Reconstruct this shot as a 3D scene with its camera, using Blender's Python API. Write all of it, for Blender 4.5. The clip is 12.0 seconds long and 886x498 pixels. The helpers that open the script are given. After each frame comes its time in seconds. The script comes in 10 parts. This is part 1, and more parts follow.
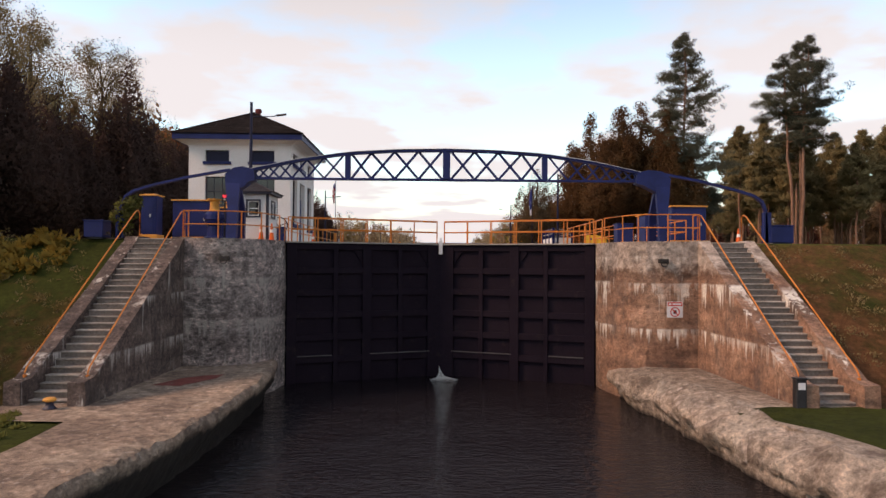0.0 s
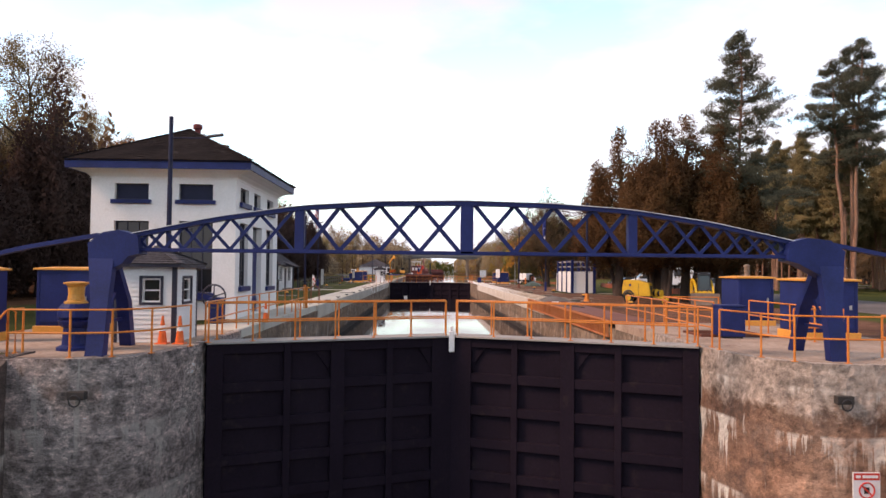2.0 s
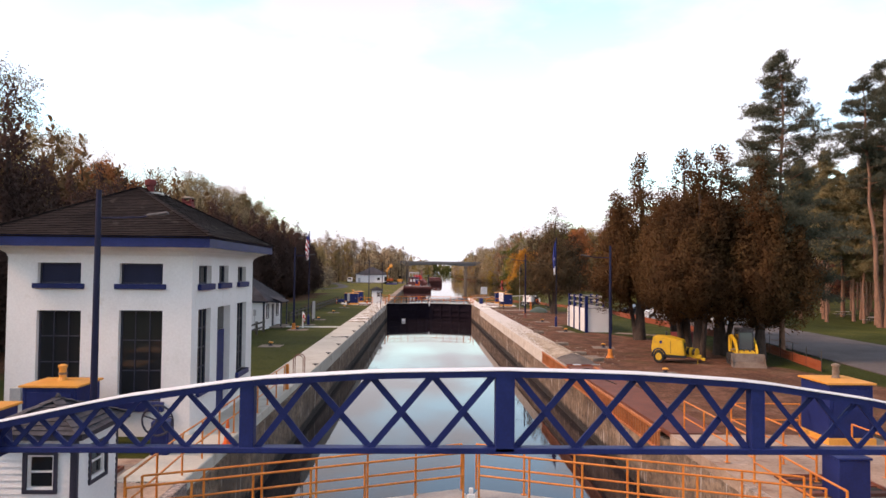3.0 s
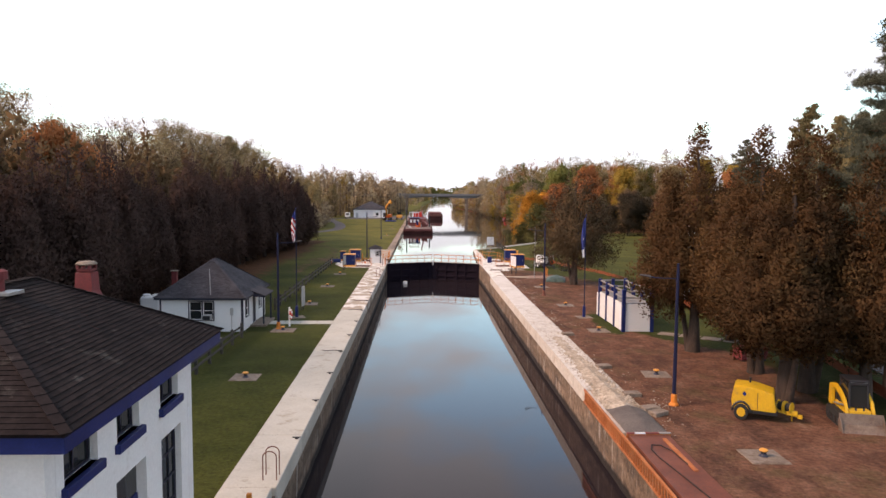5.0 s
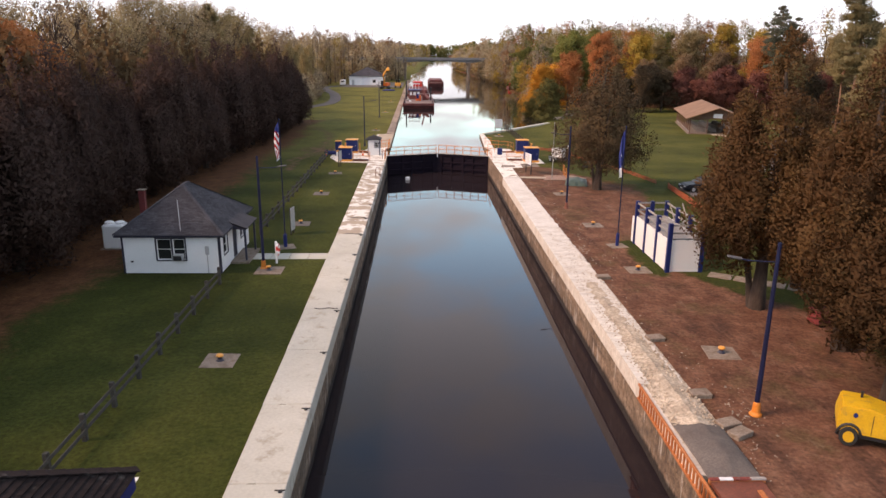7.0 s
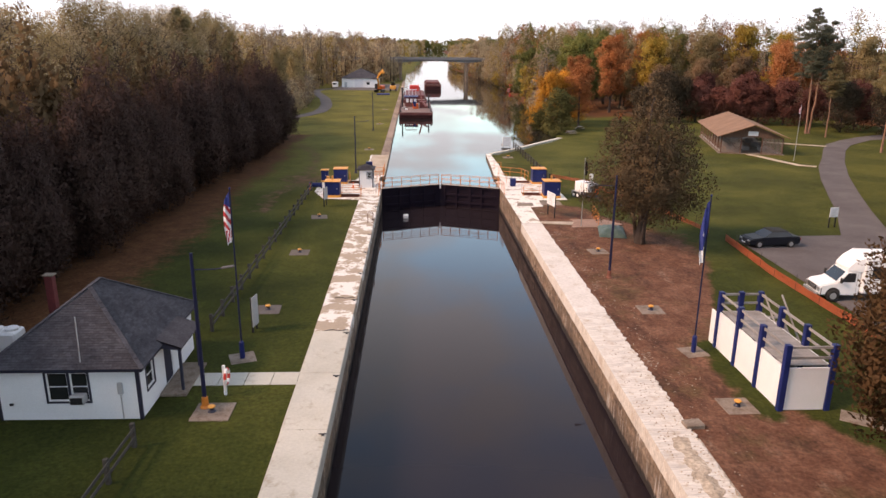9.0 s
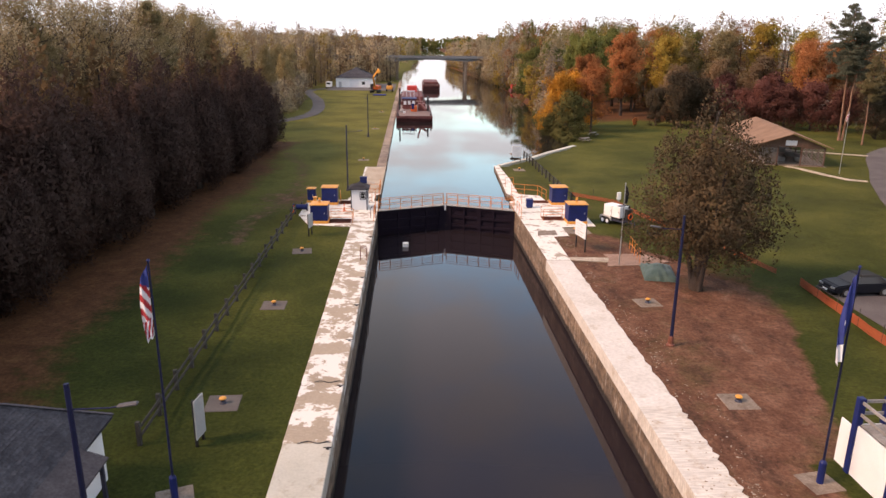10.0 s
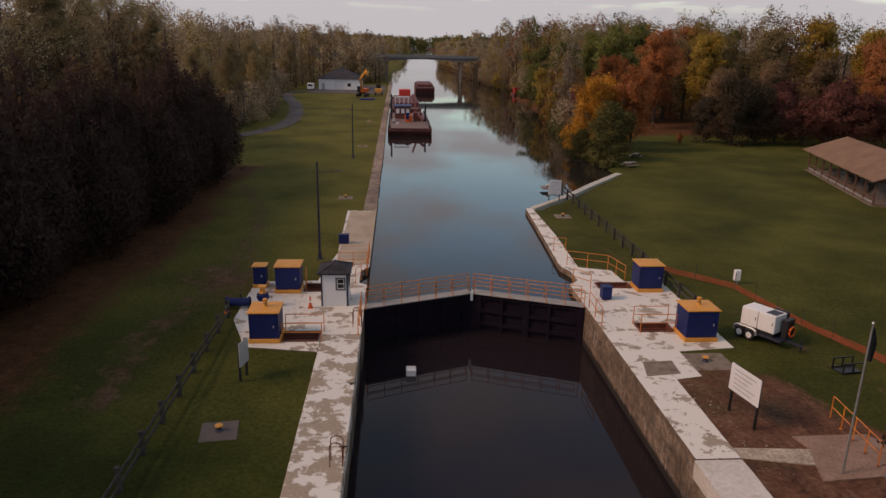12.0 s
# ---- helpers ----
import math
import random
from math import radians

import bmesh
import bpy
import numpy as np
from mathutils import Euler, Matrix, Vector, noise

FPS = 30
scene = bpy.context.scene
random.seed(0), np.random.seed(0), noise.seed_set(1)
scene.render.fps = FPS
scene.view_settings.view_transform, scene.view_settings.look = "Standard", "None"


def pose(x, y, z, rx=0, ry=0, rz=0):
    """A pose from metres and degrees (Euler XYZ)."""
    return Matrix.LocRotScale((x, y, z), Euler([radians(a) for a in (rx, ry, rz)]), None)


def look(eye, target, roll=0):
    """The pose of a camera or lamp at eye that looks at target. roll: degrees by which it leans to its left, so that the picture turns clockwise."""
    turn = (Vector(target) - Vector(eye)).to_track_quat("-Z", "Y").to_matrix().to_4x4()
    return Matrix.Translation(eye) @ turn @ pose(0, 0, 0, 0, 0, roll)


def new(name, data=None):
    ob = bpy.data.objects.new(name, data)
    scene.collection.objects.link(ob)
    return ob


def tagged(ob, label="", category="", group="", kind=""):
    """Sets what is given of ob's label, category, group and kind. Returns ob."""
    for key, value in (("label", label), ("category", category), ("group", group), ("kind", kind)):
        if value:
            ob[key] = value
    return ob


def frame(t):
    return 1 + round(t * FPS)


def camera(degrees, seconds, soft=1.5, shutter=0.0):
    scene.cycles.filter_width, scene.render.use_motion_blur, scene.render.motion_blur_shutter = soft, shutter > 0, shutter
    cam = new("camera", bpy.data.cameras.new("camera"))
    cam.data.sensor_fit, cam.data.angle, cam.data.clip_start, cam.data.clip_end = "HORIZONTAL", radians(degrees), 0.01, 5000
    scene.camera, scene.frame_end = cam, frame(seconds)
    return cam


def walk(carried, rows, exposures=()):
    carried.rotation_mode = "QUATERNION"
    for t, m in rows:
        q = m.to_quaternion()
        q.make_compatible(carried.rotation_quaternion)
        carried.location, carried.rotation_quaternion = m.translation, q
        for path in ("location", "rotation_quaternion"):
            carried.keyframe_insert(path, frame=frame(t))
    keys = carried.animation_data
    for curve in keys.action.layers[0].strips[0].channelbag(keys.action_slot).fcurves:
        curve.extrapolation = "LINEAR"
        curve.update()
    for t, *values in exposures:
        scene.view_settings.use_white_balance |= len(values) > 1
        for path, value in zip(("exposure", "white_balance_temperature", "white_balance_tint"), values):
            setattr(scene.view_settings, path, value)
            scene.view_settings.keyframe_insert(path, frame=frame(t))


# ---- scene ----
cam = camera(64.9, 12.0)
PATH = [
    (0, (-0.475, -30.256, -0.922), (-0.44, -28.257, -0.881), 0.4),
    (0.5, (-0.557, -27.467, -0.657), (-0.516, -25.468, -0.62), 0.4),
    (0.7, (-0.564, -26.328, -0.533), (-0.524, -24.329, -0.489), 0.5),
    (1, (-0.597, -24.544, -0.257), (-0.553, -22.545, -0.207), 0.5),
    (1.5, (-0.709, -21.643, 0.577), (-0.662, -19.645, 0.626), 0.5),
    (2, (-0.849, -18.736, 2.04), (-0.799, -16.738, 2.102), 0.6),
    (2.5, (-1.006, -15.792, 3.591), (-0.953, -13.794, 3.657), 0.5),
    (3, (-1.172, -12.998, 5.242), (-1.114, -11.0, 5.307), 0.6),
    (3.2, (-1.252, -11.838, 5.985), (-1.194, -9.84, 6.048), 0.6),
    (4.8, (-1.809, -3.645, 9.938), (-1.746, -1.647, 9.891), 0.4),
    (5, (-1.872, -2.795, 10.2), (-1.808, -0.802, 10.045), 0.4),
    (5.5, (-2.007, -0.508, 10.958), (-1.942, 1.461, 10.614), 0.5),
    (6, (-2.209, 1.76, 11.678), (-2.143, 3.698, 11.187), 0.5),
    (6.5, (-2.413, 4.046, 12.521), (-2.345, 5.968, 11.973), 0.5),
    (7, (-2.574, 6.309, 13.565), (-2.505, 8.233, 13.02), 0.5),
    (7.2, (-2.63, 7.354, 13.864), (-2.56, 9.278, 13.321), 0.5),
    (8.8, (-3.081, 18.999, 15.723), (-3.001, 20.919, 15.168), 0.5),
    (9, (-3.143, 20.99, 15.756), (-3.06, 22.909, 15.198), 0.5),
    (9.5, (-3.342, 26.69, 15.776), (-3.253, 28.608, 15.216), 0.6),
    (10, (-3.612, 32.813, 15.864), (-3.518, 34.729, 15.301), 0.6),
    (10.5, (-3.826, 39.325, 15.916), (-3.733, 41.241, 15.349), 0.5),
    (11, (-4.091, 46.121, 15.951), (-3.996, 48.035, 15.38), 0.6),
    (11.2, (-4.2, 48.87, 15.87), (-4.1037, 50.784, 15.3006), 0.65),
    (11.3, (-4.295, 50.27, 15.81), (-4.1725, 52.184, 15.242), 0.75),
    (11.5, (-4.451, 53.053, 15.705), (-4.327, 54.967, 15.138), 0.8),
    (12, (-4.839, 60.314, 15.549), (-4.708, 62.228, 14.984), 1.1),
]
walk(cam, [(t, look(eye, target, roll)) for t, eye, target, roll in PATH],
     exposures=[(0, -0.38, 8500, 36), (0.3, -0.22, 8300, 36), (0.6, -0.05, 8000, 36), (1.2, 0.02, 7900, 36), (3.2, 0.05, 7900, 35), (5, 0.11, 7850, 33), (6.5, 0.2, 7950, 33), (9, 0.22, 8000, 33), (11.5, 0.24, 8100, 35), (11.75, -0.06, 8100, 35), (12, -1.1, 8100, 35)])

# ---- world, sun ----
SUN_EL, SUN_AZ = radians(38), radians(-104)   # azimuth from +y, towards +x
world = bpy.data.worlds.new("sky")
scene.world = world
world.use_nodes = True
wn, wl = world.node_tree.nodes, world.node_tree.links
wn.clear()
sky = wn.new("ShaderNodeTexSky")
sky.sky_type = 'NISHITA'
sky.sun_disc = False
sky.sun_elevation, sky.sun_rotation = SUN_EL, SUN_AZ
sky.air_density, sky.dust_density = 1.25, 0.7
bg_sky = wn.new("ShaderNodeBackground")
bg_cloud = wn.new("ShaderNodeBackground")
bg_cloud.inputs["Color"].default_value = (0.76, 0.95, 1.06, 1)
tc = wn.new("ShaderNodeTexCoord")
sep = wn.new("ShaderNodeSeparateXYZ")
wl.new(tc.outputs["Generated"], sep.inputs["Vector"])


def sky_math(op, a, b, clamp=False):
    x = wn.new("ShaderNodeMath")
    x.operation, x.use_clamp = op, clamp
    for sock, v in zip(x.inputs, (a, b)):
        if isinstance(v, (int, float)):
            sock.default_value = v
        else:
            wl.new(v, sock)
    return x.outputs[0]


def sky_range(v, a, b, p, q):
    r = wn.new("ShaderNodeMapRange")
    r.interpolation_type = 'SMOOTHSTEP'
    for key, val in (("From Min", a), ("From Max", b), ("To Min", p), ("To Max", q)):
        r.inputs[key].default_value = val
    wl.new(v, r.inputs["Value"])
    return r.outputs["Result"]


# broken cloud on a level sheet, drawn together towards the horizon
up = sky_math('ADD', sky_math('MAXIMUM', sep.outputs["Z"], 0.0), 0.10)
sheet = wn.new("ShaderNodeCombineXYZ")
wl.new(sky_math('DIVIDE', sep.outputs["X"], up), sheet.inputs["X"])
wl.new(sky_math('DIVIDE', sep.outputs["Y"], up), sheet.inputs["Y"])
mp = wn.new("ShaderNodeMapping")
mp.inputs["Location"].default_value = (0.7, 2.3, 0.0)
wl.new(sheet.outputs["Vector"], mp.inputs["Vector"])
cl_noise = wn.new("ShaderNodeTexNoise")
cl_noise.inputs["Scale"].default_value = 1.35
cl_noise.inputs["Detail"].default_value = 6
cl_noise.inputs["Roughness"].default_value = 0.52
wl.new(mp.outputs["Vector"], cl_noise.inputs["Vector"])
cl_ramp = wn.new("ShaderNodeValToRGB")
cl_ramp.color_ramp.elements[0].position, cl_ramp.color_ramp.elements[0].color = 0.40, (0.15, 0.15, 0.15, 1)
cl_ramp.color_ramp.elements[1].position, cl_ramp.color_ramp.elements[1].color = 0.56, (0.97, 0.97, 0.97, 1)
wl.new(cl_noise.outputs["Fac"], cl_ramp.inputs["Fac"])
# thin bright haze near the horizon, darker cloud bases overhead
gain = sky_range(sep.outputs["Z"], 0.24, 0.55, 1.20, 0.72)
wl.new(sky_math('MULTIPLY', gain, 0.40), bg_sky.inputs["Strength"])
wl.new(gain, bg_cloud.inputs["Strength"])
blue = wn.new("ShaderNodeMix")
blue.data_type, blue.blend_type = 'RGBA', 'MULTIPLY'
blue.inputs[0].default_value = 1.0
wl.new(sky.outputs["Color"], blue.inputs[6])
blue.inputs[7].default_value = (0.62, 0.92, 0.96, 1)
wl.new(blue.outputs[2], bg_sky.inputs["Color"])
cover = sky_math('ADD', cl_ramp.outputs["Color"], sky_range(sep.outputs["Z"], 0.02, 0.10, 1.0, 0.0), True)
mixb = wn.new("ShaderNodeMixShader")
wout = wn.new("ShaderNodeOutputWorld")
wl.new(cover, mixb.inputs["Fac"])
wl.new(bg_sky.outputs["Background"], mixb.inputs[1])
wl.new(bg_cloud.outputs["Background"], mixb.inputs[2])
wl.new(mixb.outputs["Shader"], wout.inputs["Surface"])

sun = new("sun", bpy.data.lights.new("sun", 'SUN'))
sun.data.energy, sun.data.angle, sun.data.color = 3.4, radians(16), (1.0, 0.80, 0.60)
_sd = Vector((math.sin(SUN_AZ) * math.cos(SUN_EL), math.cos(SUN_AZ) * math.cos(SUN_EL), math.sin(SUN_EL)))
sun.matrix_world = look(_sd * 300, (0, 0, 0))

# ---- materials ----
def nodes_of(name):
    m = bpy.data.materials.new(name)
    m.use_nodes = True
    nt = m.node_tree
    return m, nt.nodes, nt.links, nt.nodes["Principled BSDF"]


def noise_node(n, l, vec, scale, detail=5, rough=0.55, stretch=None):
    if stretch:
        mpn = n.new("ShaderNodeMapping")
        mpn.inputs["Scale"].default_value = stretch
        l.new(vec, mpn.inputs["Vector"])
        vec = mpn.outputs["Vector"]
    t = n.new("ShaderNodeTexNoise")
    t.inputs["Scale"].default_value, t.inputs["Detail"].default_value, t.inputs["Roughness"].default_value = scale, detail, rough
    l.new(vec, t.inputs["Vector"])
    return t.outputs["Fac"]


def ramp_node(n, l, fac, stops):
    r = n.new("ShaderNodeValToRGB")
    els = r.color_ramp.elements
    while len(els) < len(stops):
        els.new(0.5)
    for e, (p, c) in zip(els, stops):
        e.position = p
        e.color = (*c, 1) if len(c) == 3 else c
    l.new(fac, r.inputs["Fac"])
    return r.outputs["Color"]


def mix_node(n, l, fac, a, b, mode='MIX'):
    x = n.new("ShaderNodeMix")
    x.data_type, x.blend_type = 'RGBA', mode
    for sock, v in ((x.inputs[0], fac), (x.inputs[6], a), (x.inputs[7], b)):
        if isinstance(v, (int, float)):
            sock.default_value = v
        elif isinstance(v, tuple):
            sock.default_value = (*v, 1) if len(v) == 3 else v
        else:
            l.new(v, sock)
    return x.outputs[2]


def math_node(n, l, op, a, b=None, clamp=False):
    x = n.new("ShaderNodeMath")
    x.operation, x.use_clamp = op, clamp
    for sock, v in zip(x.inputs, (a, b)):
        if v is None:
            continue
        if isinstance(v, (int, float)):
            sock.default_value = v
        else:
            l.new(v, sock)
    return x.outputs[0]


def bump_node(n, l, bsdf, height, strength, dist):
    b = n.new("ShaderNodeBump")
    b.inputs["Strength"].default_value, b.inputs["Distance"].default_value = strength, dist
    l.new(height, b.inputs["Height"])
    l.new(b.outputs["Normal"], bsdf.inputs["Normal"])


def mat(name, cols, rough=0.8, scale=0.8, fine=14.0, bump=0.25, dist=0.02, metal=0.0, rnd=0.0, fvar=0.35, dirt=None, dirt_amt=0.0, stretch=None, local=False, spec=None, island=False, crisp=False):
    """Two scales of variation: broad patches between the colours of cols, fine grain over them, dirt patches, bump."""
    m, n, l, bsdf = nodes_of(name)
    if local:
        vec = n.new("ShaderNodeTexCoord").outputs["Object"]
    else:
        vec = n.new("ShaderNodeNewGeometry").outputs["Position"]
    broad = noise_node(n, l, vec, scale, 6, 0.6, stretch)
    k = len(cols)
    col = ramp_node(n, l, broad, [(0.3 + 0.4 * i / max(1, k - 1), c) for i, c in enumerate(cols)])
    grain = noise_node(n, l, vec, fine, 4, 0.6, stretch)
    lo, hi = 1 - fvar, 1 + fvar
    col = mix_node(n, l, 1.0, col, ramp_node(n, l, grain, [(0.3, (lo, lo, lo)), (0.7, (hi, hi, hi))]), 'MULTIPLY')
    if dirt:
        d = noise_node(n, l, vec, scale * 2.7, 8, 0.7)
        fac = ramp_node(n, l, d, [(0.62 - 0.25 * dirt_amt, (0, 0, 0)), (0.65 - 0.25 * dirt_amt if crisp else 0.80 - 0.2 * dirt_amt, (1, 1, 1))])
        col = mix_node(n, l, fac, col, dirt)
    if rnd:
        if island:
            rv = n.new("ShaderNodeNewGeometry").outputs["Random Per Island"]
        else:
            rv = n.new("ShaderNodeObjectInfo").outputs["Random"]
        col = mix_node(n, l, 1.0, col, ramp_node(n, l, rv, [(0.0, (1 - rnd,) * 3), (1.0, (1 + rnd,) * 3)]), 'MULTIPLY')
    l.new(col, bsdf.inputs["Base Color"])
    bsdf.inputs["Metallic"].default_value = metal
    rg = math_node(n, l, 'MULTIPLY_ADD', grain, 0.25)
    n[rg.node.name].inputs[2].default_value = rough - 0.12
    l.new(rg, bsdf.inputs["Roughness"])
    if spec is not None:
        bsdf.inputs["Specular IOR Level"].default_value = spec
    if bump:
        bump_node(n, l, bsdf, grain, bump, dist)
    return m


def stained(name, base, streak, grime, joints=(), streak_lo=0.5, wet_shade=None, relief=0.09, cap=None, along_lo=0.38, mottle=1.0, chips=0.0):
    """Old mass concrete: mottled base, pale lime runs (below the pour joints too), dark damp patches, pitted relief."""
    m, n, l, bsdf = nodes_of(name)
    vec = n.new("ShaderNodeNewGeometry").outputs["Position"]
    broad = noise_node(n, l, vec, 0.55, 8, 0.65)
    col = ramp_node(n, l, broad, [(0.3, base[0]), (0.5, base[1]), (0.68, base[2])])
    grain = noise_node(n, l, vec, 7, 8, 0.7)
    pits = noise_node(n, l, vec, 2.6, 8, 0.75)
    col = mix_node(n, l, 1.0, col, ramp_node(n, l, grain, [(0.3, (0.72,) * 3), (0.7, (1.22,) * 3)]), 'MULTIPLY')
    col = mix_node(n, l, 1.0, col, ramp_node(n, l, pits, [(0.36, (1 - 0.62 * mottle,) * 3), (0.5, (1 - 0.05 * mottle,) * 3), (0.66, (1 + 0.4 * mottle,) * 3)]), 'MULTIPLY')
    holes = noise_node(n, l, vec, 10, 3, 0.6)
    col = mix_node(n, l, 1.0, col, ramp_node(n, l, holes, [(0.30, (1 - 0.6 * mottle,) * 3), (0.40, (1.0,) * 3), (0.66, (1.0,) * 3), (0.76, (1.35,) * 3)]), 'MULTIPLY')
    bands = noise_node(n, l, vec, 1.0, 3, 0.5, (0.08, 0.08, 1.6))
    chip = noise_node(n, l, vec, 4.6, 7, 0.85, (1, 1, 2.1))
    if chips:   # exposed aggregate: pale stones and dark hollows
        col = mix_node(n, l, 1.0, col, ramp_node(n, l, chip, [(0.40, (1 - 0.72 * chips,) * 3), (0.47, (1 - 0.1 * chips,) * 3), (0.54, (1.0,) * 3), (0.60, (1 + 0.9 * chips,) * 3)]), 'MULTIPLY')
    col = mix_node(n, l, 1.0, col, ramp_node(n, l, bands, [(0.35, (0.68,) * 3), (0.6, (1.12,) * 3)]), 'MULTIPLY')
    gr = noise_node(n, l, vec, 0.9, 8, 0.7, (1, 1, 0.8))
    col = mix_node(n, l, ramp_node(n, l, gr, [(0.5, (0, 0, 0)), (0.66, (0.8, 0.8, 0.8))]), col, grime)
    runs = noise_node(n, l, vec, 1.0, 7, 0.7, (4.2, 4.2, 0.22))
    patch = noise_node(n, l, vec, 0.42, 4, 0.5, (1, 1, 1.8))
    fac = math_node(n, l, 'MULTIPLY', ramp_node(n, l, runs, [(streak_lo, (0, 0, 0)), (streak_lo + 0.05, (1, 1, 1))]),
                    ramp_node(n, l, patch, [(0.46, (0, 0, 0)), (0.58, (1, 1, 1))]))
    sep_ = n.new("ShaderNodeSeparateXYZ")
    l.new(vec, sep_.inputs[0])
    wob = noise_node(n, l, vec, 0.8, 3, 0.5)
    if cap:     # the upper lift of the wall, poured in another concrete
        up = math_node(n, l, 'SUBTRACT', math_node(n, l, 'ADD', sep_.outputs["Z"], math_node(n, l, 'MULTIPLY', math_node(n, l, 'SUBTRACT', pits, 0.5), 1.6)), cap[0])
        capc = mix_node(n, l, 1.0, cap[1], ramp_node(n, l, pits, [(0.36, (0.4,) * 3), (0.52, (1.0,) * 3), (0.68, (1.5,) * 3)]), 'MULTIPLY')
        capc = mix_node(n, l, 1.0, capc, ramp_node(n, l, grain, [(0.3, (0.6,) * 3), (0.7, (1.4,) * 3)]), 'MULTIPLY')
        col = mix_node(n, l, math_node(n, l, 'MULTIPLY', up, 2.5, True), col, capc)
    for zj, reach in joints:
        d = math_node(n, l, 'SUBTRACT', zj, math_node(n, l, 'ADD', sep_.outputs["Z"], math_node(n, l, 'MULTIPLY', wob, 0.12)))
        start = math_node(n, l, 'MULTIPLY', d, 14.0, True)
        length = math_node(n, l, 'MULTIPLY', ramp_node(n, l, runs, [(0.40, (0, 0, 0)), (0.66, (1, 1, 1))]), reach)
        fade = math_node(n, l, 'MULTIPLY', math_node(n, l, 'SUBTRACT', length, d), 3.0, True)
        along = ramp_node(n, l, noise_node(n, l, vec, 0.5, 3, 0.5, (1, 1, 0.15)), [(along_lo, (0.03,) * 3), (along_lo + 0.12, (1, 1, 1))])
        fac = math_node(n, l, 'MAXIMUM', fac, math_node(n, l, 'MULTIPLY', math_node(n, l, 'MULTIPLY', start, fade), along))
    fac = math_node(n, l, 'MULTIPLY', fac, ramp_node(n, l, grain, [(0.25, (0.45,) * 3), (0.55, (1, 1, 1))]))
    col = mix_node(n, l, fac, col, streak)
    bsdf.inputs["Roughness"].default_value = 0.88
    # darkening below a level: damp walls, and the left ledge's painted face shade
    if wet_shade is not None:
        dz = math_node(n, l, 'SUBTRACT', wet_shade, math_node(n, l, 'ADD', sep_.outputs["Z"], math_node(n, l, 'MULTIPLY', runs, 0.5)))
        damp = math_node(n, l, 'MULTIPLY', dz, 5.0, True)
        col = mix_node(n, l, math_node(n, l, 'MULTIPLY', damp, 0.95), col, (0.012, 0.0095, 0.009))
    l.new(col, bsdf.inputs["Base Color"])
    hgt = math_node(n, l, 'ADD', math_node(n, l, 'ADD', math_node(n, l, 'MULTIPLY', grain, 0.8), pits), math_node(n, l, 'MULTIPLY', holes, 0.25))
    if chips:
        hgt = math_node(n, l, 'ADD', hgt, math_node(n, l, 'MULTIPLY', chip, 1.2 * chips))
    bump_node(n, l, bsdf, hgt, 1.0, relief)
    return m


def water_mat(name, wave, height, tint=(0.012, 0.012, 0.013), stretch=(1, 1, 1), second=0.0, deep=0.05):
    m, n, l, bsdf = nodes_of(name)
    vec = n.new("ShaderNodeNewGeometry").outputs["Position"]
    bsdf.inputs["Base Color"].default_value = (*tint, 1)
    bsdf.inputs["Roughness"].default_value = 0.035
    bsdf.inputs["IOR"].default_value = 1.33
    a = noise_node(n, l, vec, wave, 3, 0.5, stretch)
    b = noise_node(n, l, vec, wave * 0.13, 2, 0.5)
    h = math_node(n, l, 'MULTIPLY_ADD', b, second)
    l.new(a, h.node.inputs[2])
    bump_node(n, l, bsdf, h, height, deep)
    return m


GREY = stained("grey_concrete", ((0.42, 0.325, 0.31), (0.64, 0.53, 0.50), (0.80, 0.70, 0.66)), (0.70, 0.65, 0.60), (0.085, 0.065, 0.06), joints=((-1.45, 0.9), (-3.1, 1.3)), streak_lo=0.57, along_lo=0.45, mottle=0.9, relief=0.2, chips=1.0)
BROWN = stained("brown_concrete", ((0.18, 0.093, 0.064), (0.335, 0.185, 0.125), (0.45, 0.28, 0.20)), (0.80, 0.76, 0.70), (0.10, 0.07, 0.06), joints=((-1.55, 1.5), (-3.35, 0.9), (-0.5, 0.5)), streak_lo=0.62, along_lo=0.45, mottle=0.8, relief=0.06, chips=0.45, cap=(-1.3, (0.40, 0.325, 0.28)))
LEDGE_PALE = stained("pale_ledge_concrete", ((0.34, 0.255, 0.20), (0.58, 0.47, 0.39), (0.72, 0.62, 0.53)), (0.72, 0.60, 0.53), (0.14, 0.095, 0.075), streak_lo=0.56, wet_shade=-5.85, relief=0.16, mottle=0.8, chips=0.5)
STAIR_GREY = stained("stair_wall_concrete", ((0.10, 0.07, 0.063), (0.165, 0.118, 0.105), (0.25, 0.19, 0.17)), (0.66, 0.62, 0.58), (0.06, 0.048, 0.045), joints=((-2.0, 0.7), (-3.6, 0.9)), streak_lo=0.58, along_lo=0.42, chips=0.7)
# darker copy of the step concrete: the risers' shade is in this colour
RISER_SHADE = mat("shaded_risers", ((0.13, 0.105, 0.092), (0.19, 0.155, 0.135), (0.24, 0.20, 0.175)), 0.92, 1.2, 14, 0.4, 0.02, fvar=0.3, rnd=0.2)
# level set at the lip: paints the side face's shade besides the damp
LEDGE = stained("ledge_concrete", ((0.235, 0.165, 0.128), (0.38, 0.275, 0.21), (0.50, 0.39, 0.305)), (0.64, 0.53, 0.46), (0.12, 0.08, 0.066), streak_lo=0.58, wet_shade=-4.95, relief=0.12, mottle=0.6, chips=0.6)
CHAMBER = stained("chamber_concrete", ((0.13, 0.085, 0.06), (0.24, 0.165, 0.115), (0.35, 0.26, 0.195)), (0.5, 0.46, 0.42), (0.10, 0.075, 0.06), streak_lo=0.55, wet_shade=-1.8)
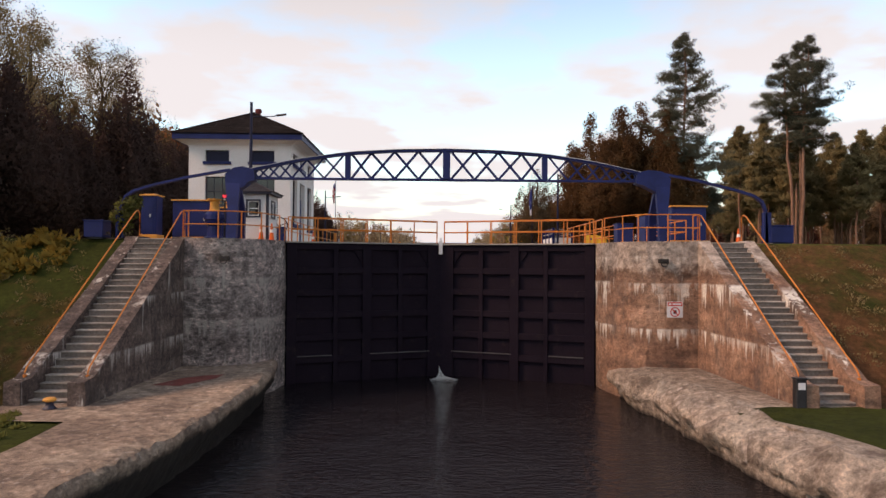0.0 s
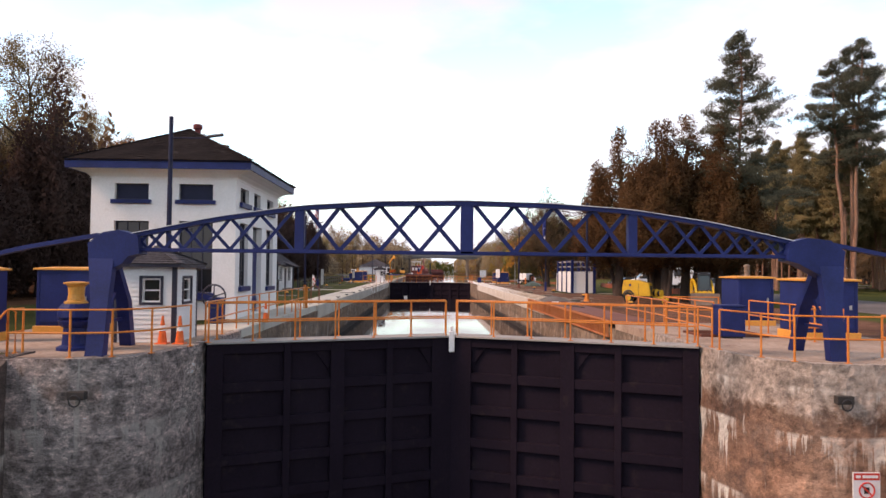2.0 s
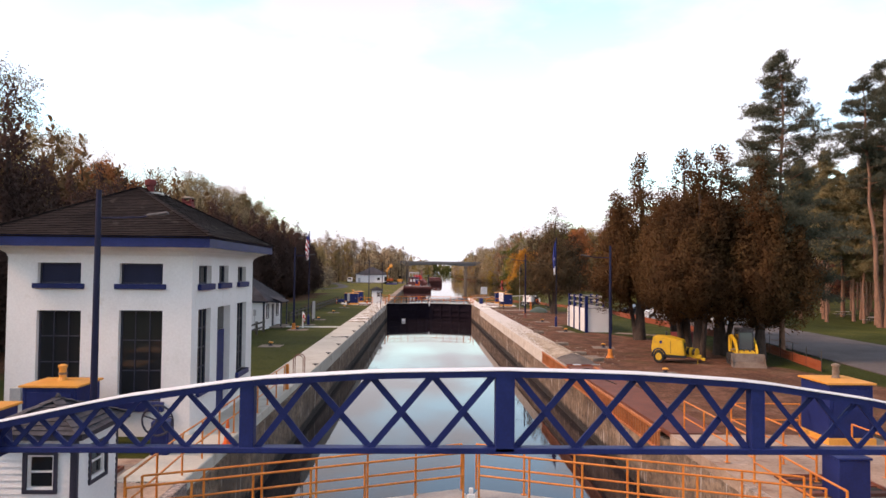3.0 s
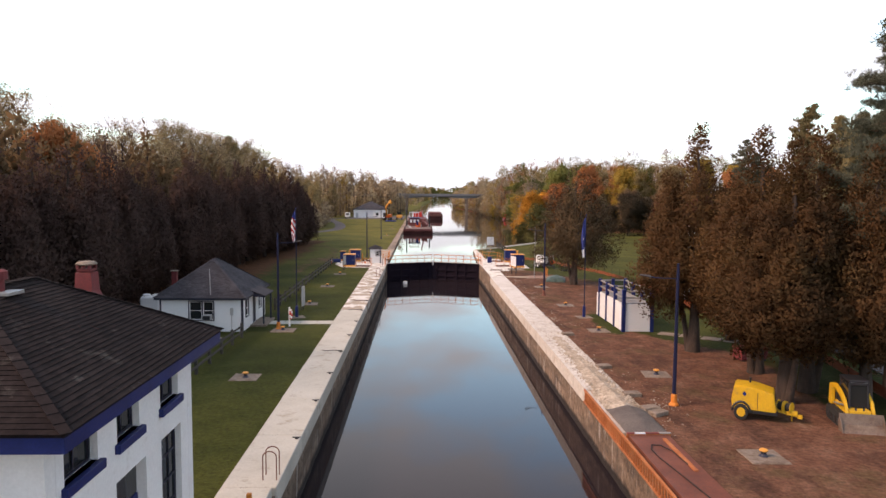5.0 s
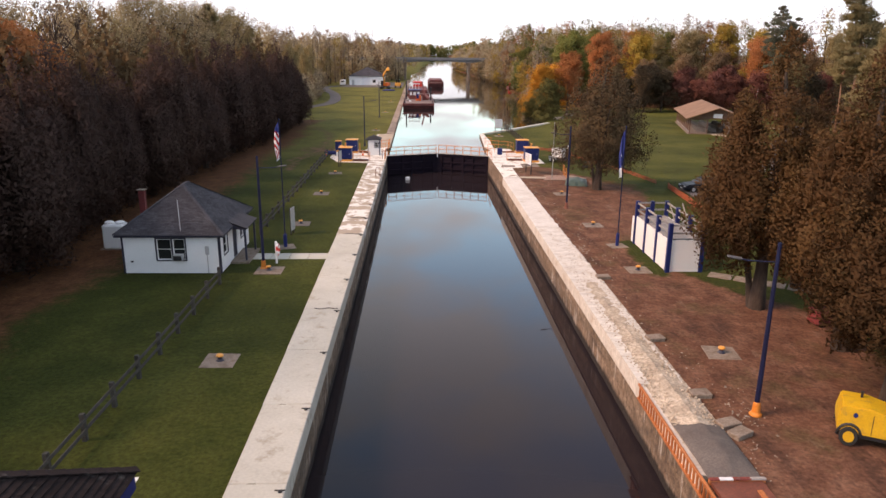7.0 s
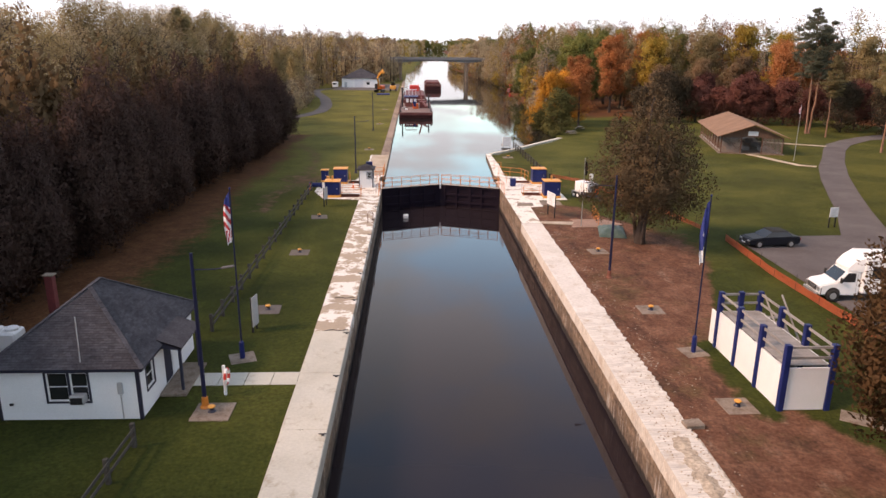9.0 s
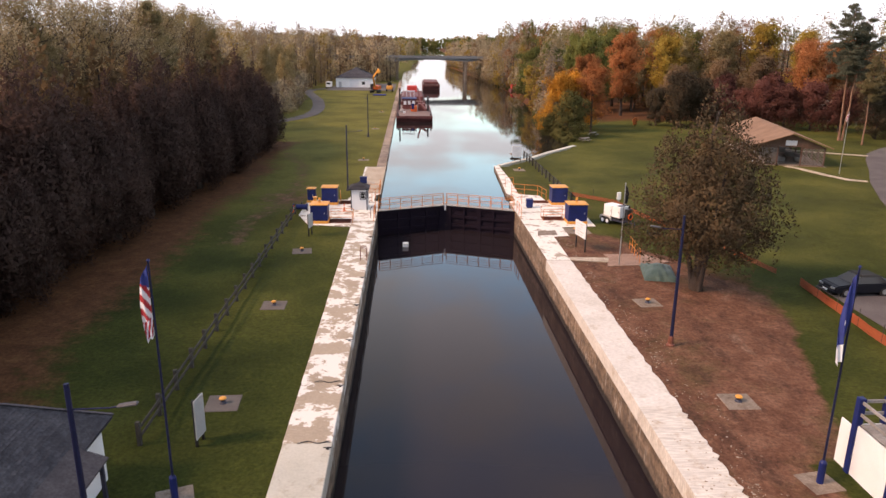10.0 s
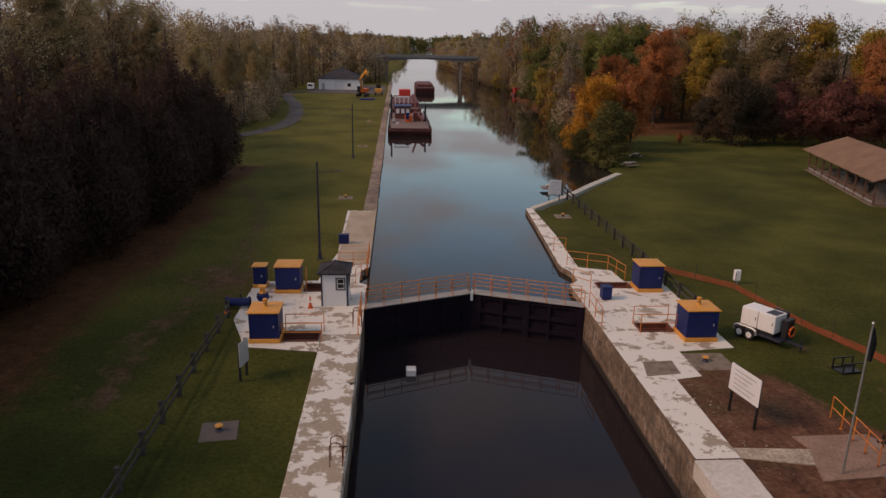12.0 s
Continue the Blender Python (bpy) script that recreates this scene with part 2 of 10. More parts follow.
COPING = mat("new_coping_concrete", ((0.41, 0.395, 0.345), (0.475, 0.46, 0.405), (0.52, 0.505, 0.45)), 0.88, 0.35, 9, 0.25, 0.01, fvar=0.08, dirt=(0.28, 0.23, 0.17), dirt_amt=0.3)
COPING_OLD = mat("patched_coping_concrete", ((0.31, 0.245, 0.185), (0.37, 0.30, 0.23), (0.33, 0.27, 0.21)), 0.88, 0.26, 9, 0.3, 0.012, fvar=0.14, dirt=(0.70, 0.68, 0.64), dirt_amt=0.5, crisp=True)
WHITE_CONC = mat("white_concrete", ((0.50, 0.455, 0.415), (0.58, 0.54, 0.495), (0.64, 0.60, 0.55)), 0.88, 0.5, 3.2, 0.6, 0.05, fvar=0.24, dirt=(0.42, 0.33, 0.25), dirt_amt=0.4, stretch=(0.45, 3.2, 1))
WHITE_SMOOTH = mat("smooth_white_concrete", ((0.54, 0.50, 0.455), (0.61, 0.57, 0.53), (0.66, 0.625, 0.585)), 0.88, 0.45, 5, 0.4, 0.03, fvar=0.12, dirt=(0.44, 0.36, 0.28), dirt_amt=0.25)
STEP = mat("step_concrete", ((0.21, 0.18, 0.16), (0.30, 0.265, 0.24), (0.38, 0.34, 0.31)), 0.9, 0.9, 12, 0.5, 0.02, fvar=0.3, dirt=(0.13, 0.10, 0.085), dirt_amt=0.4, rnd=0.28)
STEEL_BLACK = mat("dark_gate_steel", ((0.010, 0.006, 0.012), (0.0125, 0.0075, 0.0145), (0.0155, 0.010, 0.017)), 0.75, 0.6, 12, 0.2, 0.01, fvar=0.25, dirt=(0.036, 0.026, 0.026), dirt_amt=0.15, spec=0.12)
PIPE_DULL = mat("dull_rubbing_strip", ((0.06, 0.055, 0.06), (0.10, 0.095, 0.10)), 0.7, 1.5, 20, 0.2, 0.01, fvar=0.3)
GATE_TOP = mat("gate_walkway_boards", ((0.28, 0.265, 0.25), (0.36, 0.345, 0.33)), 0.85, 1.5, 20, 0.3, 0.01, fvar=0.2)
BLUE = mat("navy_blue_paint", ((0.006, 0.013, 0.075), (0.008, 0.018, 0.105), (0.011, 0.024, 0.128)), 0.5, 1.2, 18, 0.1, 0.004, fvar=0.15, spec=0.28)
BLUE_DARK = mat("blue_black_pole_paint", ((0.007, 0.009, 0.032), (0.011, 0.014, 0.048)), 0.5, 1.2, 18, 0.1, 0.004, fvar=0.15, spec=0.25)
ORANGE = mat("orange_rail_paint", ((0.52, 0.14, 0.018), (0.63, 0.185, 0.024), (0.70, 0.235, 0.036)), 0.5, 2.0, 25, 0.1, 0.003, fvar=0.15)
YELLOW_LID = mat("amber_lid_paint", ((0.66, 0.275, 0.045), (0.74, 0.33, 0.06)), 0.5, 1.5, 20, 0.1, 0.003, fvar=0.12)
WHITE = mat("white_wall_paint", ((0.72, 0.715, 0.70), (0.78, 0.775, 0.765), (0.81, 0.805, 0.80)), 0.75, 0.5, 14, 0.2, 0.008, fvar=0.05, dirt=(0.62, 0.59, 0.55), dirt_amt=0.05)
SIDING = mat("white_siding_paint", ((0.70, 0.72, 0.73), (0.76, 0.775, 0.785)), 0.6, 0.6, 20, 0.1, 0.003, fvar=0.05)
PLAIN_WHITE = mat("white_paint", ((0.76, 0.76, 0.76), (0.82, 0.82, 0.82)), 0.4, 1.0, 20, 0.05, 0.002, fvar=0.05)
ROOF = mat("dark_shingles", ((0.015, 0.011, 0.0115), (0.021, 0.0155, 0.0155), (0.028, 0.0215, 0.021)), 0.95, 0.5, 10, 0.3, 0.01, rnd=0.2, fvar=0.3, dirt=(0.12, 0.11, 0.10), dirt_amt=0.1, island=True, spec=0.1)
ROOF_GREY = mat("grey_shingles", ((0.044, 0.043, 0.050), (0.060, 0.058, 0.067), (0.078, 0.076, 0.085)), 0.9, 0.8, 10, 0.3, 0.01, rnd=0.2, fvar=0.25, island=True, spec=0.12)
ROOF_BROWN = mat("brown_shingles", ((0.18, 0.096, 0.056), (0.222, 0.121, 0.073), (0.258, 0.147, 0.092)), 0.9, 0.5, 5, 0.2, 0.01, fvar=0.2)
BRICK_RED = mat("red_chimney_paint", ((0.13, 0.020, 0.022), (0.18, 0.030, 0.030)), 0.8, 1.5, 16, 0.3, 0.01, fvar=0.25, rnd=0.15)
GLASS, _n, _l, _b = nodes_of("window_glass")
_b.inputs["Base Color"].default_value = (0.02, 0.021, 0.023, 1)
_b.inputs["Roughness"].default_value = 0.06
# near-black colour that carries the shade of rooms, pits, recesses and wheel wells
SHADE_BLACK = mat("shade_black", ((0.02, 0.018, 0.017), (0.035, 0.03, 0.028)), 0.8, 1.0, 10, 0, fvar=0.2)
BLACK_TRIM = mat("blue_black_trim", ((0.016, 0.018, 0.035), (0.024, 0.026, 0.05)), 0.5, 2, 20, 0.05, 0.002, fvar=0.1)
RUST = mat("rusty_steel", ((0.12, 0.036, 0.022), (0.165, 0.05, 0.03), (0.205, 0.066, 0.04)), 0.6, 0.8, 14, 0.3, 0.01, fvar=0.3, dirt=(0.10, 0.045, 0.03), dirt_amt=0.3)
RUST_ORANGE = mat("orange_brown_form_steel", ((0.36, 0.105, 0.035), (0.46, 0.15, 0.05), (0.5, 0.19, 0.08)), 0.7, 1.2, 16, 0.2, 0.01, fvar=0.25)
BLADE = mat("worn_bucket_steel", ((0.11, 0.075, 0.055), (0.16, 0.115, 0.09), (0.20, 0.155, 0.125)), 0.6, 1.5, 18, 0.2, 0.006, fvar=0.3, dirt=(0.10, 0.05, 0.033), dirt_amt=0.4)
DARK_STEEL = mat("dark_steel", ((0.03, 0.03, 0.034), (0.05, 0.05, 0.055)), 0.45, 2, 25, 0.1, 0.003, metal=0.6, fvar=0.2)
GALV = mat("galvanised_steel", ((0.35, 0.36, 0.37), (0.45, 0.46, 0.47)), 0.45, 2, 25, 0.1, 0.003, metal=0.7, fvar=0.15)
BARK = mat("bark", ((0.03, 0.02, 0.016), (0.05, 0.034, 0.027), (0.07, 0.05, 0.04)), 0.95, 2.0, 12, 0.8, 0.05, stretch=(1, 1, 0.25), fvar=0.35)
BARK_PINE = mat("pine_bark", ((0.15, 0.075, 0.05), (0.25, 0.13, 0.085), (0.19, 0.105, 0.075)), 0.95, 2.0, 12, 0.8, 0.05, stretch=(1, 1, 0.25), fvar=0.35)
WOOD = mat("weathered_fence_wood", ((0.035, 0.032, 0.028), (0.06, 0.055, 0.048)), 0.9, 2, 16, 0.4, 0.01, fvar=0.3)
WOOD_DECK = mat("grey_deck_boards", ((0.22, 0.20, 0.19), (0.30, 0.28, 0.265)), 0.85, 2, 16, 0.3, 0.006, fvar=0.2, rnd=0.15)
YELLOW = mat("yellow_machine_paint", ((0.58, 0.32, 0.012), (0.66, 0.38, 0.018)), 0.5, 1.5, 20, 0.05, 0.002, fvar=0.12, dirt=(0.30, 0.19, 0.06), dirt_amt=0.28)
RUBBER = mat("black_rubber", ((0.012, 0.012, 0.012), (0.022, 0.021, 0.02)), 0.85, 3, 20, 0.3, 0.005, fvar=0.2)
ASPHALT = mat("worn_asphalt", ((0.088, 0.076, 0.076), (0.115, 0.10, 0.10), (0.14, 0.124, 0.122)), 0.95, 0.25, 20, 0.3, 0.01, fvar=0.25, spec=0.2, dirt=(0.11, 0.10, 0.10), dirt_amt=0.15)
DECK = mat("patched_deck_concrete", ((0.28, 0.215, 0.165), (0.37, 0.30, 0.24), (0.34, 0.275, 0.22)), 0.9, 0.3, 12, 0.4, 0.012, fvar=0.14, dirt=(0.72, 0.69, 0.64), dirt_amt=0.74, crisp=True)
PAD = mat("pad_concrete", ((0.16, 0.122, 0.095), (0.235, 0.185, 0.148), (0.20, 0.158, 0.125)), 0.9, 0.8, 12, 0.4, 0.012, fvar=0.28, dirt=(0.12, 0.078, 0.055), dirt_amt=0.6)
PINK_PAVING = mat("pinkish_paving", ((0.22, 0.13, 0.095), (0.29, 0.18, 0.135), (0.33, 0.215, 0.165)), 0.9, 0.7, 9, 0.3, 0.01, fvar=0.25, dirt=(0.17, 0.10, 0.07), dirt_amt=0.4)
PAD_DARK = mat("damp_pad_concrete", ((0.095, 0.078, 0.072), (0.13, 0.11, 0.10)), 0.9, 1.2, 14, 0.4, 0.01, fvar=0.25)
_m, _n, _l, _b = nodes_of("red_signal_lens")
_b.inputs["Base Color"].default_value, _b.inputs["Roughness"].default_value = (0.6, 0.02, 0.03, 1), 0.2
_b.inputs["Emission Color"].default_value, _b.inputs["Emission Strength"].default_value = (1.0, 0.05, 0.08, 1), 1.2
RED_LENS = _m
HEAD_DECK = mat("worn_tan_deck", ((0.24, 0.165, 0.125), (0.36, 0.26, 0.20), (0.46, 0.345, 0.27)), 0.9, 0.6, 9, 0.35, 0.012, fvar=0.2, dirt=(0.20, 0.10, 0.07), dirt_amt=0.3)
PAD_TAN = mat("tan_concrete", ((0.36, 0.275, 0.20), (0.44, 0.345, 0.26), (0.5, 0.41, 0.32)), 0.9, 0.5, 8, 0.3, 0.01, fvar=0.15)
RUBBLE = mat("concrete_rubble", ((0.20, 0.155, 0.125), (0.29, 0.235, 0.19), (0.38, 0.32, 0.265)), 0.95, 2.0, 12, 0.6, 0.04, fvar=0.3)
GRAVEL = mat("crushed_stone", ((0.30, 0.24, 0.185), (0.42, 0.345, 0.27), (0.54, 0.46, 0.375)), 0.95, 1.0, 7, 0.9, 0.06, fvar=0.4)
RED = mat("red_plastic", ((0.55, 0.03, 0.02), (0.62, 0.045, 0.03)), 0.5, 2, 20, 0, fvar=0.1)
CONE_ORANGE = mat("orange_plastic", ((0.75, 0.11, 0.015), (0.8, 0.14, 0.02)), 0.5, 2, 20, 0, fvar=0.1)
SNOW_FENCE = mat("orange_mesh_fence", ((0.27, 0.06, 0.026), (0.36, 0.09, 0.036)), 0.6, 1, 14, 0.2, 0.01, fvar=0.2)
GREEN_TARP = mat("green_tarp", ((0.035, 0.07, 0.06), (0.07, 0.11, 0.095)), 0.6, 1.5, 8, 0.5, 0.03, fvar=0.2)
BOARD_WHITE = mat("white_board", ((0.66, 0.67, 0.70), (0.74, 0.745, 0.77)), 0.5, 1, 10, 0, fvar=0.05)
GREY_BOX = mat("grey_cabinet_paint", ((0.34, 0.36, 0.37), (0.42, 0.43, 0.44)), 0.5, 1, 16, 0, fvar=0.08)
RED_STAIN = mat("spilled_red_paint", ((0.15, 0.028, 0.022), (0.22, 0.045, 0.034), (0.25, 0.09, 0.065)), 0.8, 1.6, 12, 0.2, 0.004, fvar=0.3, dirt=(0.30, 0.21, 0.165), dirt_amt=0.3)
FLAG_RED = mat("flag_red", ((0.42, 0.025, 0.03), (0.5, 0.03, 0.04)), 0.8, 3, 30, 0, fvar=0.1)
FLAG_WHITE = mat("flag_white", ((0.72, 0.72, 0.74), (0.78, 0.78, 0.8)), 0.8, 3, 30, 0, fvar=0.08)
FLAG_BLUE = mat("flag_blue", ((0.02, 0.03, 0.16), (0.03, 0.05, 0.22)), 0.8, 3, 30, 0, fvar=0.1)
FLAG_BLACK = mat("flag_black", ((0.01, 0.01, 0.012), (0.018, 0.018, 0.02)), 0.8, 3, 30, 0, fvar=0.1)
CAR_BLACK = mat("black_car_paint", ((0.008, 0.009, 0.014), (0.012, 0.014, 0.020)), 0.42, 1, 10, 0, fvar=0.05, spec=0.15)
BARGE_RED = mat("barge_red_brown", ((0.085, 0.022, 0.022), (0.13, 0.035, 0.033), (0.17, 0.05, 0.045)), 0.7, 0.5, 8, 0.2, 0.02, fvar=0.3)
BARGE_DECK = mat("barge_deck", ((0.16, 0.10, 0.09), (0.22, 0.15, 0.135)), 0.85, 0.5, 5, 0.3, 0.02, fvar=0.25)
FOAM = mat("white_water_foam", ((0.42, 0.48, 0.5), (0.62, 0.68, 0.7)), 0.5, 4, 20, 0.4, 0.03, fvar=0.15)
BRIDGE = mat("bridge_concrete", ((0.14, 0.145, 0.155), (0.19, 0.195, 0.205)), 0.8, 0.1, 2, 0, fvar=0.1)
W_LOW = water_mat("tailwater", 3.4, 1.0, (0.013, 0.010, 0.012), (1, 2.4, 1), 2.2, 0.11)
W_CH = water_mat("chamber_water", 0.8, 0.035, (0.019, 0.014, 0.017), second=0.5)
W_UP = water_mat("headwater", 0.5, 0.04, (0.015, 0.014, 0.014), (1, 0.5, 1), 1.0)


def leaf_mat(name, cols, rnd=0.35, scale=0.5, thin=0.3):
    m, n, l, bsdf = nodes_of(name)
    geo = n.new("ShaderNodeNewGeometry")
    rv = geo.outputs["Random Per Island"]
    nz = noise_node(n, l, geo.outputs["Position"], scale, 4, 0.6)
    f = math_node(n, l, 'MULTIPLY_ADD', rv, 0.16)
    sc = math_node(n, l, 'MULTIPLY', nz, 0.85)
    l.new(sc, f.node.inputs[2])
    k = len(cols)
    col = ramp_node(n, l, f, [(0.2 + 0.6 * i / max(1, k - 1), c) for i, c in enumerate(cols)])
    ob = n.new("ShaderNodeObjectInfo").outputs["Random"]
    col = mix_node(n, l, 1.0, col, ramp_node(n, l, ob, [(0.0, (1 - rnd, 1 - rnd, 1 - rnd)), (1.0, (1 + rnd, 1 + rnd * 0.9, 1 + rnd * 0.7))]), 'MULTIPLY')
    l.new(col, bsdf.inputs["Base Color"])
    bsdf.inputs["Roughness"].default_value = 0.85
    bsdf.inputs["Specular IOR Level"].default_value = 0.12
    # thin leaves let some light through
    tl = n.new("ShaderNodeBsdfTranslucent")
    l.new(col, tl.inputs["Color"])
    mx = n.new("ShaderNodeMixShader")
    mx.inputs["Fac"].default_value = thin
    l.new(bsdf.outputs["BSDF"], mx.inputs[1])
    l.new(tl.outputs["BSDF"], mx.inputs[2])
    out = [x for x in n if x.bl_idname == "ShaderNodeOutputMaterial"][0]
    l.new(mx.outputs["Shader"], out.inputs["Surface"])
    return m


L_CEDAR_DARK = leaf_mat("dark_cedar_foliage", ((0.084, 0.054, 0.05), (0.096, 0.061, 0.054), (0.113, 0.068, 0.055)), 0.12, thin=0.45)
# lighter brown than the front row: sunlight on the tree tops as leaf colour
L_CEDAR_SUNLIT = leaf_mat("sunlit_brown_cedar_foliage", ((0.12, 0.078, 0.048), (0.17, 0.112, 0.062), (0.23, 0.15, 0.08)), 0.2, thin=0.45)
L_CEDAR = leaf_mat("bronze_cedar_foliage", ((0.078, 0.041, 0.022), (0.112, 0.061, 0.030), (0.18, 0.108, 0.045)), 0.22, 0.35, thin=0.42)
L_PINE = leaf_mat("pine_needles", ((0.063, 0.071, 0.053), (0.101, 0.11, 0.081), (0.144, 0.152, 0.109)), 0.2, thin=0.45)
L_PINE_BROWN = leaf_mat("browning_pine_needles", ((0.15, 0.124, 0.068), (0.23, 0.19, 0.1), (0.3, 0.235, 0.125)), 0.2, thin=0.45)
L_ROUND = leaf_mat("bronze_green_foliage", ((0.055, 0.040, 0.026), (0.095, 0.067, 0.041), (0.19, 0.118, 0.06)), 0.1)
L_GREEN = leaf_mat("green_leaves", ((0.101, 0.115, 0.041), (0.162, 0.176, 0.057), (0.243, 0.23, 0.074)), 0.25, thin=0.42)
L_OLIVE = leaf_mat("olive_brown_leaves", ((0.19, 0.145, 0.078), (0.28, 0.218, 0.115), (0.37, 0.295, 0.155)), 0.25, thin=0.42)
L_TAN = leaf_mat("tan_withered_leaves", ((0.28, 0.22, 0.15), (0.39, 0.315, 0.21), (0.51, 0.42, 0.285)), 0.25, thin=0.42)
L_YELLOW = leaf_mat("yellow_leaves", ((0.23, 0.161, 0.04), (0.356, 0.247, 0.057), (0.483, 0.322, 0.081)), 0.25, thin=0.42)
L_ORANGE = leaf_mat("orange_leaves", ((0.36, 0.15, 0.03), (0.55, 0.25, 0.04), (0.66, 0.36, 0.06)), 0.25)
L_RED = leaf_mat("rust_red_leaves", ((0.24, 0.102, 0.048), (0.36, 0.15, 0.066), (0.48, 0.216, 0.09)), 0.25, thin=0.42)
L_BROWN = leaf_mat("brown_leaves", ((0.14, 0.09, 0.056), (0.21, 0.138, 0.084), (0.28, 0.19, 0.116)), 0.25, thin=0.42)
L_CORAL = leaf_mat("coral_red_leaves", ((0.288, 0.11, 0.05), (0.432, 0.168, 0.07), (0.552, 0.24, 0.096)), 0.15, thin=0.42)
L_WINE = leaf_mat("wine_red_leaves", ((0.102, 0.043, 0.038), (0.156, 0.062, 0.053), (0.204, 0.094, 0.07)), 0.3, thin=0.42)
L_DUSK = leaf_mat("dark_brown_green_leaves", ((0.052, 0.042, 0.030), (0.078, 0.060, 0.040), (0.105, 0.080, 0.050)), 0.2)
L_SHORE = leaf_mat("dark_shore_leaves", ((0.055, 0.058, 0.024), (0.09, 0.088, 0.033), (0.14, 0.12, 0.045)), 0.2)
TWIG = leaf_mat("bare_twigs", ((0.17, 0.135, 0.105), (0.25, 0.205, 0.16), (0.33, 0.27, 0.215)), 0.2, thin=0.42)

# ---- building helpers ----
def mesh_of(name, bm, material, smooth=False):
    me = bpy.data.meshes.new(name)
    bm.to_mesh(me)
    bm.free()
    if material:
        me.materials.append(material)
    if smooth:
        me.polygons.foreach_set("use_smooth", [True] * len(me.polygons))
    return me


def raw_mesh(name, verts, faces, material):
    me = bpy.data.meshes.new(name)
    me.from_pydata(verts, [], faces)
    me.materials.append(material)
    return me


def part(name, bm, material, parent, label="", smooth=False):
    ob = new(name, mesh_of(name, bm, material, smooth))
    ob.parent = parent
    if label:
        tagged(ob, label)
    return ob


def piece(name, me, parent, m=None):
    """Another object on the mesh me, under parent."""
    ob = new(name, me)
    ob.parent = parent
    if m is not None:
        ob.matrix_basis = m
    return ob


def thing(name, m, label, category, group="", kind=""):
    e = new(name)
    e.matrix_basis = m
    e.empty_display_size = 0.2
    return tagged(e, label, category, group, kind)


def solo(name, bm, material, label, category="", group="", kind="", smooth=False, m=None):
    ob = new(name, mesh_of(name, bm, material, smooth))
    if m is not None:
        ob.matrix_basis = m
    return tagged(ob, label, category, group, kind)


def box(bm, x0, x1, y0, y1, z0, z1, bevel=0.0):
    r = bmesh.ops.create_cube(bm, size=1.0, matrix=Matrix.LocRotScale(((x0 + x1) / 2, (y0 + y1) / 2, (z0 + z1) / 2), None, (abs(x1 - x0), abs(y1 - y0), abs(z1 - z0))))
    if bevel:
        vs = set(r["verts"])
        es = [e for e in bm.edges if e.verts[0] in vs and e.verts[1] in vs]
        bmesh.ops.bevel(bm, geom=es, offset=bevel, segments=1, affect='EDGES')
    return bm


def B(*boxes, bevel=0.0):
    bm = bmesh.new()
    for b in boxes:
        box(bm, *b, bevel=bevel)
    return bm


def rod(bm, a, b, r, seg=8, r2=None):
    a, b = Vector(a), Vector(b)
    d = b - a
    m = Matrix.Translation((a + b) / 2) @ d.to_track_quat('Z', 'Y').to_matrix().to_4x4()
    bmesh.ops.create_cone(bm, cap_ends=True, cap_tris=False, segments=seg, radius1=r, radius2=r if r2 is None else r2, depth=d.length, matrix=m)
    return bm


def R(a, b, r, seg=8, r2=None):
    return rod(bmesh.new(), a, b, r, seg, r2)


def bar(bm, a, b, w, h):
    """A squared bar of width w and height h from a to b."""
    a, b = Vector(a), Vector(b)
    d = b - a
    m = Matrix.Translation((a + b) / 2) @ d.to_track_quat('X', 'Z').to_matrix().to_4x4() @ Matrix.Diagonal((d.length, w, h, 1))
    bmesh.ops.create_cube(bm, size=1.0, matrix=m)
    return bm


def lathe(bm, prof, seg=16, at=(0, 0, 0)):
    """Turns the profile of (radius, z) round the z axis."""
    rings = []
    for r, z in prof:
        rings.append([bm.verts.new((at[0] + r * math.cos(2 * math.pi * i / seg), at[1] + r * math.sin(2 * math.pi * i / seg), at[2] + z)) for i in range(seg)])
    for a, b in zip(rings, rings[1:]):
        for i in range(seg):
            bm.faces.new((a[i], a[(i + 1) % seg], b[(i + 1) % seg], b[i]))
    bm.faces.new(rings[0][::-1])
    bm.faces.new(rings[-1])
    return bm


def prism(bm, poly, z0, z1):
    """An upright block over a plan outline."""
    lo = [bm.verts.new((x, y, z0)) for x, y in poly]
    hi = [bm.verts.new((x, y, z1)) for x, y in poly]
    k = len(poly)
    f = [bm.faces.new(lo[::-1]), bm.faces.new(hi)]
    for i in range(k):
        f.append(bm.faces.new((lo[i], lo[(i + 1) % k], hi[(i + 1) % k], hi[i])))
    bmesh.ops.recalc_face_normals(bm, faces=f)
    return bm


def slab(bm, pts, thick):
    """A plate under the polygon pts (3D), thick metres along -normal."""
    pts = [Vector(p) for p in pts]
    nrm = (pts[1] - pts[0]).cross(pts[2] - pts[0]).normalized()
    a = [bm.verts.new(p) for p in pts]
    b = [bm.verts.new(p - nrm * thick) for p in pts]
    k = len(pts)
    f = [bm.faces.new(a), bm.faces.new(b[::-1])]
    for i in range(k):
        f.append(bm.faces.new((a[(i + 1) % k], a[i], b[i], b[(i + 1) % k])))
    bmesh.ops.recalc_face_normals(bm, faces=f)
    return bm


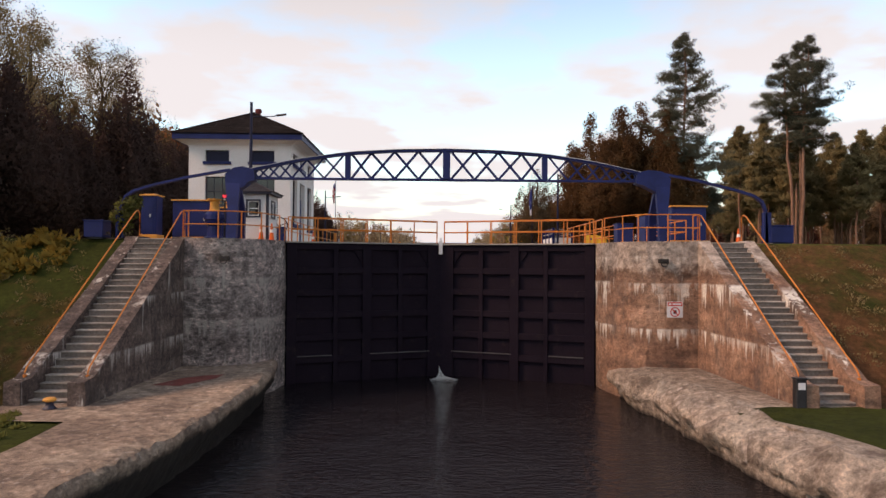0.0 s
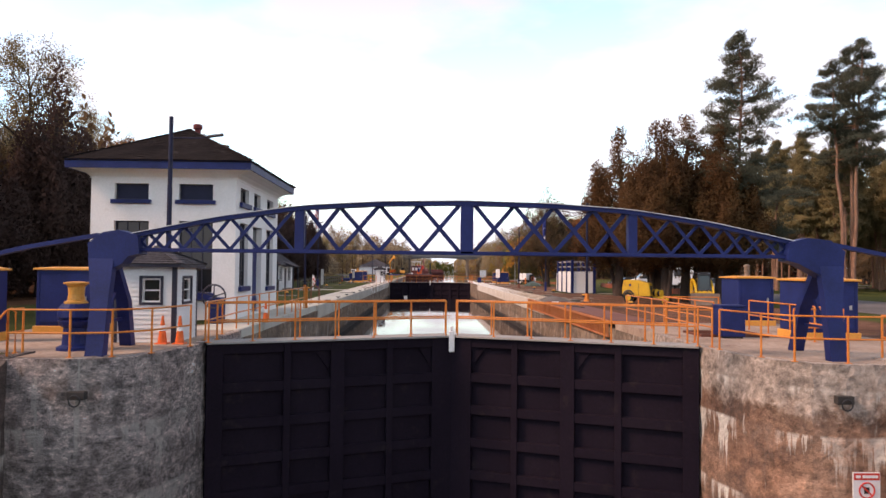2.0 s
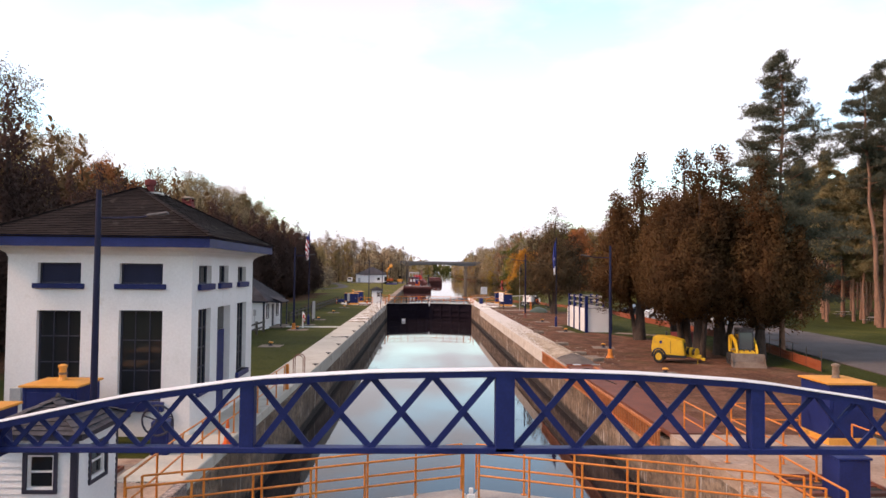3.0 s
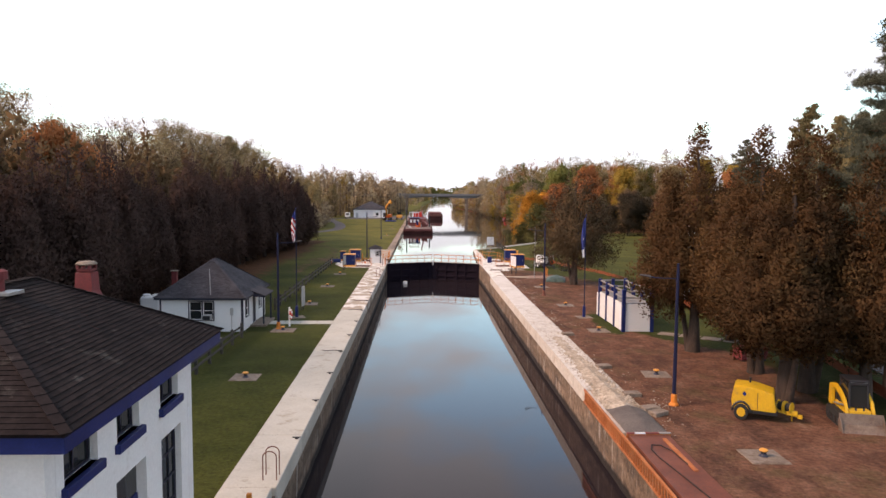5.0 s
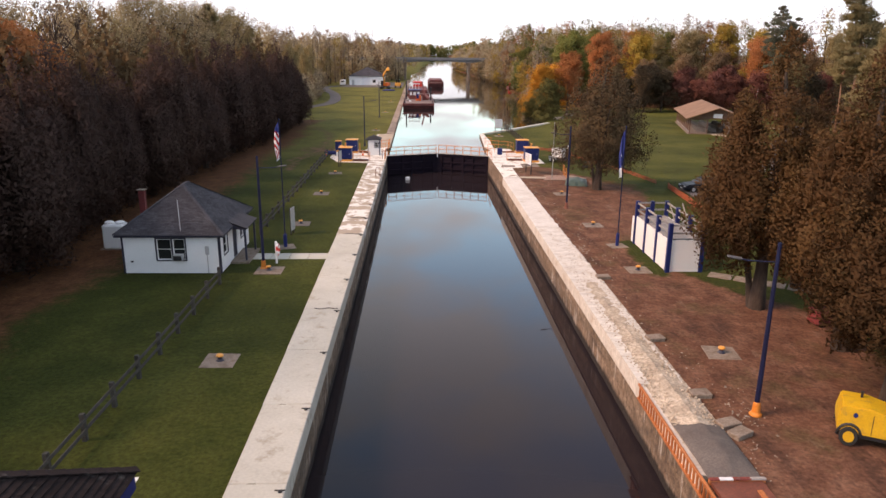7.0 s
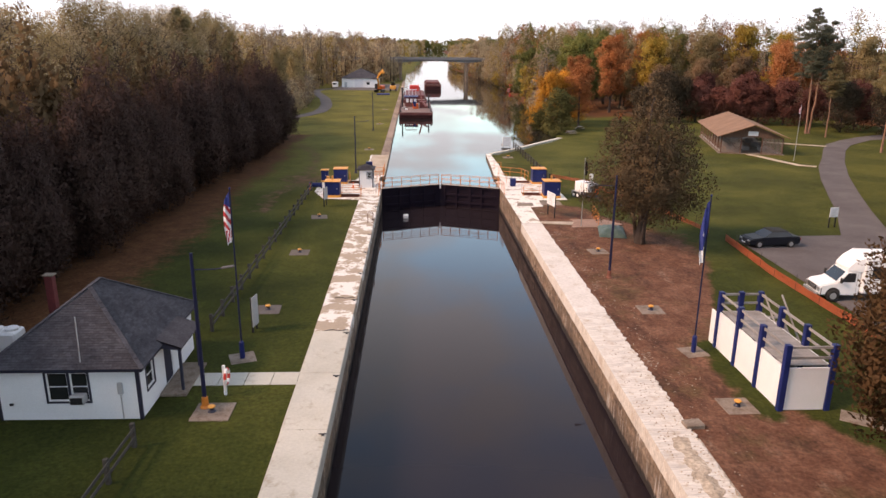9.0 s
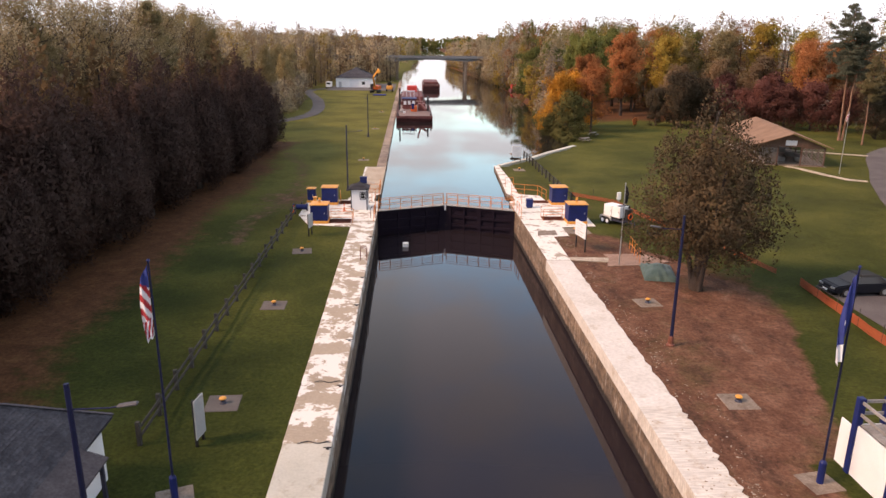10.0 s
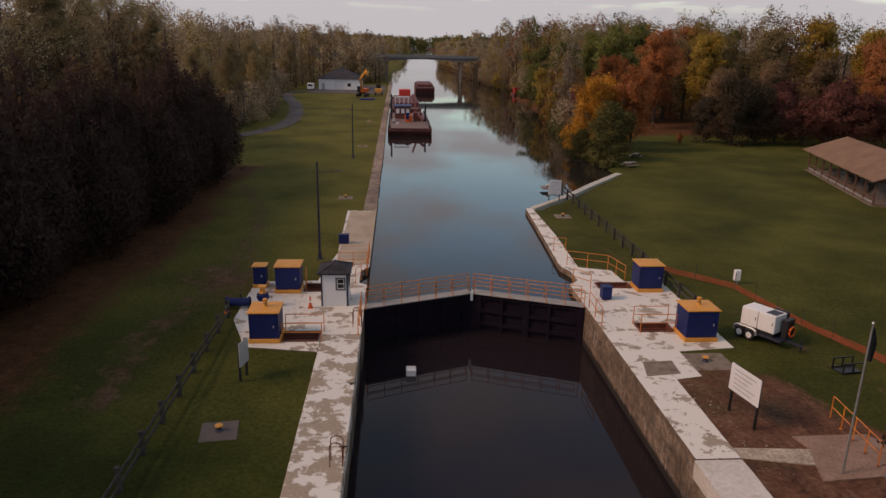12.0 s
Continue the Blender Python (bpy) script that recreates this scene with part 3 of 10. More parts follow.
def side_prism(bm, poly, x0, x1):
    """A block with the outline poly in (y, z), from x0 to x1."""
    a = [bm.verts.new((x0, y, z)) for y, z in poly]
    b = [bm.verts.new((x1, y, z)) for y, z in poly]
    k = len(poly)
    f = [bm.faces.new(a), bm.faces.new(b[::-1])]
    for i in range(k):
        f.append(bm.faces.new((a[(i + 1) % k], a[i], b[i], b[(i + 1) % k])))
    bmesh.ops.recalc_face_normals(bm, faces=f)
    return bm


def front_prism(bm, poly, y0, y1):
    """A block with the outline poly in (x, z), from y0 to y1."""
    a = [bm.verts.new((x, y0, z)) for x, z in poly]
    b = [bm.verts.new((x, y1, z)) for x, z in poly]
    k = len(poly)
    f = [bm.faces.new(a), bm.faces.new(b[::-1])]
    for i in range(k):
        f.append(bm.faces.new((a[(i + 1) % k], a[i], b[i], b[(i + 1) % k])))
    bmesh.ops.recalc_face_normals(bm, faces=f)
    return bm


def tube(bm, pts, r, seg=8):
    """A round bar through the points."""
    pts = [Vector(p) for p in pts]
    rings = []
    for i, p in enumerate(pts):
        d = (pts[min(i + 1, len(pts) - 1)] - pts[max(i - 1, 0)]).normalized()
        s = d.cross(Vector((0, 0, 1)))
        s = s.normalized() if s.length > 1e-3 else Vector((1, 0, 0))
        u = s.cross(d)
        rings.append([bm.verts.new(p + (s * math.cos(2 * math.pi * j / seg) + u * math.sin(2 * math.pi * j / seg)) * r) for j in range(seg)])
    fs = []
    for a, b in zip(rings, rings[1:]):
        for j in range(seg):
            fs.append(bm.faces.new((a[j], a[(j + 1) % seg], b[(j + 1) % seg], b[j])))
    fs += [bm.faces.new(rings[0][::-1]), bm.faces.new(rings[-1])]
    bmesh.ops.recalc_face_normals(bm, faces=fs)
    return bm


def roughen(bm, amount, size=1.5, cuts=0, keep=None, seed=0):
    """Uneven, broken concrete: cuts the mesh finer and pushes its points about by noise."""
    if cuts:
        bmesh.ops.subdivide_edges(bm, edges=bm.edges[:], cuts=cuts, use_grid_fill=True)
    for v in bm.verts:
        if keep and keep(v.co):
            continue
        d = noise.noise_vector(v.co * size + Vector((seed, 0, 0)))
        v.co += d * amount
    return bm


def fine_prism(bm, poly, z0, z1, step):
    """prism with its outline and height cut into about step-long pieces, for roughen()."""
    pl = []
    k = len(poly)
    for i in range(k):
        a, b = Vector(poly[i]), Vector(poly[(i + 1) % k])
        c = max(1, int((b - a).length / step))
        pl += [a.lerp(b, j / c) for j in range(c)]
    nz = max(1, int((z1 - z0) / step))
    rings = [[bm.verts.new((p.x, p.y, z0 + (z1 - z0) * q / nz)) for p in pl] for q in range(nz + 1)]
    n = len(pl)
    fs = []
    for a, b in zip(rings, rings[1:]):
        for i in range(n):
            fs.append(bm.faces.new((a[i], a[(i + 1) % n], b[(i + 1) % n], b[i])))
    top = bm.faces.new(rings[-1])
    fs.append(top)
    bmesh.ops.recalc_face_normals(bm, faces=fs)
    return bm

# ---- ground: one sheet from bank to horizon, with the canal cut into it ----
LOW, TAIL, CHAM, HEAD = -5.0, -6.3, -2.58, -0.7     # lower lawn, tailwater, chamber water, headwater


def piecewise(v, pts):
    if v <= pts[0][0]:
        return pts[0][1]
    for (a, p), (b, q) in zip(pts, pts[1:]):
        if v <= b:
            return p + (q - p) * (v - a) / (b - a)
    return pts[-1][1]


def shore_right(y):
    return piecewise(y, [(126, 7.9), (128, 8.6), (134, 13.6), (148, 22.6), (166, 21.5), (200, 25.5), (235, 33), (252, 35.5), (273, 35), (300, 34), (345, 31.5), (370, 29), (411, 28.5), (460, 28), (500, 27), (575, 23.5), (640, 26), (727, 32), (840, 46), (1220, 54), (3500, 140)])


def shore_left(y):
    return piecewise(y, [(126, -7.4), (360, -7.6), (420, -7), (470, -4), (700, 4), (956, 13), (1200, 20), (3500, 60)])


def ground_height(x, y):
    """The height of the ground, and how far it is soil, leaf litter and asphalt-side dirt there."""
    if y > 126.5:
        e = min(x - shore_left(y), shore_right(y) - x)
        z = -4.0 if e > 2.0 else 0.0
        if x > 0 and -3.0 < e <= 2.0:
            z = -2.2 * max(0.0, min(1.0, (e + 1.6) / 3.2))
        elif x < 0 and -0.1 < e <= 2.0:
            z = -4.0
    elif y > -2.1:
        z = -9.5 if abs(x) < 7.8 else 0.0
        if 95.5 < y < 104.9 and abs(x) < 12.1:
            z = min(z, -2.0)
    else:
        if abs(x) < (8.2 if x < 0 else 8.9):
            z = -9.5
        elif abs(x) < 12.1:
            z = LOW if y < (-11.2 if x < 0 else -15.0) else LOW - 0.6
        else:
            z = max(LOW, min(0.0, (y + 2.0) * 5.0 / 7.4))
    far = max(abs(x) - 90, 0) / 400
    z += min(far, 1.0) * 6.0
    if z > -1 and y > 0 and abs(x) > 9:
        z += 0.06 * noise.noise(Vector((x * 0.15, y * 0.15, 0))) * min(1, (abs(x) - 9) / 4)
    elif LOW - 0.1 < z < -0.2 and abs(x) > 12.15:
        z += 0.12 * noise.noise(Vector((x * 0.6, y * 0.6, 3)))
    if abs(x) > 8.2 and z > -1:
        z -= 0.03
    return z


def steps(*runs):
    out = []
    for a, b, s in runs:
        k = max(1, round((b - a) / s))
        out += [a + (b - a) * i / k for i in range(k)]
    return out + [runs[-1][1]]


gx = steps((-3000, -400, 650), (-400, -120, 40), (-120, -60, 6), (-60, -30, 2), (-30, -14, 1), (-14, -12.15, 0.6), (-12.15, -12.05, 0.1), (-12.05, -8.25, 0.9), (-8.25, -7.75, 0.125), (-7.75, 7.75, 5), (7.75, 8.25, 0.125), (8.25, 12.05, 0.74), (12.05, 12.15, 0.1), (12.15, 30, 0.86), (30, 60, 2), (60, 120, 6), (120, 400, 40), (400, 3000, 650))
gy = steps((-900, -120, 130), (-120, -30, 10), (-30, -12, 1.5), (-12, -2.2, 0.6), (-2.2, -2.0, 0.1), (-2.0, 126.4, 1.0), (126.4, 126.6, 0.1), (126.6, 200, 1.5), (200, 460, 8), (460, 1000, 60), (1000, 3500, 500))
gv, gsoil, glit, gdry = [], [], [], []
for yy in gy:
    for xx in gx:
        gv.append((xx, yy, ground_height(xx, yy)))
        nz_ = 2.2 * noise.noise(Vector((xx * 0.12, yy * 0.12, 7.0)))
        s_ = 0.0
        if xx > 8 and yy > -1:      # trampled works ground beside the chamber
            edge = piecewise(yy, [(0, 21), (22, 21), (30, 20.5), (42, 20), (46, 17), (50, 14.4), (57, 14.6), (64, 18), (70, 20.5), (78, 21), (84, 18), (88, 14.8), (91, 13.4), (96, 10)])
            s_ = max(0, min(1, (edge - xx + nz_) / 2.2)) * max(0, min(1, (93 - yy) / 5))
            g_ = max(0, 1 - abs(xx - 12.6 - 0.3 * nz_) / 1.6) * (1 if 47.5 < yy < 57 else 0)
            s_ *= 1 - 0.9 * g_
            s_ = max(s_, 0.4 * max(0, 1 - abs(xx - (21.5 - 0.3 * (yy - 80))) / 2.4) * (1 if 86 < yy < 125 else 0))
        if xx < -8:
            tx = piecewise(yy, [(84, -19), (100, -17.5), (112, -16), (122, -17.5), (134, -20.5), (146, -23)])
            s_ = max(s_, max(0, 1 - abs(xx - tx - 0.9 * nz_) / 3.6) * (1 if 88 < yy < 140 else 0) * 0.5)
            s_ = max(s_, 0.6 * max(0, 1 - math.hypot((xx + 16.5) * 1.3, yy - 106) / 11))
        l_ = 0.0
        if xx < -12 and yy > -8:
            l_ = max(0, min(1, (-19.0 - xx + nz_ * 1.2) / 7.0)) * (1 if yy < 152 else 0)
        if xx > 10 and yy > -8:
            l_ = max(l_, max(0, 1 - math.hypot(xx - 16, yy - 78) / 8), max(0, 1 - math.hypot((xx - 15.5), (yy - 37) * 0.6) / 8) * 0.9)
            l_ = max(l_, max(0, min(1, (xx - piecewise(yy, [(95, 62), (106, 92)]) + nz_) / 8)))
        if yy > 150 and xx > 26:
            l_ = max(l_, max(0, min(1, (yy - 181 + nz_ * 3) / 12)) * 0.8)
        if yy < -2 and abs(xx) > 12:
            l_ = 0.47 + 0.2 * nz_ if xx > 0 else 0.3 + 0.2 * nz_
            l_ *= max(0, min(1, (46 - abs(xx)) / 10))
            if yy < -11:
                l_ = 0
        if xx < 0 and -24 < yy < -10:
            s_ = max(s_, 0.25 * max(0, min(1, (13.5 + xx) / 1.5)) * max(0, min(1, (yy + 17.5) / 2)))
        if xx > 8:                  # dug earth at the end of the works ground
            s_ = max(s_, 0.95 * max(0, min(1, 1.6 - math.hypot((xx - 11.4) / 2.6, (yy - 88.6) / 2.4) + 0.12 * nz_)))
        gsoil.append(s_)
        gdry.append(max(0, min(1, (yy - 84 + 3.5 * nz_) / 34)) if xx < 0 else max(0, min(1, (yy - 70 + 4 * nz_) / 40)) * 0.35)
        glit.append(max(0.0, min(1.0, l_)))
nx_ = len(gx)
gf = [(j * nx_ + i, j * nx_ + i + 1, (j + 1) * nx_ + i + 1, (j + 1) * nx_ + i) for j in range(len(gy) - 1) for i in range(nx_ - 1)]


def ground_material():
    m, n, l, bsdf = nodes_of("turf_and_soil")
    vec = n.new("ShaderNodeNewGeometry").outputs["Position"]
    big = noise_node(n, l, vec, 0.11, 6, 0.6)
    track = noise_node(n, l, vec, 0.35, 8, 0.75, (1.6, 0.7, 1))
    fine = noise_node(n, l, vec, 5.0, 7, 0.8)
    mid = noise_node(n, l, vec, 0.8, 7, 0.7)
    grass = ramp_node(n, l, big, [(0.3, (0.022, 0.029, 0.0065)), (0.48, (0.037, 0.046, 0.0095)), (0.66, (0.073, 0.077, 0.017))])
    grass = mix_node(n, l, ramp_node(n, l, mid, [(0.55, (0, 0, 0)), (0.8, (0.6, 0.6, 0.6))]), grass, (0.076, 0.082, 0.015))
    dry = n.new("ShaderNodeAttribute")
    dry.attribute_name = "dry"
    grass = mix_node(n, l, math_node(n, l, 'MULTIPLY', dry.outputs["Fac"], ramp_node(n, l, big, [(0.3, (0.35,) * 3), (0.6, (0.9,) * 3)])), grass, (0.145, 0.130, 0.030))
    soil = ramp_node(n, l, mid, [(0.3, (0.092, 0.040, 0.026)), (0.5, (0.155, 0.072, 0.046)), (0.72, (0.23, 0.122, 0.082))])
    soil = mix_node(n, l, ramp_node(n, l, noise_node(n, l, vec, 0.22, 7, 0.7), [(0.52, (0, 0, 0)), (0.62, (0.55,) * 3)]), soil, (0.082, 0.062, 0.028))
    soil = mix_node(n, l, ramp_node(n, l, track, [(0.5, (0, 0, 0)), (0.62, (0.85,) * 3)]), soil, (0.075, 0.038, 0.027))
    soil = mix_node(n, l, ramp_node(n, l, track, [(0.30, (0.8,) * 3), (0.42, (0, 0, 0))]), soil, (0.25, 0.165, 0.12))
    litter = ramp_node(n, l, mid, [(0.3, (0.065, 0.027, 0.014)), (0.55, (0.115, 0.05, 0.024)), (0.75, (0.165, 0.08, 0.036))])
    grain = ramp_node(n, l, fine, [(0.28, (0.4, 0.4, 0.4)), (0.72, (1.55, 1.55, 1.55))])
    for attr, c in (("litter", litter), ("soil", soil)):
        a = n.new("ShaderNodeAttribute")
        a.attribute_name = attr
        f = math_node(n, l, 'ADD', a.outputs["Fac"], math_node(n, l, 'MULTIPLY_ADD', mid, 0.9))
        f.node.inputs[1].links[0].from_node.inputs[2].default_value = -0.45
        fac = ramp_node(n, l, f, [(0.35, (0, 0, 0)), (0.62, (1, 1, 1))])
        gate = math_node(n, l, 'MULTIPLY', fac, math_node(n, l, 'MULTIPLY', a.outputs["Fac"], 4.0, True))
        grass = mix_node(n, l, gate, grass, c)
    col = mix_node(n, l, 1.0, grass, grain, 'MULTIPLY')
    l.new(col, bsdf.inputs["Base Color"])
    bsdf.inputs["Roughness"].default_value = 0.95
    bsdf.inputs["Specular IOR Level"].default_value = 0.1
    bump_node(n, l, bsdf, math_node(n, l, 'ADD', fine, mid), 0.6, 0.08)
    return m


TURF = ground_material()
ground_me = raw_mesh("ground", gv, gf, TURF)
for nm, vals in (("soil", gsoil), ("litter", glit), ("dry", gdry)):
    ground_me.attributes.new(nm, 'FLOAT', 'POINT').data.foreach_set("value", vals)
ground_me.polygons.foreach_set("use_smooth", [True] * len(ground_me.polygons))
tagged(new("ground", ground_me), "autumn lawns, trampled soil and leaf litter beside the canal", "ground", kind="structure")

# water sheets
bm = bmesh.new()
bmesh.ops.create_grid(bm, x_segments=1, y_segments=1, size=1, matrix=Matrix.LocRotScale((0, -298, TAIL), None, (9.5, 301, 1)))
solo("water", bm, W_LOW, "dark rippled tailwater below the lower gates", "water", kind="structure")
bm = bmesh.new()
prism(bm, [(-7.6, 1.1), (-6.9, 1.02), (0, 3.75), (6.9, 1.02), (7.6, 1.1), (7.6, 100.6), (0, 103.4), (-7.6, 100.6)], CHAM - 0.3, CHAM)
solo("water", bm, W_CH, "still dark water in the full lock chamber", "water", kind="structure")
bm = bmesh.new()
slab(bm, [(-60, 3400, HEAD), (-7.9, 101.0, HEAD), (0, 103.8, HEAD), (7.9, 101.0, HEAD), (9.0, 127.0, HEAD), (26, 150, HEAD), (32, 290, HEAD), (120, 3400, HEAD)][::-1], 0.3)
solo("water", bm, W_UP, "calm canal above the lock mirroring the pale sky", "water", kind="structure")

# ---- lock walls, piers, ledges, stairs ----
def mirror(poly, s):
    return [(s * x, y) for x, y in poly]


CURVE = [(6.88, 0.9), (6.9, 0.0), (7.0, -0.9), (7.2, -1.7), (7.55, -2.4), (8.05, -2.9), (8.7, -3.12), (10.3, -3.15)]
for s, m_, nm in ((-1, GREY, "pier_left"), (1, BROWN, "pier_right")):
    bm = bmesh.new()
    fine_prism(bm, mirror(CURVE + [(10.3, -1.9), (10.3, 4.5), (8.75, 4.5), (6.9, 4.5)], s), -9.5, 0.0, 0.17)
    roughen(bm, 0.06, 1.1, keep=lambda c: c.z > -0.02)
    roughen(bm, 0.045, 4.5, keep=lambda c: c.z > -0.02 or (s > 0 and c.z < -2.2))
    solo(nm, bm, m_, "weathered concrete gate pier with lime streaks" if s > 0 else "rough grey concrete gate pier with pale runs", "wall", kind="structure")

# head platforms beside the lower gates (deck level)
for s in (-1, 1):
    bm = bmesh.new()
    prism(bm, mirror([(7.15, 0.9), (7.18, 0.0), (7.27, -0.8), (7.46, -1.5), (7.8, -2.15), (8.25, -2.62), (8.8, -2.84), (10.28, -2.86), (10.3, -1.85), (13.6, -1.85)] + ([(13.6, 6.6), (8.78, 6.6), (8.78, 4.4), (7.15, 4.4)] if s < 0 else [(13.6, 9.7), (6.96, 9.7), (6.96, 4.45), (7.15, 4.4)]), s), -0.3, 0.008)
    bmesh.ops.recalc_face_normals(bm, faces=bm.faces)
    solo("deck_left" if s < 0 else "deck_right", bm, HEAD_DECK, "worn tan concrete deck round the gate machinery", "pavement", kind="structure")

# chamber walls: body, then coping laid in separate slabs
for s, nm in ((-1, "chamber_wall_left"), (1, "chamber_wall_right")):
    bm = bmesh.new()
    fine_prism(bm, mirror([(6.9, 4.4), (8.6, 4.4), (8.6, 99.5 if s < 0 else 83.6), (6.9, 99.5 if s < 0 else 83.6)], s), -9.5, -0.3, 0.9)
    roughen(bm, 0.05, 0.8)
    roughen(bm, 0.03, 3.0)
    solo(nm, bm, CHAMBER, "stained concrete wall of the lock chamber", "wall", kind="structure")

# left coping slabs
cop_l = tagged(new("coping_left"), "pale new concrete coping slabs along the chamber", "pavement", kind="structure")
yl = [4.5, 9.5, 14.0, 20.9, 26.2, 31.5, 36.8, 42.2, 47.6, 53.0, 58.4, 63.8, 69.2, 74.6, 80.0, 85.4, 90.8, 96.2]
for a, b in zip(yl, yl[1:]):
    bm = B((piecewise(a, [(26, -8.78), (80, -9.0)]), -6.85 if a > 20 else -7.0, a + 0.012, b - 0.012, -0.75, 0.02), bevel=0.03)
    part("slab", bm, COPING if b < 62 else COPING_OLD, cop_l)
# mooring fixtures on the left coping edge
for y in yl[4:17]:
    t = thing("mooring_cleat", pose(-7.0, y - 0.5, 0.02), "small dark steel mooring cleat on the coping edge", "cleat", "mooring cleats")
    part("horn", R((-0.17, 0, 0.08), (0.17, 0, 0.08), 0.025), DARK_STEEL, t)
    part("foot", B((-0.06, 0.06, -0.05, 0.05, 0, 0.08), bevel=0.01), DARK_STEEL, t)

# right coping: crushed stone, rough-cut slabs, then smooth white slabs
cop_r = tagged(new("coping_right"), "white concrete coping with a rough broken back edge", "pavement", kind="structure")
yr = [26.4, 33, 40, 47, 54, 61, 68, 76, 83.55]
for i, (a, b) in enumerate(zip(yr, yr[1:])):
    bm = bmesh.new()
    back = []
    k = 12 if a > 60 else 26
    for j in range(k + 1):
        jag = random.uniform(-0.07, 0.07) + (0.09 * ((j % 2) - 0.5) if 33 <= a < 62 else 0)
        back.append((8.75 + jag, b - 0.01 - (b - a - 0.02) * j / k))
    prism(bm, [(6.83, a + 0.01), (6.83, b - 0.01)] + back, -0.75, 0.03 if a > 32 else -0.02)
    part("slab", bm, WHITE_CONC if a < 60 else WHITE_SMOOTH, cop_r)
bm = bmesh.new()
for i in range(2600):
    y = random.triangular(26.6, 60, 30)
    x = random.uniform(7.0, 8.8)
    r = random.uniform(0.02, 0.055)
    z = 0.02 + 0.25 * max(0, 1 - abs(x - 8.0) / 1.0) * max(0, 1 - (y - 26) / 16) * min(1, (y - 26.5) / 2.2)
    bmesh.ops.create_icosphere(bm, subdivisions=1, radius=r, matrix=pose(x, y, z, random.uniform(0, 180), random.uniform(0, 180), 0) @ Matrix.Diagonal((1.4, 1, 0.7, 1))) if i < 1400 else None
tagged(new("crushed_stone", mesh_of("crushed_stone", bm, GRAVEL)), "heap of pale crushed stone along the coping", "gravel", kind="stuff")
bm = bmesh.new()
bmesh.ops.create_grid(bm, x_segments=10, y_segments=60, size=1, matrix=Matrix.LocRotScale((7.95, 36.5, 0.03), None, (0.92, 10, 1)))
for v in bm.verts:
    t_ = max(0, 1 - abs(v.co.x - 7.95) / 0.95)
    v.co.z = -0.03 + (0.10 + 0.26 * max(0, 1 - (v.co.y - 26) / 14)) * t_ * min(1, max(0, (v.co.y - 26.6) / 2.2)) + 0.07 * noise.noise(v.co * 2.2) * t_
tagged(new("gravel_bed", mesh_of("gravel_bed", bm, GRAVEL)), "bed of crushed stone behind the chamber edge", "gravel", kind="stuff")

bm = bmesh.new()
bmesh.ops.create_grid(bm, x_segments=16, y_segments=24, size=1, matrix=Matrix.LocRotScale((7.9, 27.9, 0), None, (0.9, 1.85, 1)))
for v in bm.verts:
    t_ = max(0, 1 - abs(v.co.x - 7.9) / 0.92) ** 0.5 * min(1, max(0, (v.co.y - 26.05) / 0.9)) * min(1, max(0, (29.7 - v.co.y) / 0.6))
    v.co.z = 0.02 + 0.36 * t_ + 0.08 * noise.noise(v.co * 2.4) * t_
tagged(new("stone_dust", mesh_of("stone_dust", bm, PAD_DARK, True)), "heap of damp grey stone dust at the end of the coping", "gravel", kind="stuff")

# steel cover plates and form grid on the right wall under repair
cover = thing("steel_cover", pose(0, 0, 0), "rust-brown steel cover plate over the wall under repair", "cover plate")
part("plate", roughen(B((7.02, 8.75, 9.75, 26.0, -0.12, 0.04)), 0.008, 1.0), RUST, cover)
part("edge_strip", B((8.3, 8.46, 22.0, 25.4, 0.042, 0.09)), RUST_ORANGE, cover, "orange-painted edge strip")
part("end_plate", B((6.95, 8.85, 25.95, 26.05, -0.1, 0.08)), RUST_ORANGE, cover)
for a_, b_, m_ in ((6.98, 7.3, RED_STAIN), (7.3, 7.75, BOARD_WHITE), (7.75, 8.35, RED_STAIN), (8.35, 8.85, WOOD_DECK)):
    part("end_board", B((a_, b_, 25.93, 26.07, 0.084, 0.13)), m_, cover)
part("hose", tube(bmesh.new(), [(7.95, 19.5, 0.07), (7.7, 21.5, 0.07), (7.45, 23.3, 0.07), (7.42, 24.2, 0.07), (7.6, 24.7, 0.07), (7.95, 24.65, 0.07), (8.2, 24.0, 0.07), (8.3, 22.6, 0.07)], 0.022, 6), RUBBER, cover)
form = thing("form_grid", pose(6.78, 0, 0), "orange-brown steel form ribs hung on the chamber edge", "formwork")
part("top_rail", B((-0.03, 0.06, 10.2, 33.0, -0.03, 0.05)), RUST_ORANGE, form)
part("bottom_rail", B((-0.03, 0.06, 10.2, 33.0, -0.66, -0.58)), RUST_ORANGE, form)
rib = mesh_of("rib", B((-0.02, 0.05, -0.03, 0.03, -0.6, 0.0)), RUST_ORANGE)
for i in range(76):
    piece("rib", rib, form, pose(0, 10.3 + i * 0.3, 0))

# ledges at tailwater level
EDGE_L = [(-40, 9.0), (-24, 7.9), (-17.3, 7.02), (-15.3, 6.64), (-14, 6.42), (-11.8, 6.27), (-8, 6.2), (-4, 6.35), (-3, 6.5), (-1, 6.8)]
BACK_L = [(-40, 9.9), (-24, 9.6), (-15, 9.4), (-12.6, 9.6), (-12.5, 12.3), (-1, 12.3)]
EDGE_R = [(-40, 10.2), (-24, 9.2), (-18, 8.3), (-15, 7.75), (-12.6, 7.45), (-9.8, 7.3), (-7.6, 7.2), (-5.6, 7.25), (-5.2, 6.9), (-4.2, 6.85), (-2.8, 6.95), (-1, 6.95)]
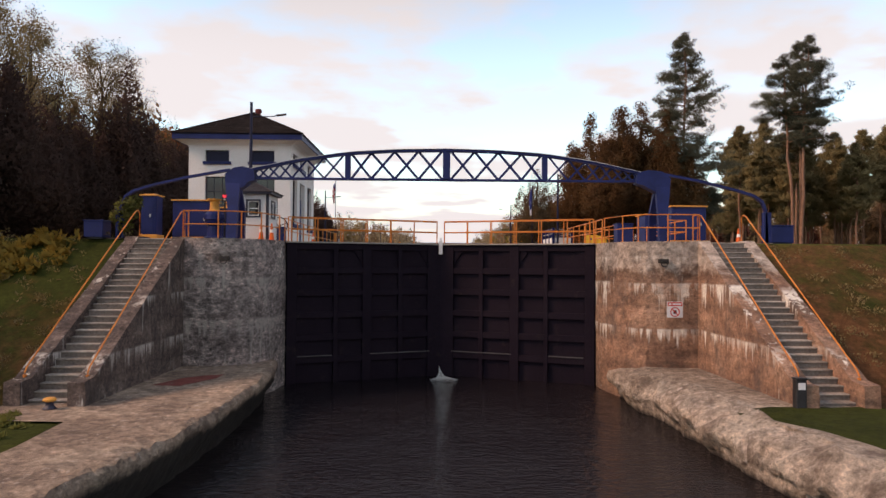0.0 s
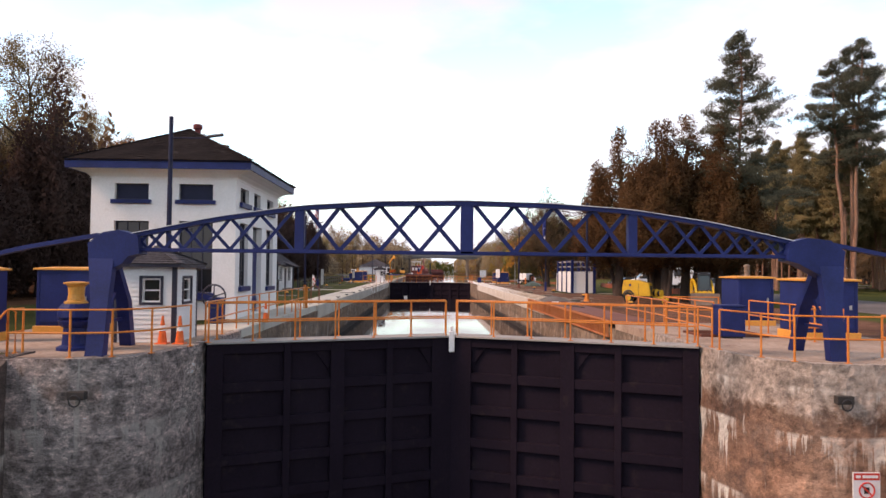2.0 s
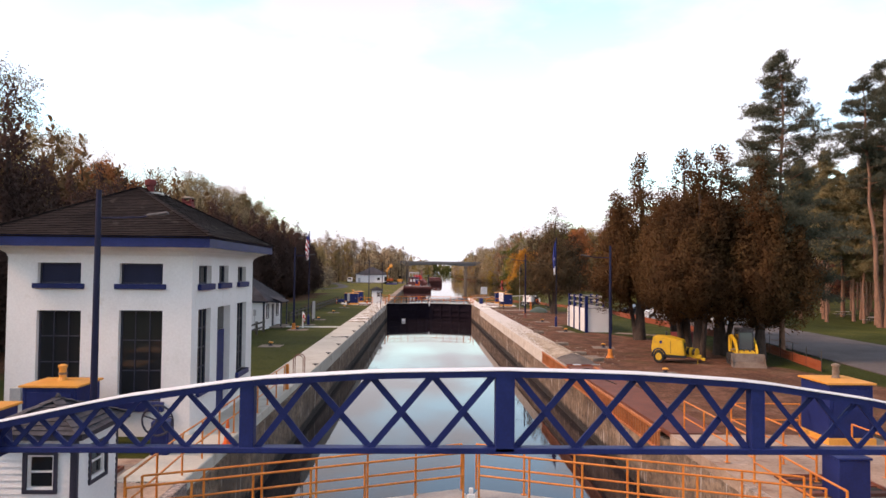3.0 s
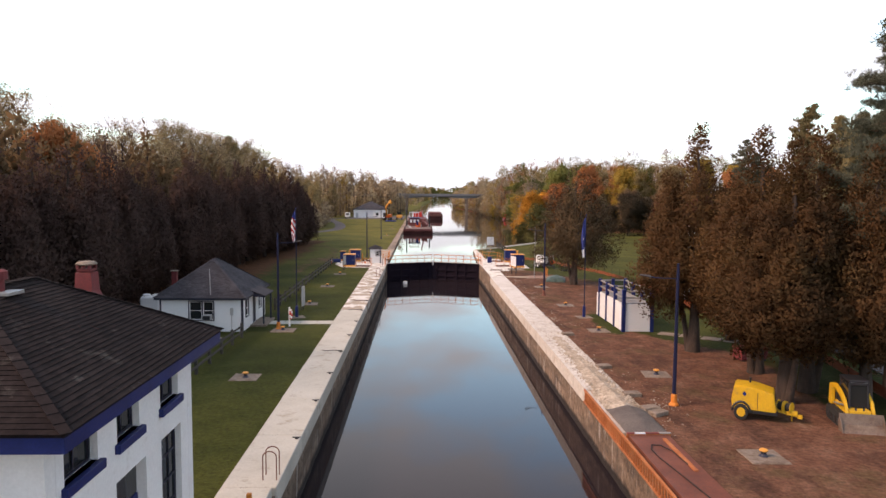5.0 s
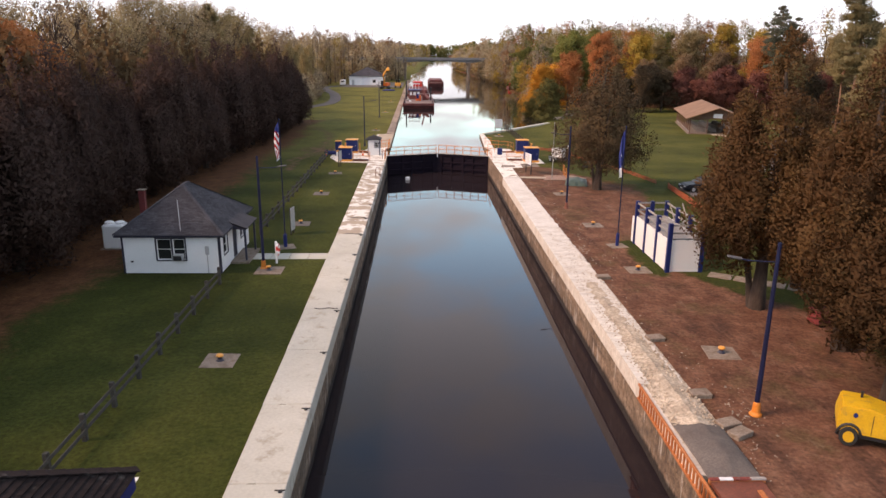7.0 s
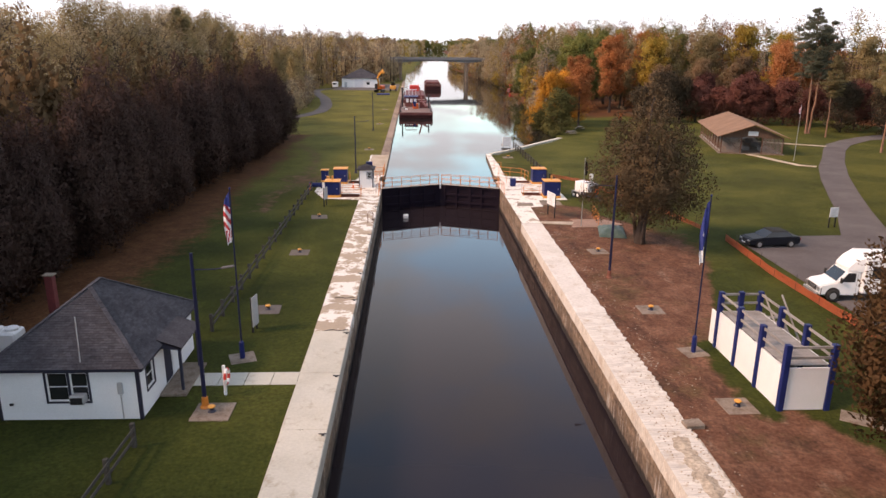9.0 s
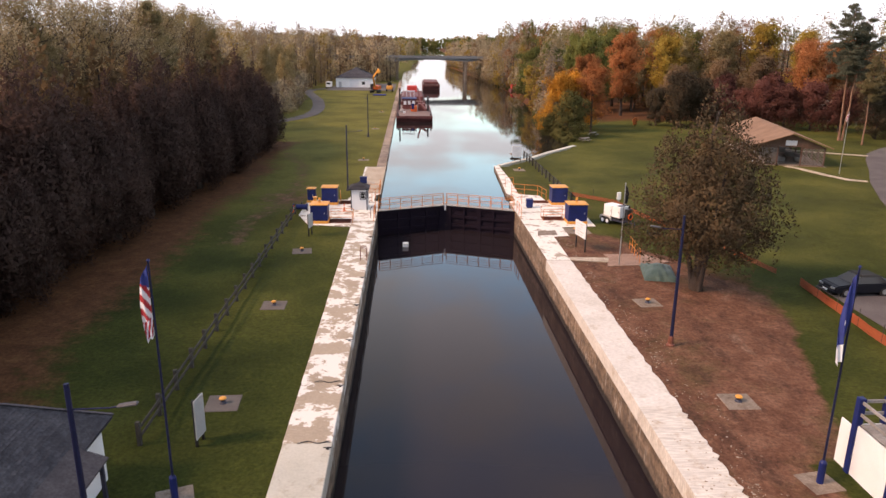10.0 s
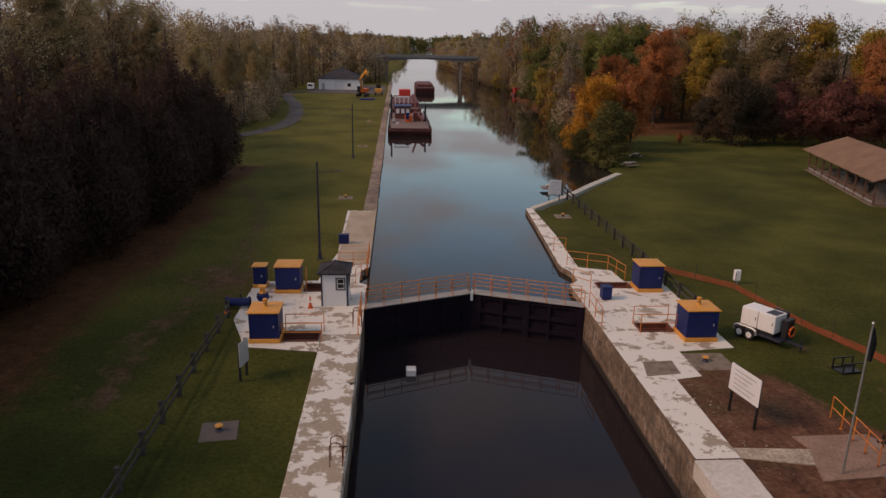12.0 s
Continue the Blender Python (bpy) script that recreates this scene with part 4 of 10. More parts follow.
BACK_R = [(-40, 11.6), (-24, 10.8), (-16, 9.8), (-13.4, 9.1), (-12.2, 8.45), (-11.4, 8.05), (-10.75, 8.15), (-10.65, 12.3), (-1, 12.3)]


def ledge(name, s, edge, back, shape, rough, label, material):
    """A worn concrete ledge: a broken lip over the water, then a nearly level top. shape gives (reach, height) of the lip."""
    ys = steps((-40, -18, 0.5), (-18, -10.8, 0.13), (-10.8, -10.6, 0.05), (-10.6, -1.0, 0.13))
    tops = [0.0, 0.12, 0.24, 0.36, 0.5, 0.65, 0.8, 1.0]
    vs, fs = [], []
    for y in ys:
        e, bk = piecewise(y, edge), piecewise(y, back)
        row = [(e + d, z) for d, z in shape]
        x0 = row[-1][0]
        row += [(x0 + (bk - x0) * t, LOW + 0.06) for t in tops[1:]]
        k = len(shape)
        for i, (x, z) in enumerate(row):
            p = Vector((x * 0.9 + s * 3, y * 0.9, z * 1.3))
            amt = rough if 0 < i < k else rough * 0.12
            d = noise.noise_vector(p * 0.9) * amt + noise.noise_vector(p * 2.6) * amt * 0.55 + noise.noise_vector(p * 6.0) * amt * 0.4 + noise.noise_vector(p * 13.0) * amt * 0.28
            fade = min(1.0, max(0.0, (-1.6 - y) / 1.5))
            zz = z + d.z * fade * (0.5 if i >= k else 1.0)
            if i >= k:
                zz = max(zz, LOW + 0.045)
            vs.append((s * (x + d.x * fade * (0 if i >= k else 1)), y, zz))
    n = len(shape) + len(tops) - 1
    for j in range(len(ys) - 1):
        for i in range(n - 1):
            q = (j * n + i, j * n + i + 1, (j + 1) * n + i + 1, (j + 1) * n + i)
            fs.append(q if s < 0 else q[::-1])
    me = raw_mesh(name, vs, fs, material)
    tagged(new(name, me), label, "wall", kind="structure")


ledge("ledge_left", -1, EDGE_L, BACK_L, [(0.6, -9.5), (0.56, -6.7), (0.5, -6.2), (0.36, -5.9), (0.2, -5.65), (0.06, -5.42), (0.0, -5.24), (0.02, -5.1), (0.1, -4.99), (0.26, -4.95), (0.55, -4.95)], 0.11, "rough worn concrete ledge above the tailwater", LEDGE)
ledge("ledge_right", 1, EDGE_R, BACK_R, [(0.35, -9.5), (0.35, -6.6), (0.3, -6.15), (0.22, -5.95), (0.05, -5.8), (-0.02, -5.6), (0.06, -5.4), (0.2, -5.24), (0.4, -5.12), (0.65, -5.02), (1.0, -4.95)], 0.2, "rough worn concrete ledge with an undercut lip above the tailwater", LEDGE_PALE)
# the strip of lawn behind the right ledge
vs, fs = [], []
ys = steps((-19, -10.58, 0.25))
for y in ys:
    x0 = piecewise(y, [(-19, 9.9), (-16, 9.6), (-13.4, 8.95), (-12.2, 8.3), (-11.4, 7.95), (-10.9, 8.05), (-10.5, 9.0)])
    for k in range(11):
        x = x0 + (12.4 - x0) * k / 10
        vs.append((x + 0.06 * noise.noise(Vector((y * 2, k, 0))), y, LOW + 0.075 + 0.03 * noise.noise(Vector((x, y, 0)) * 1.5) - (0.06 if k == 0 else 0)))
for j in range(len(ys) - 1):
    fs += [(j * 11 + i, j * 11 + i + 1, (j + 1) * 11 + i + 1, (j + 1) * 11 + i) for i in range(10)]
tagged(new("lower_lawn", raw_mesh("lower_lawn", vs, fs, TURF)), "strip of short grass behind the lower ledge", "lawn", kind="structure")
t = thing("paint_patch", pose(-8.6, -6.4, LOW + 0.072), "spilled dull red paint on the lower ledge", "paint stain")
bm = bmesh.new()
prism(bm, [(-0.87, -1.1), (0.07, -1.2), (0.78, 0.33), (0.82, 1.14), (0.2, 0.85), (-0.35, 0.31)], 0.0, 0.006)
part("stain", bm, RED_STAIN, t)

# stairs with sloping side walls
TREADS = 26
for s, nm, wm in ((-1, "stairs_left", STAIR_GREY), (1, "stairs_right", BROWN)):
    st = thing(nm, pose(0, 0, 0), "worn concrete stairs climbing from the lower ledge", "stairs", kind="structure")
    rise, run = 5.0 / TREADS, 7.35 / TREADS
    for i in range(TREADS):
        z1 = -rise * i - 0.01
        y1 = -3.0 - run * i
        bm = B((10.48, 11.78, y1 - run - 0.03, y1 + 0.05, z1 - rise * 0.15 - 0.045, z1 - rise * 0.15), bevel=0.012)
        if s < 0:
            bmesh.ops.scale(bm, vec=(-1, 1, 1), verts=bm.verts)
            bmesh.ops.reverse_faces(bm, faces=bm.faces)
        roughen(bm, 0.012, 3, seed=i)
        tr = part("step", bm, STEP, st)
        # riser below the nosing, in the colour with painted shade
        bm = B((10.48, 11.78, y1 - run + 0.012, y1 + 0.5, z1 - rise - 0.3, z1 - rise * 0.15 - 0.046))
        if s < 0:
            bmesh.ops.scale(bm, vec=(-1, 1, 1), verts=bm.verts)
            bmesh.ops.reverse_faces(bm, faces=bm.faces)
        part("riser", bm, RISER_SHADE, tr)
    slope = [(-2.0, -5.6), (-2.0, 0.03), (-3.1, 0.03), (-4.0, -0.55), (-10.2, -4.25), (-10.75, -4.3), (-10.8, -5.6)]
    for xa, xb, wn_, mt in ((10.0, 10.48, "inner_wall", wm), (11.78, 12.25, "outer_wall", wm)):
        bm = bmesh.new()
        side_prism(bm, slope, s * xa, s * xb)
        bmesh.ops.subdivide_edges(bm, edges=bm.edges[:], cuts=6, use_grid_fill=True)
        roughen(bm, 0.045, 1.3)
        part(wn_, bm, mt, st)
    # handrails on the side walls
    for x in (10.24, 12.02):
        hr = thing("stair_handrail", pose(s * x, 0, 0), "orange pipe handrail on the sloping stair wall", "handrail", "stair handrails")
        part("rail", tube(bmesh.new(), [(0, -2.45, 0.05), (0, -2.45, 0.98), (0, -2.62, 1.08), (0, -2.85, 1.02), (0, -10.0, -3.95), (0, -10.12, -4.1), (0, -10.12, -4.25)], 0.024), ORANGE, hr)
        part("flange", R((0, -2.45, 0.02), (0, -2.45, 0.07), 0.055), ORANGE, hr)
        part("flange", R((0, -10.12, -4.26), (0, -10.12, -4.18), 0.055), ORANGE, hr)

def cut_pits(bm, rects, z, depth=0.9):
    """Opens rectangular pits in the level top of a block."""
    for x0, x1, y0, y1 in rects:
        for co, no in (((x0, 0, 0), (1, 0, 0)), ((x1, 0, 0), (1, 0, 0)), ((0, y0, 0), (0, 1, 0)), ((0, y1, 0), (0, 1, 0))):
            near = [f for f in bm.faces if abs(f.calc_center_median().z - z) < 0.05 and abs(f.normal.z) > 0.9]
            geom = list({e for f in near for e in f.edges} | {v for f in near for v in f.verts}) + near
            bmesh.ops.bisect_plane(bm, geom=geom, plane_co=co, plane_no=no)
        gone = [f for f in bm.faces if abs(f.normal.z) > 0.9 and abs(f.calc_center_median().z - z) < 0.05 and x0 < f.calc_center_median().x < x1 and y0 < f.calc_center_median().y < y1]
        bmesh.ops.delete(bm, geom=gone, context='FACES')
        hi = [bm.verts.new(p) for p in ((x0, y0, z), (x1, y0, z), (x1, y1, z), (x0, y1, z))]
        lo = [bm.verts.new((v.co.x, v.co.y, z - depth)) for v in hi]
        for k in range(4):
            bm.faces.new((hi[k], hi[(k + 1) % 4], lo[(k + 1) % 4], lo[k])[::-1])
        bm.faces.new(lo)
    return bm


def stain_walls(bm):
    """Upright faces take the second material, the stained concrete of the chamber."""
    bm.normal_update()
    for f in bm.faces:
        f.material_index = 1 if abs(f.normal.z) < 0.6 else 0


PITS_L = ((-11.2, -9.06, 95.3, 96.6), (-10.9, -9.5, 103.2, 104.6))
PITS_R = ((8.95, 10.95, 96.2, 97.4), (8.6, 10.9, 103.6, 104.6))
# upper lock head platforms
bm = bmesh.new()
fine_prism(bm, [(-9.02, 96.22), (-9.02, 94.0), (-12.9, 94.7), (-14.3, 98.5), (-14.3, 105.2), (-10.2, 105.4), (-9.4, 112), (-9.6, 126), (-6.85, 126), (-6.85, 108.3), (-7.4, 107.5), (-7.4, 105), (-6.85, 104.4), (-6.85, 96.22)], -9.5, 0.015, 1.2)
cut_pits(bm, PITS_L, 0.015)
stain_walls(bm)
hp = solo("head_platform_left", bm, DECK, "pale concrete platform of the upper lock head", "pavement", kind="structure")
hp.data.materials.append(CHAMBER)
bm = bmesh.new()
fine_prism(bm, [(6.92, 83.65), (8.75, 83.65), (8.8, 90.4), (10.2, 90.7), (10.2, 93.6), (13.4, 94.0), (13.4, 104.6), (10.8, 105.0), (10.6, 107.4), (8.4, 108.2), (8.7, 117), (8.55, 127.2), (7.9, 127.2), (7.45, 116), (7.1, 108.5), (7.6, 107.2), (7.6, 105.2), (6.85, 104.4)], -9.5, 0.02, 1.0)
cut_pits(bm, PITS_R, 0.02)
stain_walls(bm)
hp = solo("head_platform_right", bm, DECK, "patched white concrete platform of the upper lock head", "pavement", kind="structure")
hp.data.materials.append(CHAMBER)
bm = bmesh.new()
fine_prism(bm, [(-8.05, 126), (-6.85, 126), (-6.9, 240), (-7.0, 362), (-8.2, 362), (-8.1, 240)], -5, 0.05, 2.2)
roughen(bm, 0.12, 0.5)
solo("canal_wall_left", bm, LEDGE, "long worn stone edge of the upper canal", "wall", kind="structure")

# ---- railings ----
def railing(pts, label="orange pipe railing on the lock deck", height=1.07, gap=1.25, mids=(0.55,), group="pipe railings", r=0.024, material=None):
    """A pipe railing along points (x, y, z)."""
    material = material or ORANGE
    o = Vector(pts[0])
    t = thing("railing", Matrix.Translation(o), label, "railing", group)
    pv = [Vector(p) - o for p in pts]
    for h in (height, *mids):
        part("rail", tube(bmesh.new(), [p + Vector((0, 0, h)) for p in pv], r, 6), material, t)
    pm = mesh_of("post", R((0, 0, 0), (0, 0, height), r * 1.1, 6), material)
    fm = mesh_of("foot_plate", B((-0.06, 0.06, -0.06, 0.06, 0, 0.015)), material)
    for a, b in zip(pv, pv[1:]):
        k = max(1, round((b - a).length / gap))
        for i in range(k):
            piece("post", pm, t, Matrix.Translation(a.lerp(b, i / k)))
            piece("foot_plate", fm, t, Matrix.Translation(a.lerp(b, i / k)))
    piece("post", pm, t, Matrix.Translation(pv[-1]))
    return t


# ---- mitre gates ----
def gate_leaf(hinge, tip, z_bot, label, low):
    a, b = Vector((*hinge, 0)), Vector((*tip, 0))
    d = b - a
    L = d.length
    t = thing("gate_leaf", Matrix.Translation(a) @ Matrix.Rotation(math.atan2(d.y, d.x), 4, 'Z'), label, "lock gate", "lower gates" if low else "upper gates")
    s = -1 if hinge[0] < 0 else 1          # local y of the downstream face
    f = lambda y0, y1: (min(-s * y0 * -1, -s * y1 * -1), max(-s * y0 * -1, -s * y1 * -1))
    def bx(u0, u1, y0, y1, z0, z1, bevel=0.0):
        p, q = sorted((s * y0, s * y1))
        return B((u0, u1, p, q, z0, z1), bevel=bevel)
    # y grows upstream from the lower gates
    part("skin_plate", bx(0, L, -0.35, 0.02, z_bot, -0.06), STEEL_BLACK, t)
    levels = [-0.14, -1.22, -2.22, -3.22, -4.22, -5.22] if low else [-0.14, -1.1, -2.0, -3.0]
    for z in levels:
        part("girder", bx(0.02, L - 0.02, 0.0, 0.17, z - 0.2, z + 0.08, 0.012), STEEL_BLACK, t)
    for u, w in ((0.22, 0.44), (L * 0.30, 0.2), (L * 0.5, 0.42), (L * 0.72, 0.2), (L - 0.34, 0.68)):
        part("stile", bx(u - w / 2, u + w / 2, 0.0, 0.19, z_bot, -0.08, 0.012), STEEL_BLACK, t)
    for u0, dx in ((0.45, 0.45), (L * 0.5 - 0.22, -0.45), (L * 0.5 + 0.22, 0.45), (L - 0.69, -0.45)):
        bm = bmesh.new()
        front_prism(bm, [(u0, -0.3), (u0 + dx, -0.3), (u0, -0.95)], min(s * 0.02, s * 0.09), max(s * 0.02, s * 0.09))
        part("gusset", bm, STEEL_BLACK, t)
    part("walkway", bx(0, L, -0.55, 0.3, -0.05, 0.012, 0.008), GATE_TOP, t, "pale plank walkway on the gate")
    if low:
        part("fender", bx(0.5, L * 0.28, 0.18, 0.22, -5.12, -5.08), PIPE_DULL, t, "pale rubbing strip")
        part("fender", bx(L * 0.52, L - 0.6, 0.18, 0.22, -5.12, -5.08), PIPE_DULL, t, "pale rubbing strip")
    return t


for s in (-1, 1):
    gate_leaf((s * 6.88, 0.75), (s * 0.04, 3.45), -8.5, "black riveted steel leaf of the lower mitre gate", True)
    gate_leaf((s * 6.88, 100.45), (s * 0.04, 103.1), -6.0, "black steel leaf of the upper mitre gate", False)
    for y0, y1 in ((0.75, 3.45), (100.45, 103.1)):
        for off in (-0.28, 0.5):
            k = 6.2 if off > 0 else 6.5
            railing([(s * 6.75, y0 + 0.05 + off, 0.012), (s * 0.18, y1 + off, 0.012)], "orange pipe railing along the gate walkway", gap=1.15)
for y in (3.17, 102.8):
    t = thing("mitre_marker", pose(0.0, y - 0.02, 0.0), "white painted marker post where the gate leaves meet", "marker", "mitre markers")
    part("plate", B((-0.09, 0.09, -0.06, 0.0, -0.5, 0.16), bevel=0.02), PLAIN_WHITE, t)
    part("cap", B((-0.05, 0.05, -0.05, 0.0, 0.16, 0.3), bevel=0.02), PLAIN_WHITE, t)

# leak at the foot of the lower gates
bm = bmesh.new()
rs = random.Random(4)
for i in range(900):
    k = rs.random()
    a = rs.uniform(0, 6.283)
    if i < 330:     # the jet
        x, y, z, r = (0.05 + 0.2 * k) * k * math.cos(a) - 0.1 + 0.12 * k, 0.12 * k * math.sin(a), 0.55 * (1 - k) ** 1.3, 0.008 + 0.016 * k
    else:           # foam spread on the water
        q = k ** 0.8
        x, y, z, r = 0.66 * q * math.cos(a) + 0.12, 0.5 * q * math.sin(a) - 0.35 * q - 0.1, 0.12 * (1 - q) ** 1.5 * rs.random(), rs.uniform(0.006, 0.022) * (1.4 - q)
    bmesh.ops.create_icosphere(bm, subdivisions=1, radius=r, matrix=pose(x, y, z) @ Matrix.Diagonal((1.5, 1, 0.7, 1)))
solo("leak_splash", bm, FOAM, "white splash of water leaking between the lower gates", "splash", kind="stuff", m=pose(0.05, 2.55, -6.3))

# ---- curved truss over the lower gates ----
TY, TX = -2.0, 0.14


def chord(u):
    return piecewise(abs(u), [(0, 3.66), (2, 3.62), (3.95, 3.5), (6, 3.2), (7.95, 2.78)])


truss = thing("gate_truss", pose(TX, TY, 0), "navy steel arched lattice truss spanning above the lower gates", "truss")
us = steps((-7.95, 7.95, 0.53))
part("top_chord", front_prism(bmesh.new(), [(u, chord(u) + 0.05) for u in us] + [(u, chord(u) - 0.05) for u in us[::-1]], -0.13, 0.13), BLUE, truss)
# added white strip paints the sky's sheen on the navy chord
part("top_sheen_plate", front_prism(bmesh.new(), [(u, chord(u) + 0.066) for u in us] + [(u, chord(u) + 0.052) for u in us[::-1]], -0.17, 0.17), BOARD_WHITE, truss, "pale top plate, sky sheen put into its colour")
part("bottom_chord", B((-7.95, 7.95, -0.11, 0.11, 2.415, 2.505), bevel=0.01), BLUE, truss)
nodes_u = [0.17, 1.14, 2.1, 3.05, 3.85, 4.15, 4.95, 5.65, 6.25, 6.75, 7.2, 7.58, 7.9]
for s in (-1, 1):
    for u, v in zip(nodes_u, nodes_u[1:]):
        if abs(u - 3.85) < 0.01:
            continue
        part("lattice_bar", bar(bmesh.new(), (s * u, 0.03, 2.48), (s * v, 0.03, chord(v) - 0.02), 0.035, 0.10 if u < 4 else 0.075), BLUE, truss)
        part("lattice_bar", bar(bmesh.new(), (s * u, -0.03, chord(u) - 0.02), (s * v, -0.03, 2.48), 0.035, 0.10 if u < 4 else 0.075), BLUE, truss)
    part("post", B((s * 4.0 - 0.11, s * 4.0 + 0.11, -0.1, 0.1, 2.44, 3.5), bevel=0.01), BLUE, truss)
    inset = 0.2 if s < 0 else 0.0   # the left foot stands nearer the gate
    leg = [(7.75, 2.80), (8.2, 2.92), (8.75 - inset, 2.86), (9.1 - inset, 2.6), (9.06 - inset, 2.2), (8.62 - inset, 1.95), (8.3 - inset, 2.12), (7.95, 2.3), (7.7, 2.36)]
    part("knee", front_prism(bmesh.new(), [(s * x, z) for x, z in leg], -0.24, 0.24), BLUE, truss)
    def shin(y_top, y_foot, w0, w1, x_foot):
        bm = bmesh.new()
        lo = [bm.verts.new((s * (x_foot - inset + dx), y_foot + dy, 0.0)) for dx, dy in ((-w1, -0.13), (w1, -0.13), (w1, 0.13), (-w1, 0.13))]
        mi = [bm.verts.new((s * (8.72 - inset + dx), (y_top + y_foot) / 2 + dy, 1.2)) for dx, dy in ((-w1, -0.11), (w1, -0.11), (w1, 0.11), (-w1, 0.11))]
        hi = [bm.verts.new((s * (8.78 - inset + dx), y_top + dy, 2.3)) for dx, dy in ((-w0, -0.11), (w0, -0.11), (w0, 0.11), (-w0, 0.11))]
        f = [bm.faces.new(lo), bm.faces.new(hi)]
        for p, q in ((lo, mi), (mi, hi)):
            f += [bm.faces.new((p[i], p[(i + 1) % 4], q[(i + 1) % 4], q[i])) for i in range(4)]
        bmesh.ops.recalc_face_normals(bm, faces=f)
        return bm
    part("leg", shin(-0.12, -0.5, 0.3, 0.2, 8.72), BLUE, truss)
    part("leg", shin(0.12, 1.75, 0.22, 0.15, 8.95), BLUE, truss)
    part("leg_brace", bar(bmesh.new(), (s * (8.75 - inset), -0.3, 0.75), (s * (8.85 - inset), 1.1, 0.75), 0.06, 0.06), BLUE, truss)
    part("leg_brace", bar(bmesh.new(), (s * (8.73 - inset), -0.35, 0.45), (s * (8.8 - inset), 0.6, 1.4), 0.05, 0.05), BLUE, truss)
    arm = [(8.75, 2.8), (10.4, 2.50), (11.9, 2.14), (12.6, 1.92), (12.95, 1.68), (13.1, 1.3), (13.12, 0.0)]
    part("back_arm", front_prism(bmesh.new(), [(s * x, z + 0.045) for x, z in arm[:-1]] + [(s * 13.16, 0.0), (s * 13.02, 0.0)] + [(s * (x - 0.05), z - 0.045) for x, z in arm[:-1][::-1]], -0.1, 0.1), BLUE, truss)
    part("arm_plate", B((s * 13.12 - 0.16, s * 13.12 + 0.16, -0.1, 0.1, 0.0, 1.25), bevel=0.02), BLUE, truss)
part("centre_post", B((-0.15, 0.15, -0.11, 0.11, 2.44, 3.66), bevel=0.01), BLUE, truss)

# ---- buildings ----
def wall_panel(axis, at, a0, a1, z0, z1, holes, thick, side):
    """A wall with openings, in one mesh of blocks. axis 'x': runs along x at y = at, thickness towards +side."""
    cuts = sorted({a0, a1, *[h[0] for h in holes], *[h[1] for h in holes]})
    lev = sorted({z0, z1, *[h[2] for h in holes], *[h[3] for h in holes]})
    bm = bmesh.new()
    for p, q in zip(cuts, cuts[1:]):
        run = None
        for r, s in zip(lev, lev[1:]):
            mid = ((p + q) / 2, (r + s) / 2)
            solid = not any(h[0] < mid[0] < h[1] and h[2] < mid[1] < h[3] for h in holes)
            if solid:
                run = (run[0], s) if run else (r, s)
            if (not solid or s == lev[-1]) and run:
                b0, b1 = sorted((at, at + side * thick))
                box(bm, *((p, q, b0, b1) if axis == 'x' else (b0, b1, p, q)), *run)
                run = None
    bmesh.ops.remove_doubles(bm, verts=bm.verts, dist=0.0005)
    return bm


def window_in(parent, axis, at, side, h, bars=(1, 1), frame_m=None, sill_m=None, sill_drop=0.09, sill_out=0.12, fw=0.05, depth=0.16, pane_m=None):
    """A recessed window in the opening h: frame, glazing bars, pane, sill."""
    frame_m = frame_m or BLACK_TRIM
    w = new("window")
    w.parent = parent
    a0, a1, z0, z1 = h
    y0 = at + side * depth
    def bx(p, q, b0, b1, r, s, bev=0.0):
        b0, b1 = sorted((b0, b1))
        return B(((p, q, b0, b1) if axis == 'x' else (b0, b1, p, q)) + (r, s), bevel=bev)
    part("pane", bx(a0, a1, y0 + side * 0.045, y0 + side * 0.055, z0, z1), pane_m or GLASS, w)
    for p, q, r, s in ((a0, a0 + fw, z0, z1), (a1 - fw, a1, z0, z1), (a0 + fw, a1 - fw, z0, z0 + fw), (a0 + fw, a1 - fw, z1 - fw, z1)):
        part("frame", bx(p, q, y0, y0 + side * 0.06, r, s), frame_m, w)
    nb, nz = bars
    for i in range(1, nb):
        u = a0 + (a1 - a0) * i / nb
        part("glazing_bar", bx(u - 0.015, u + 0.015, y0 + side * 0.01, y0 + side * 0.04, z0 + fw, z1 - fw), frame_m, w)
    for i in range(1, nz):
        u = z0 + (z1 - z0) * i / nz
        part("glazing_bar", bx(a0 + fw, a1 - fw, y0 + side * 0.012, y0 + side * 0.042, u - 0.018, u + 0.018), frame_m, w)
    if sill_m:
        part("sill", bx(a0 - 0.12, a1 + 0.12, at - side * sill_out, at + side * (depth - 0.005), z0 - sill_drop, z0, 0.01), sill_m, w)
    return w


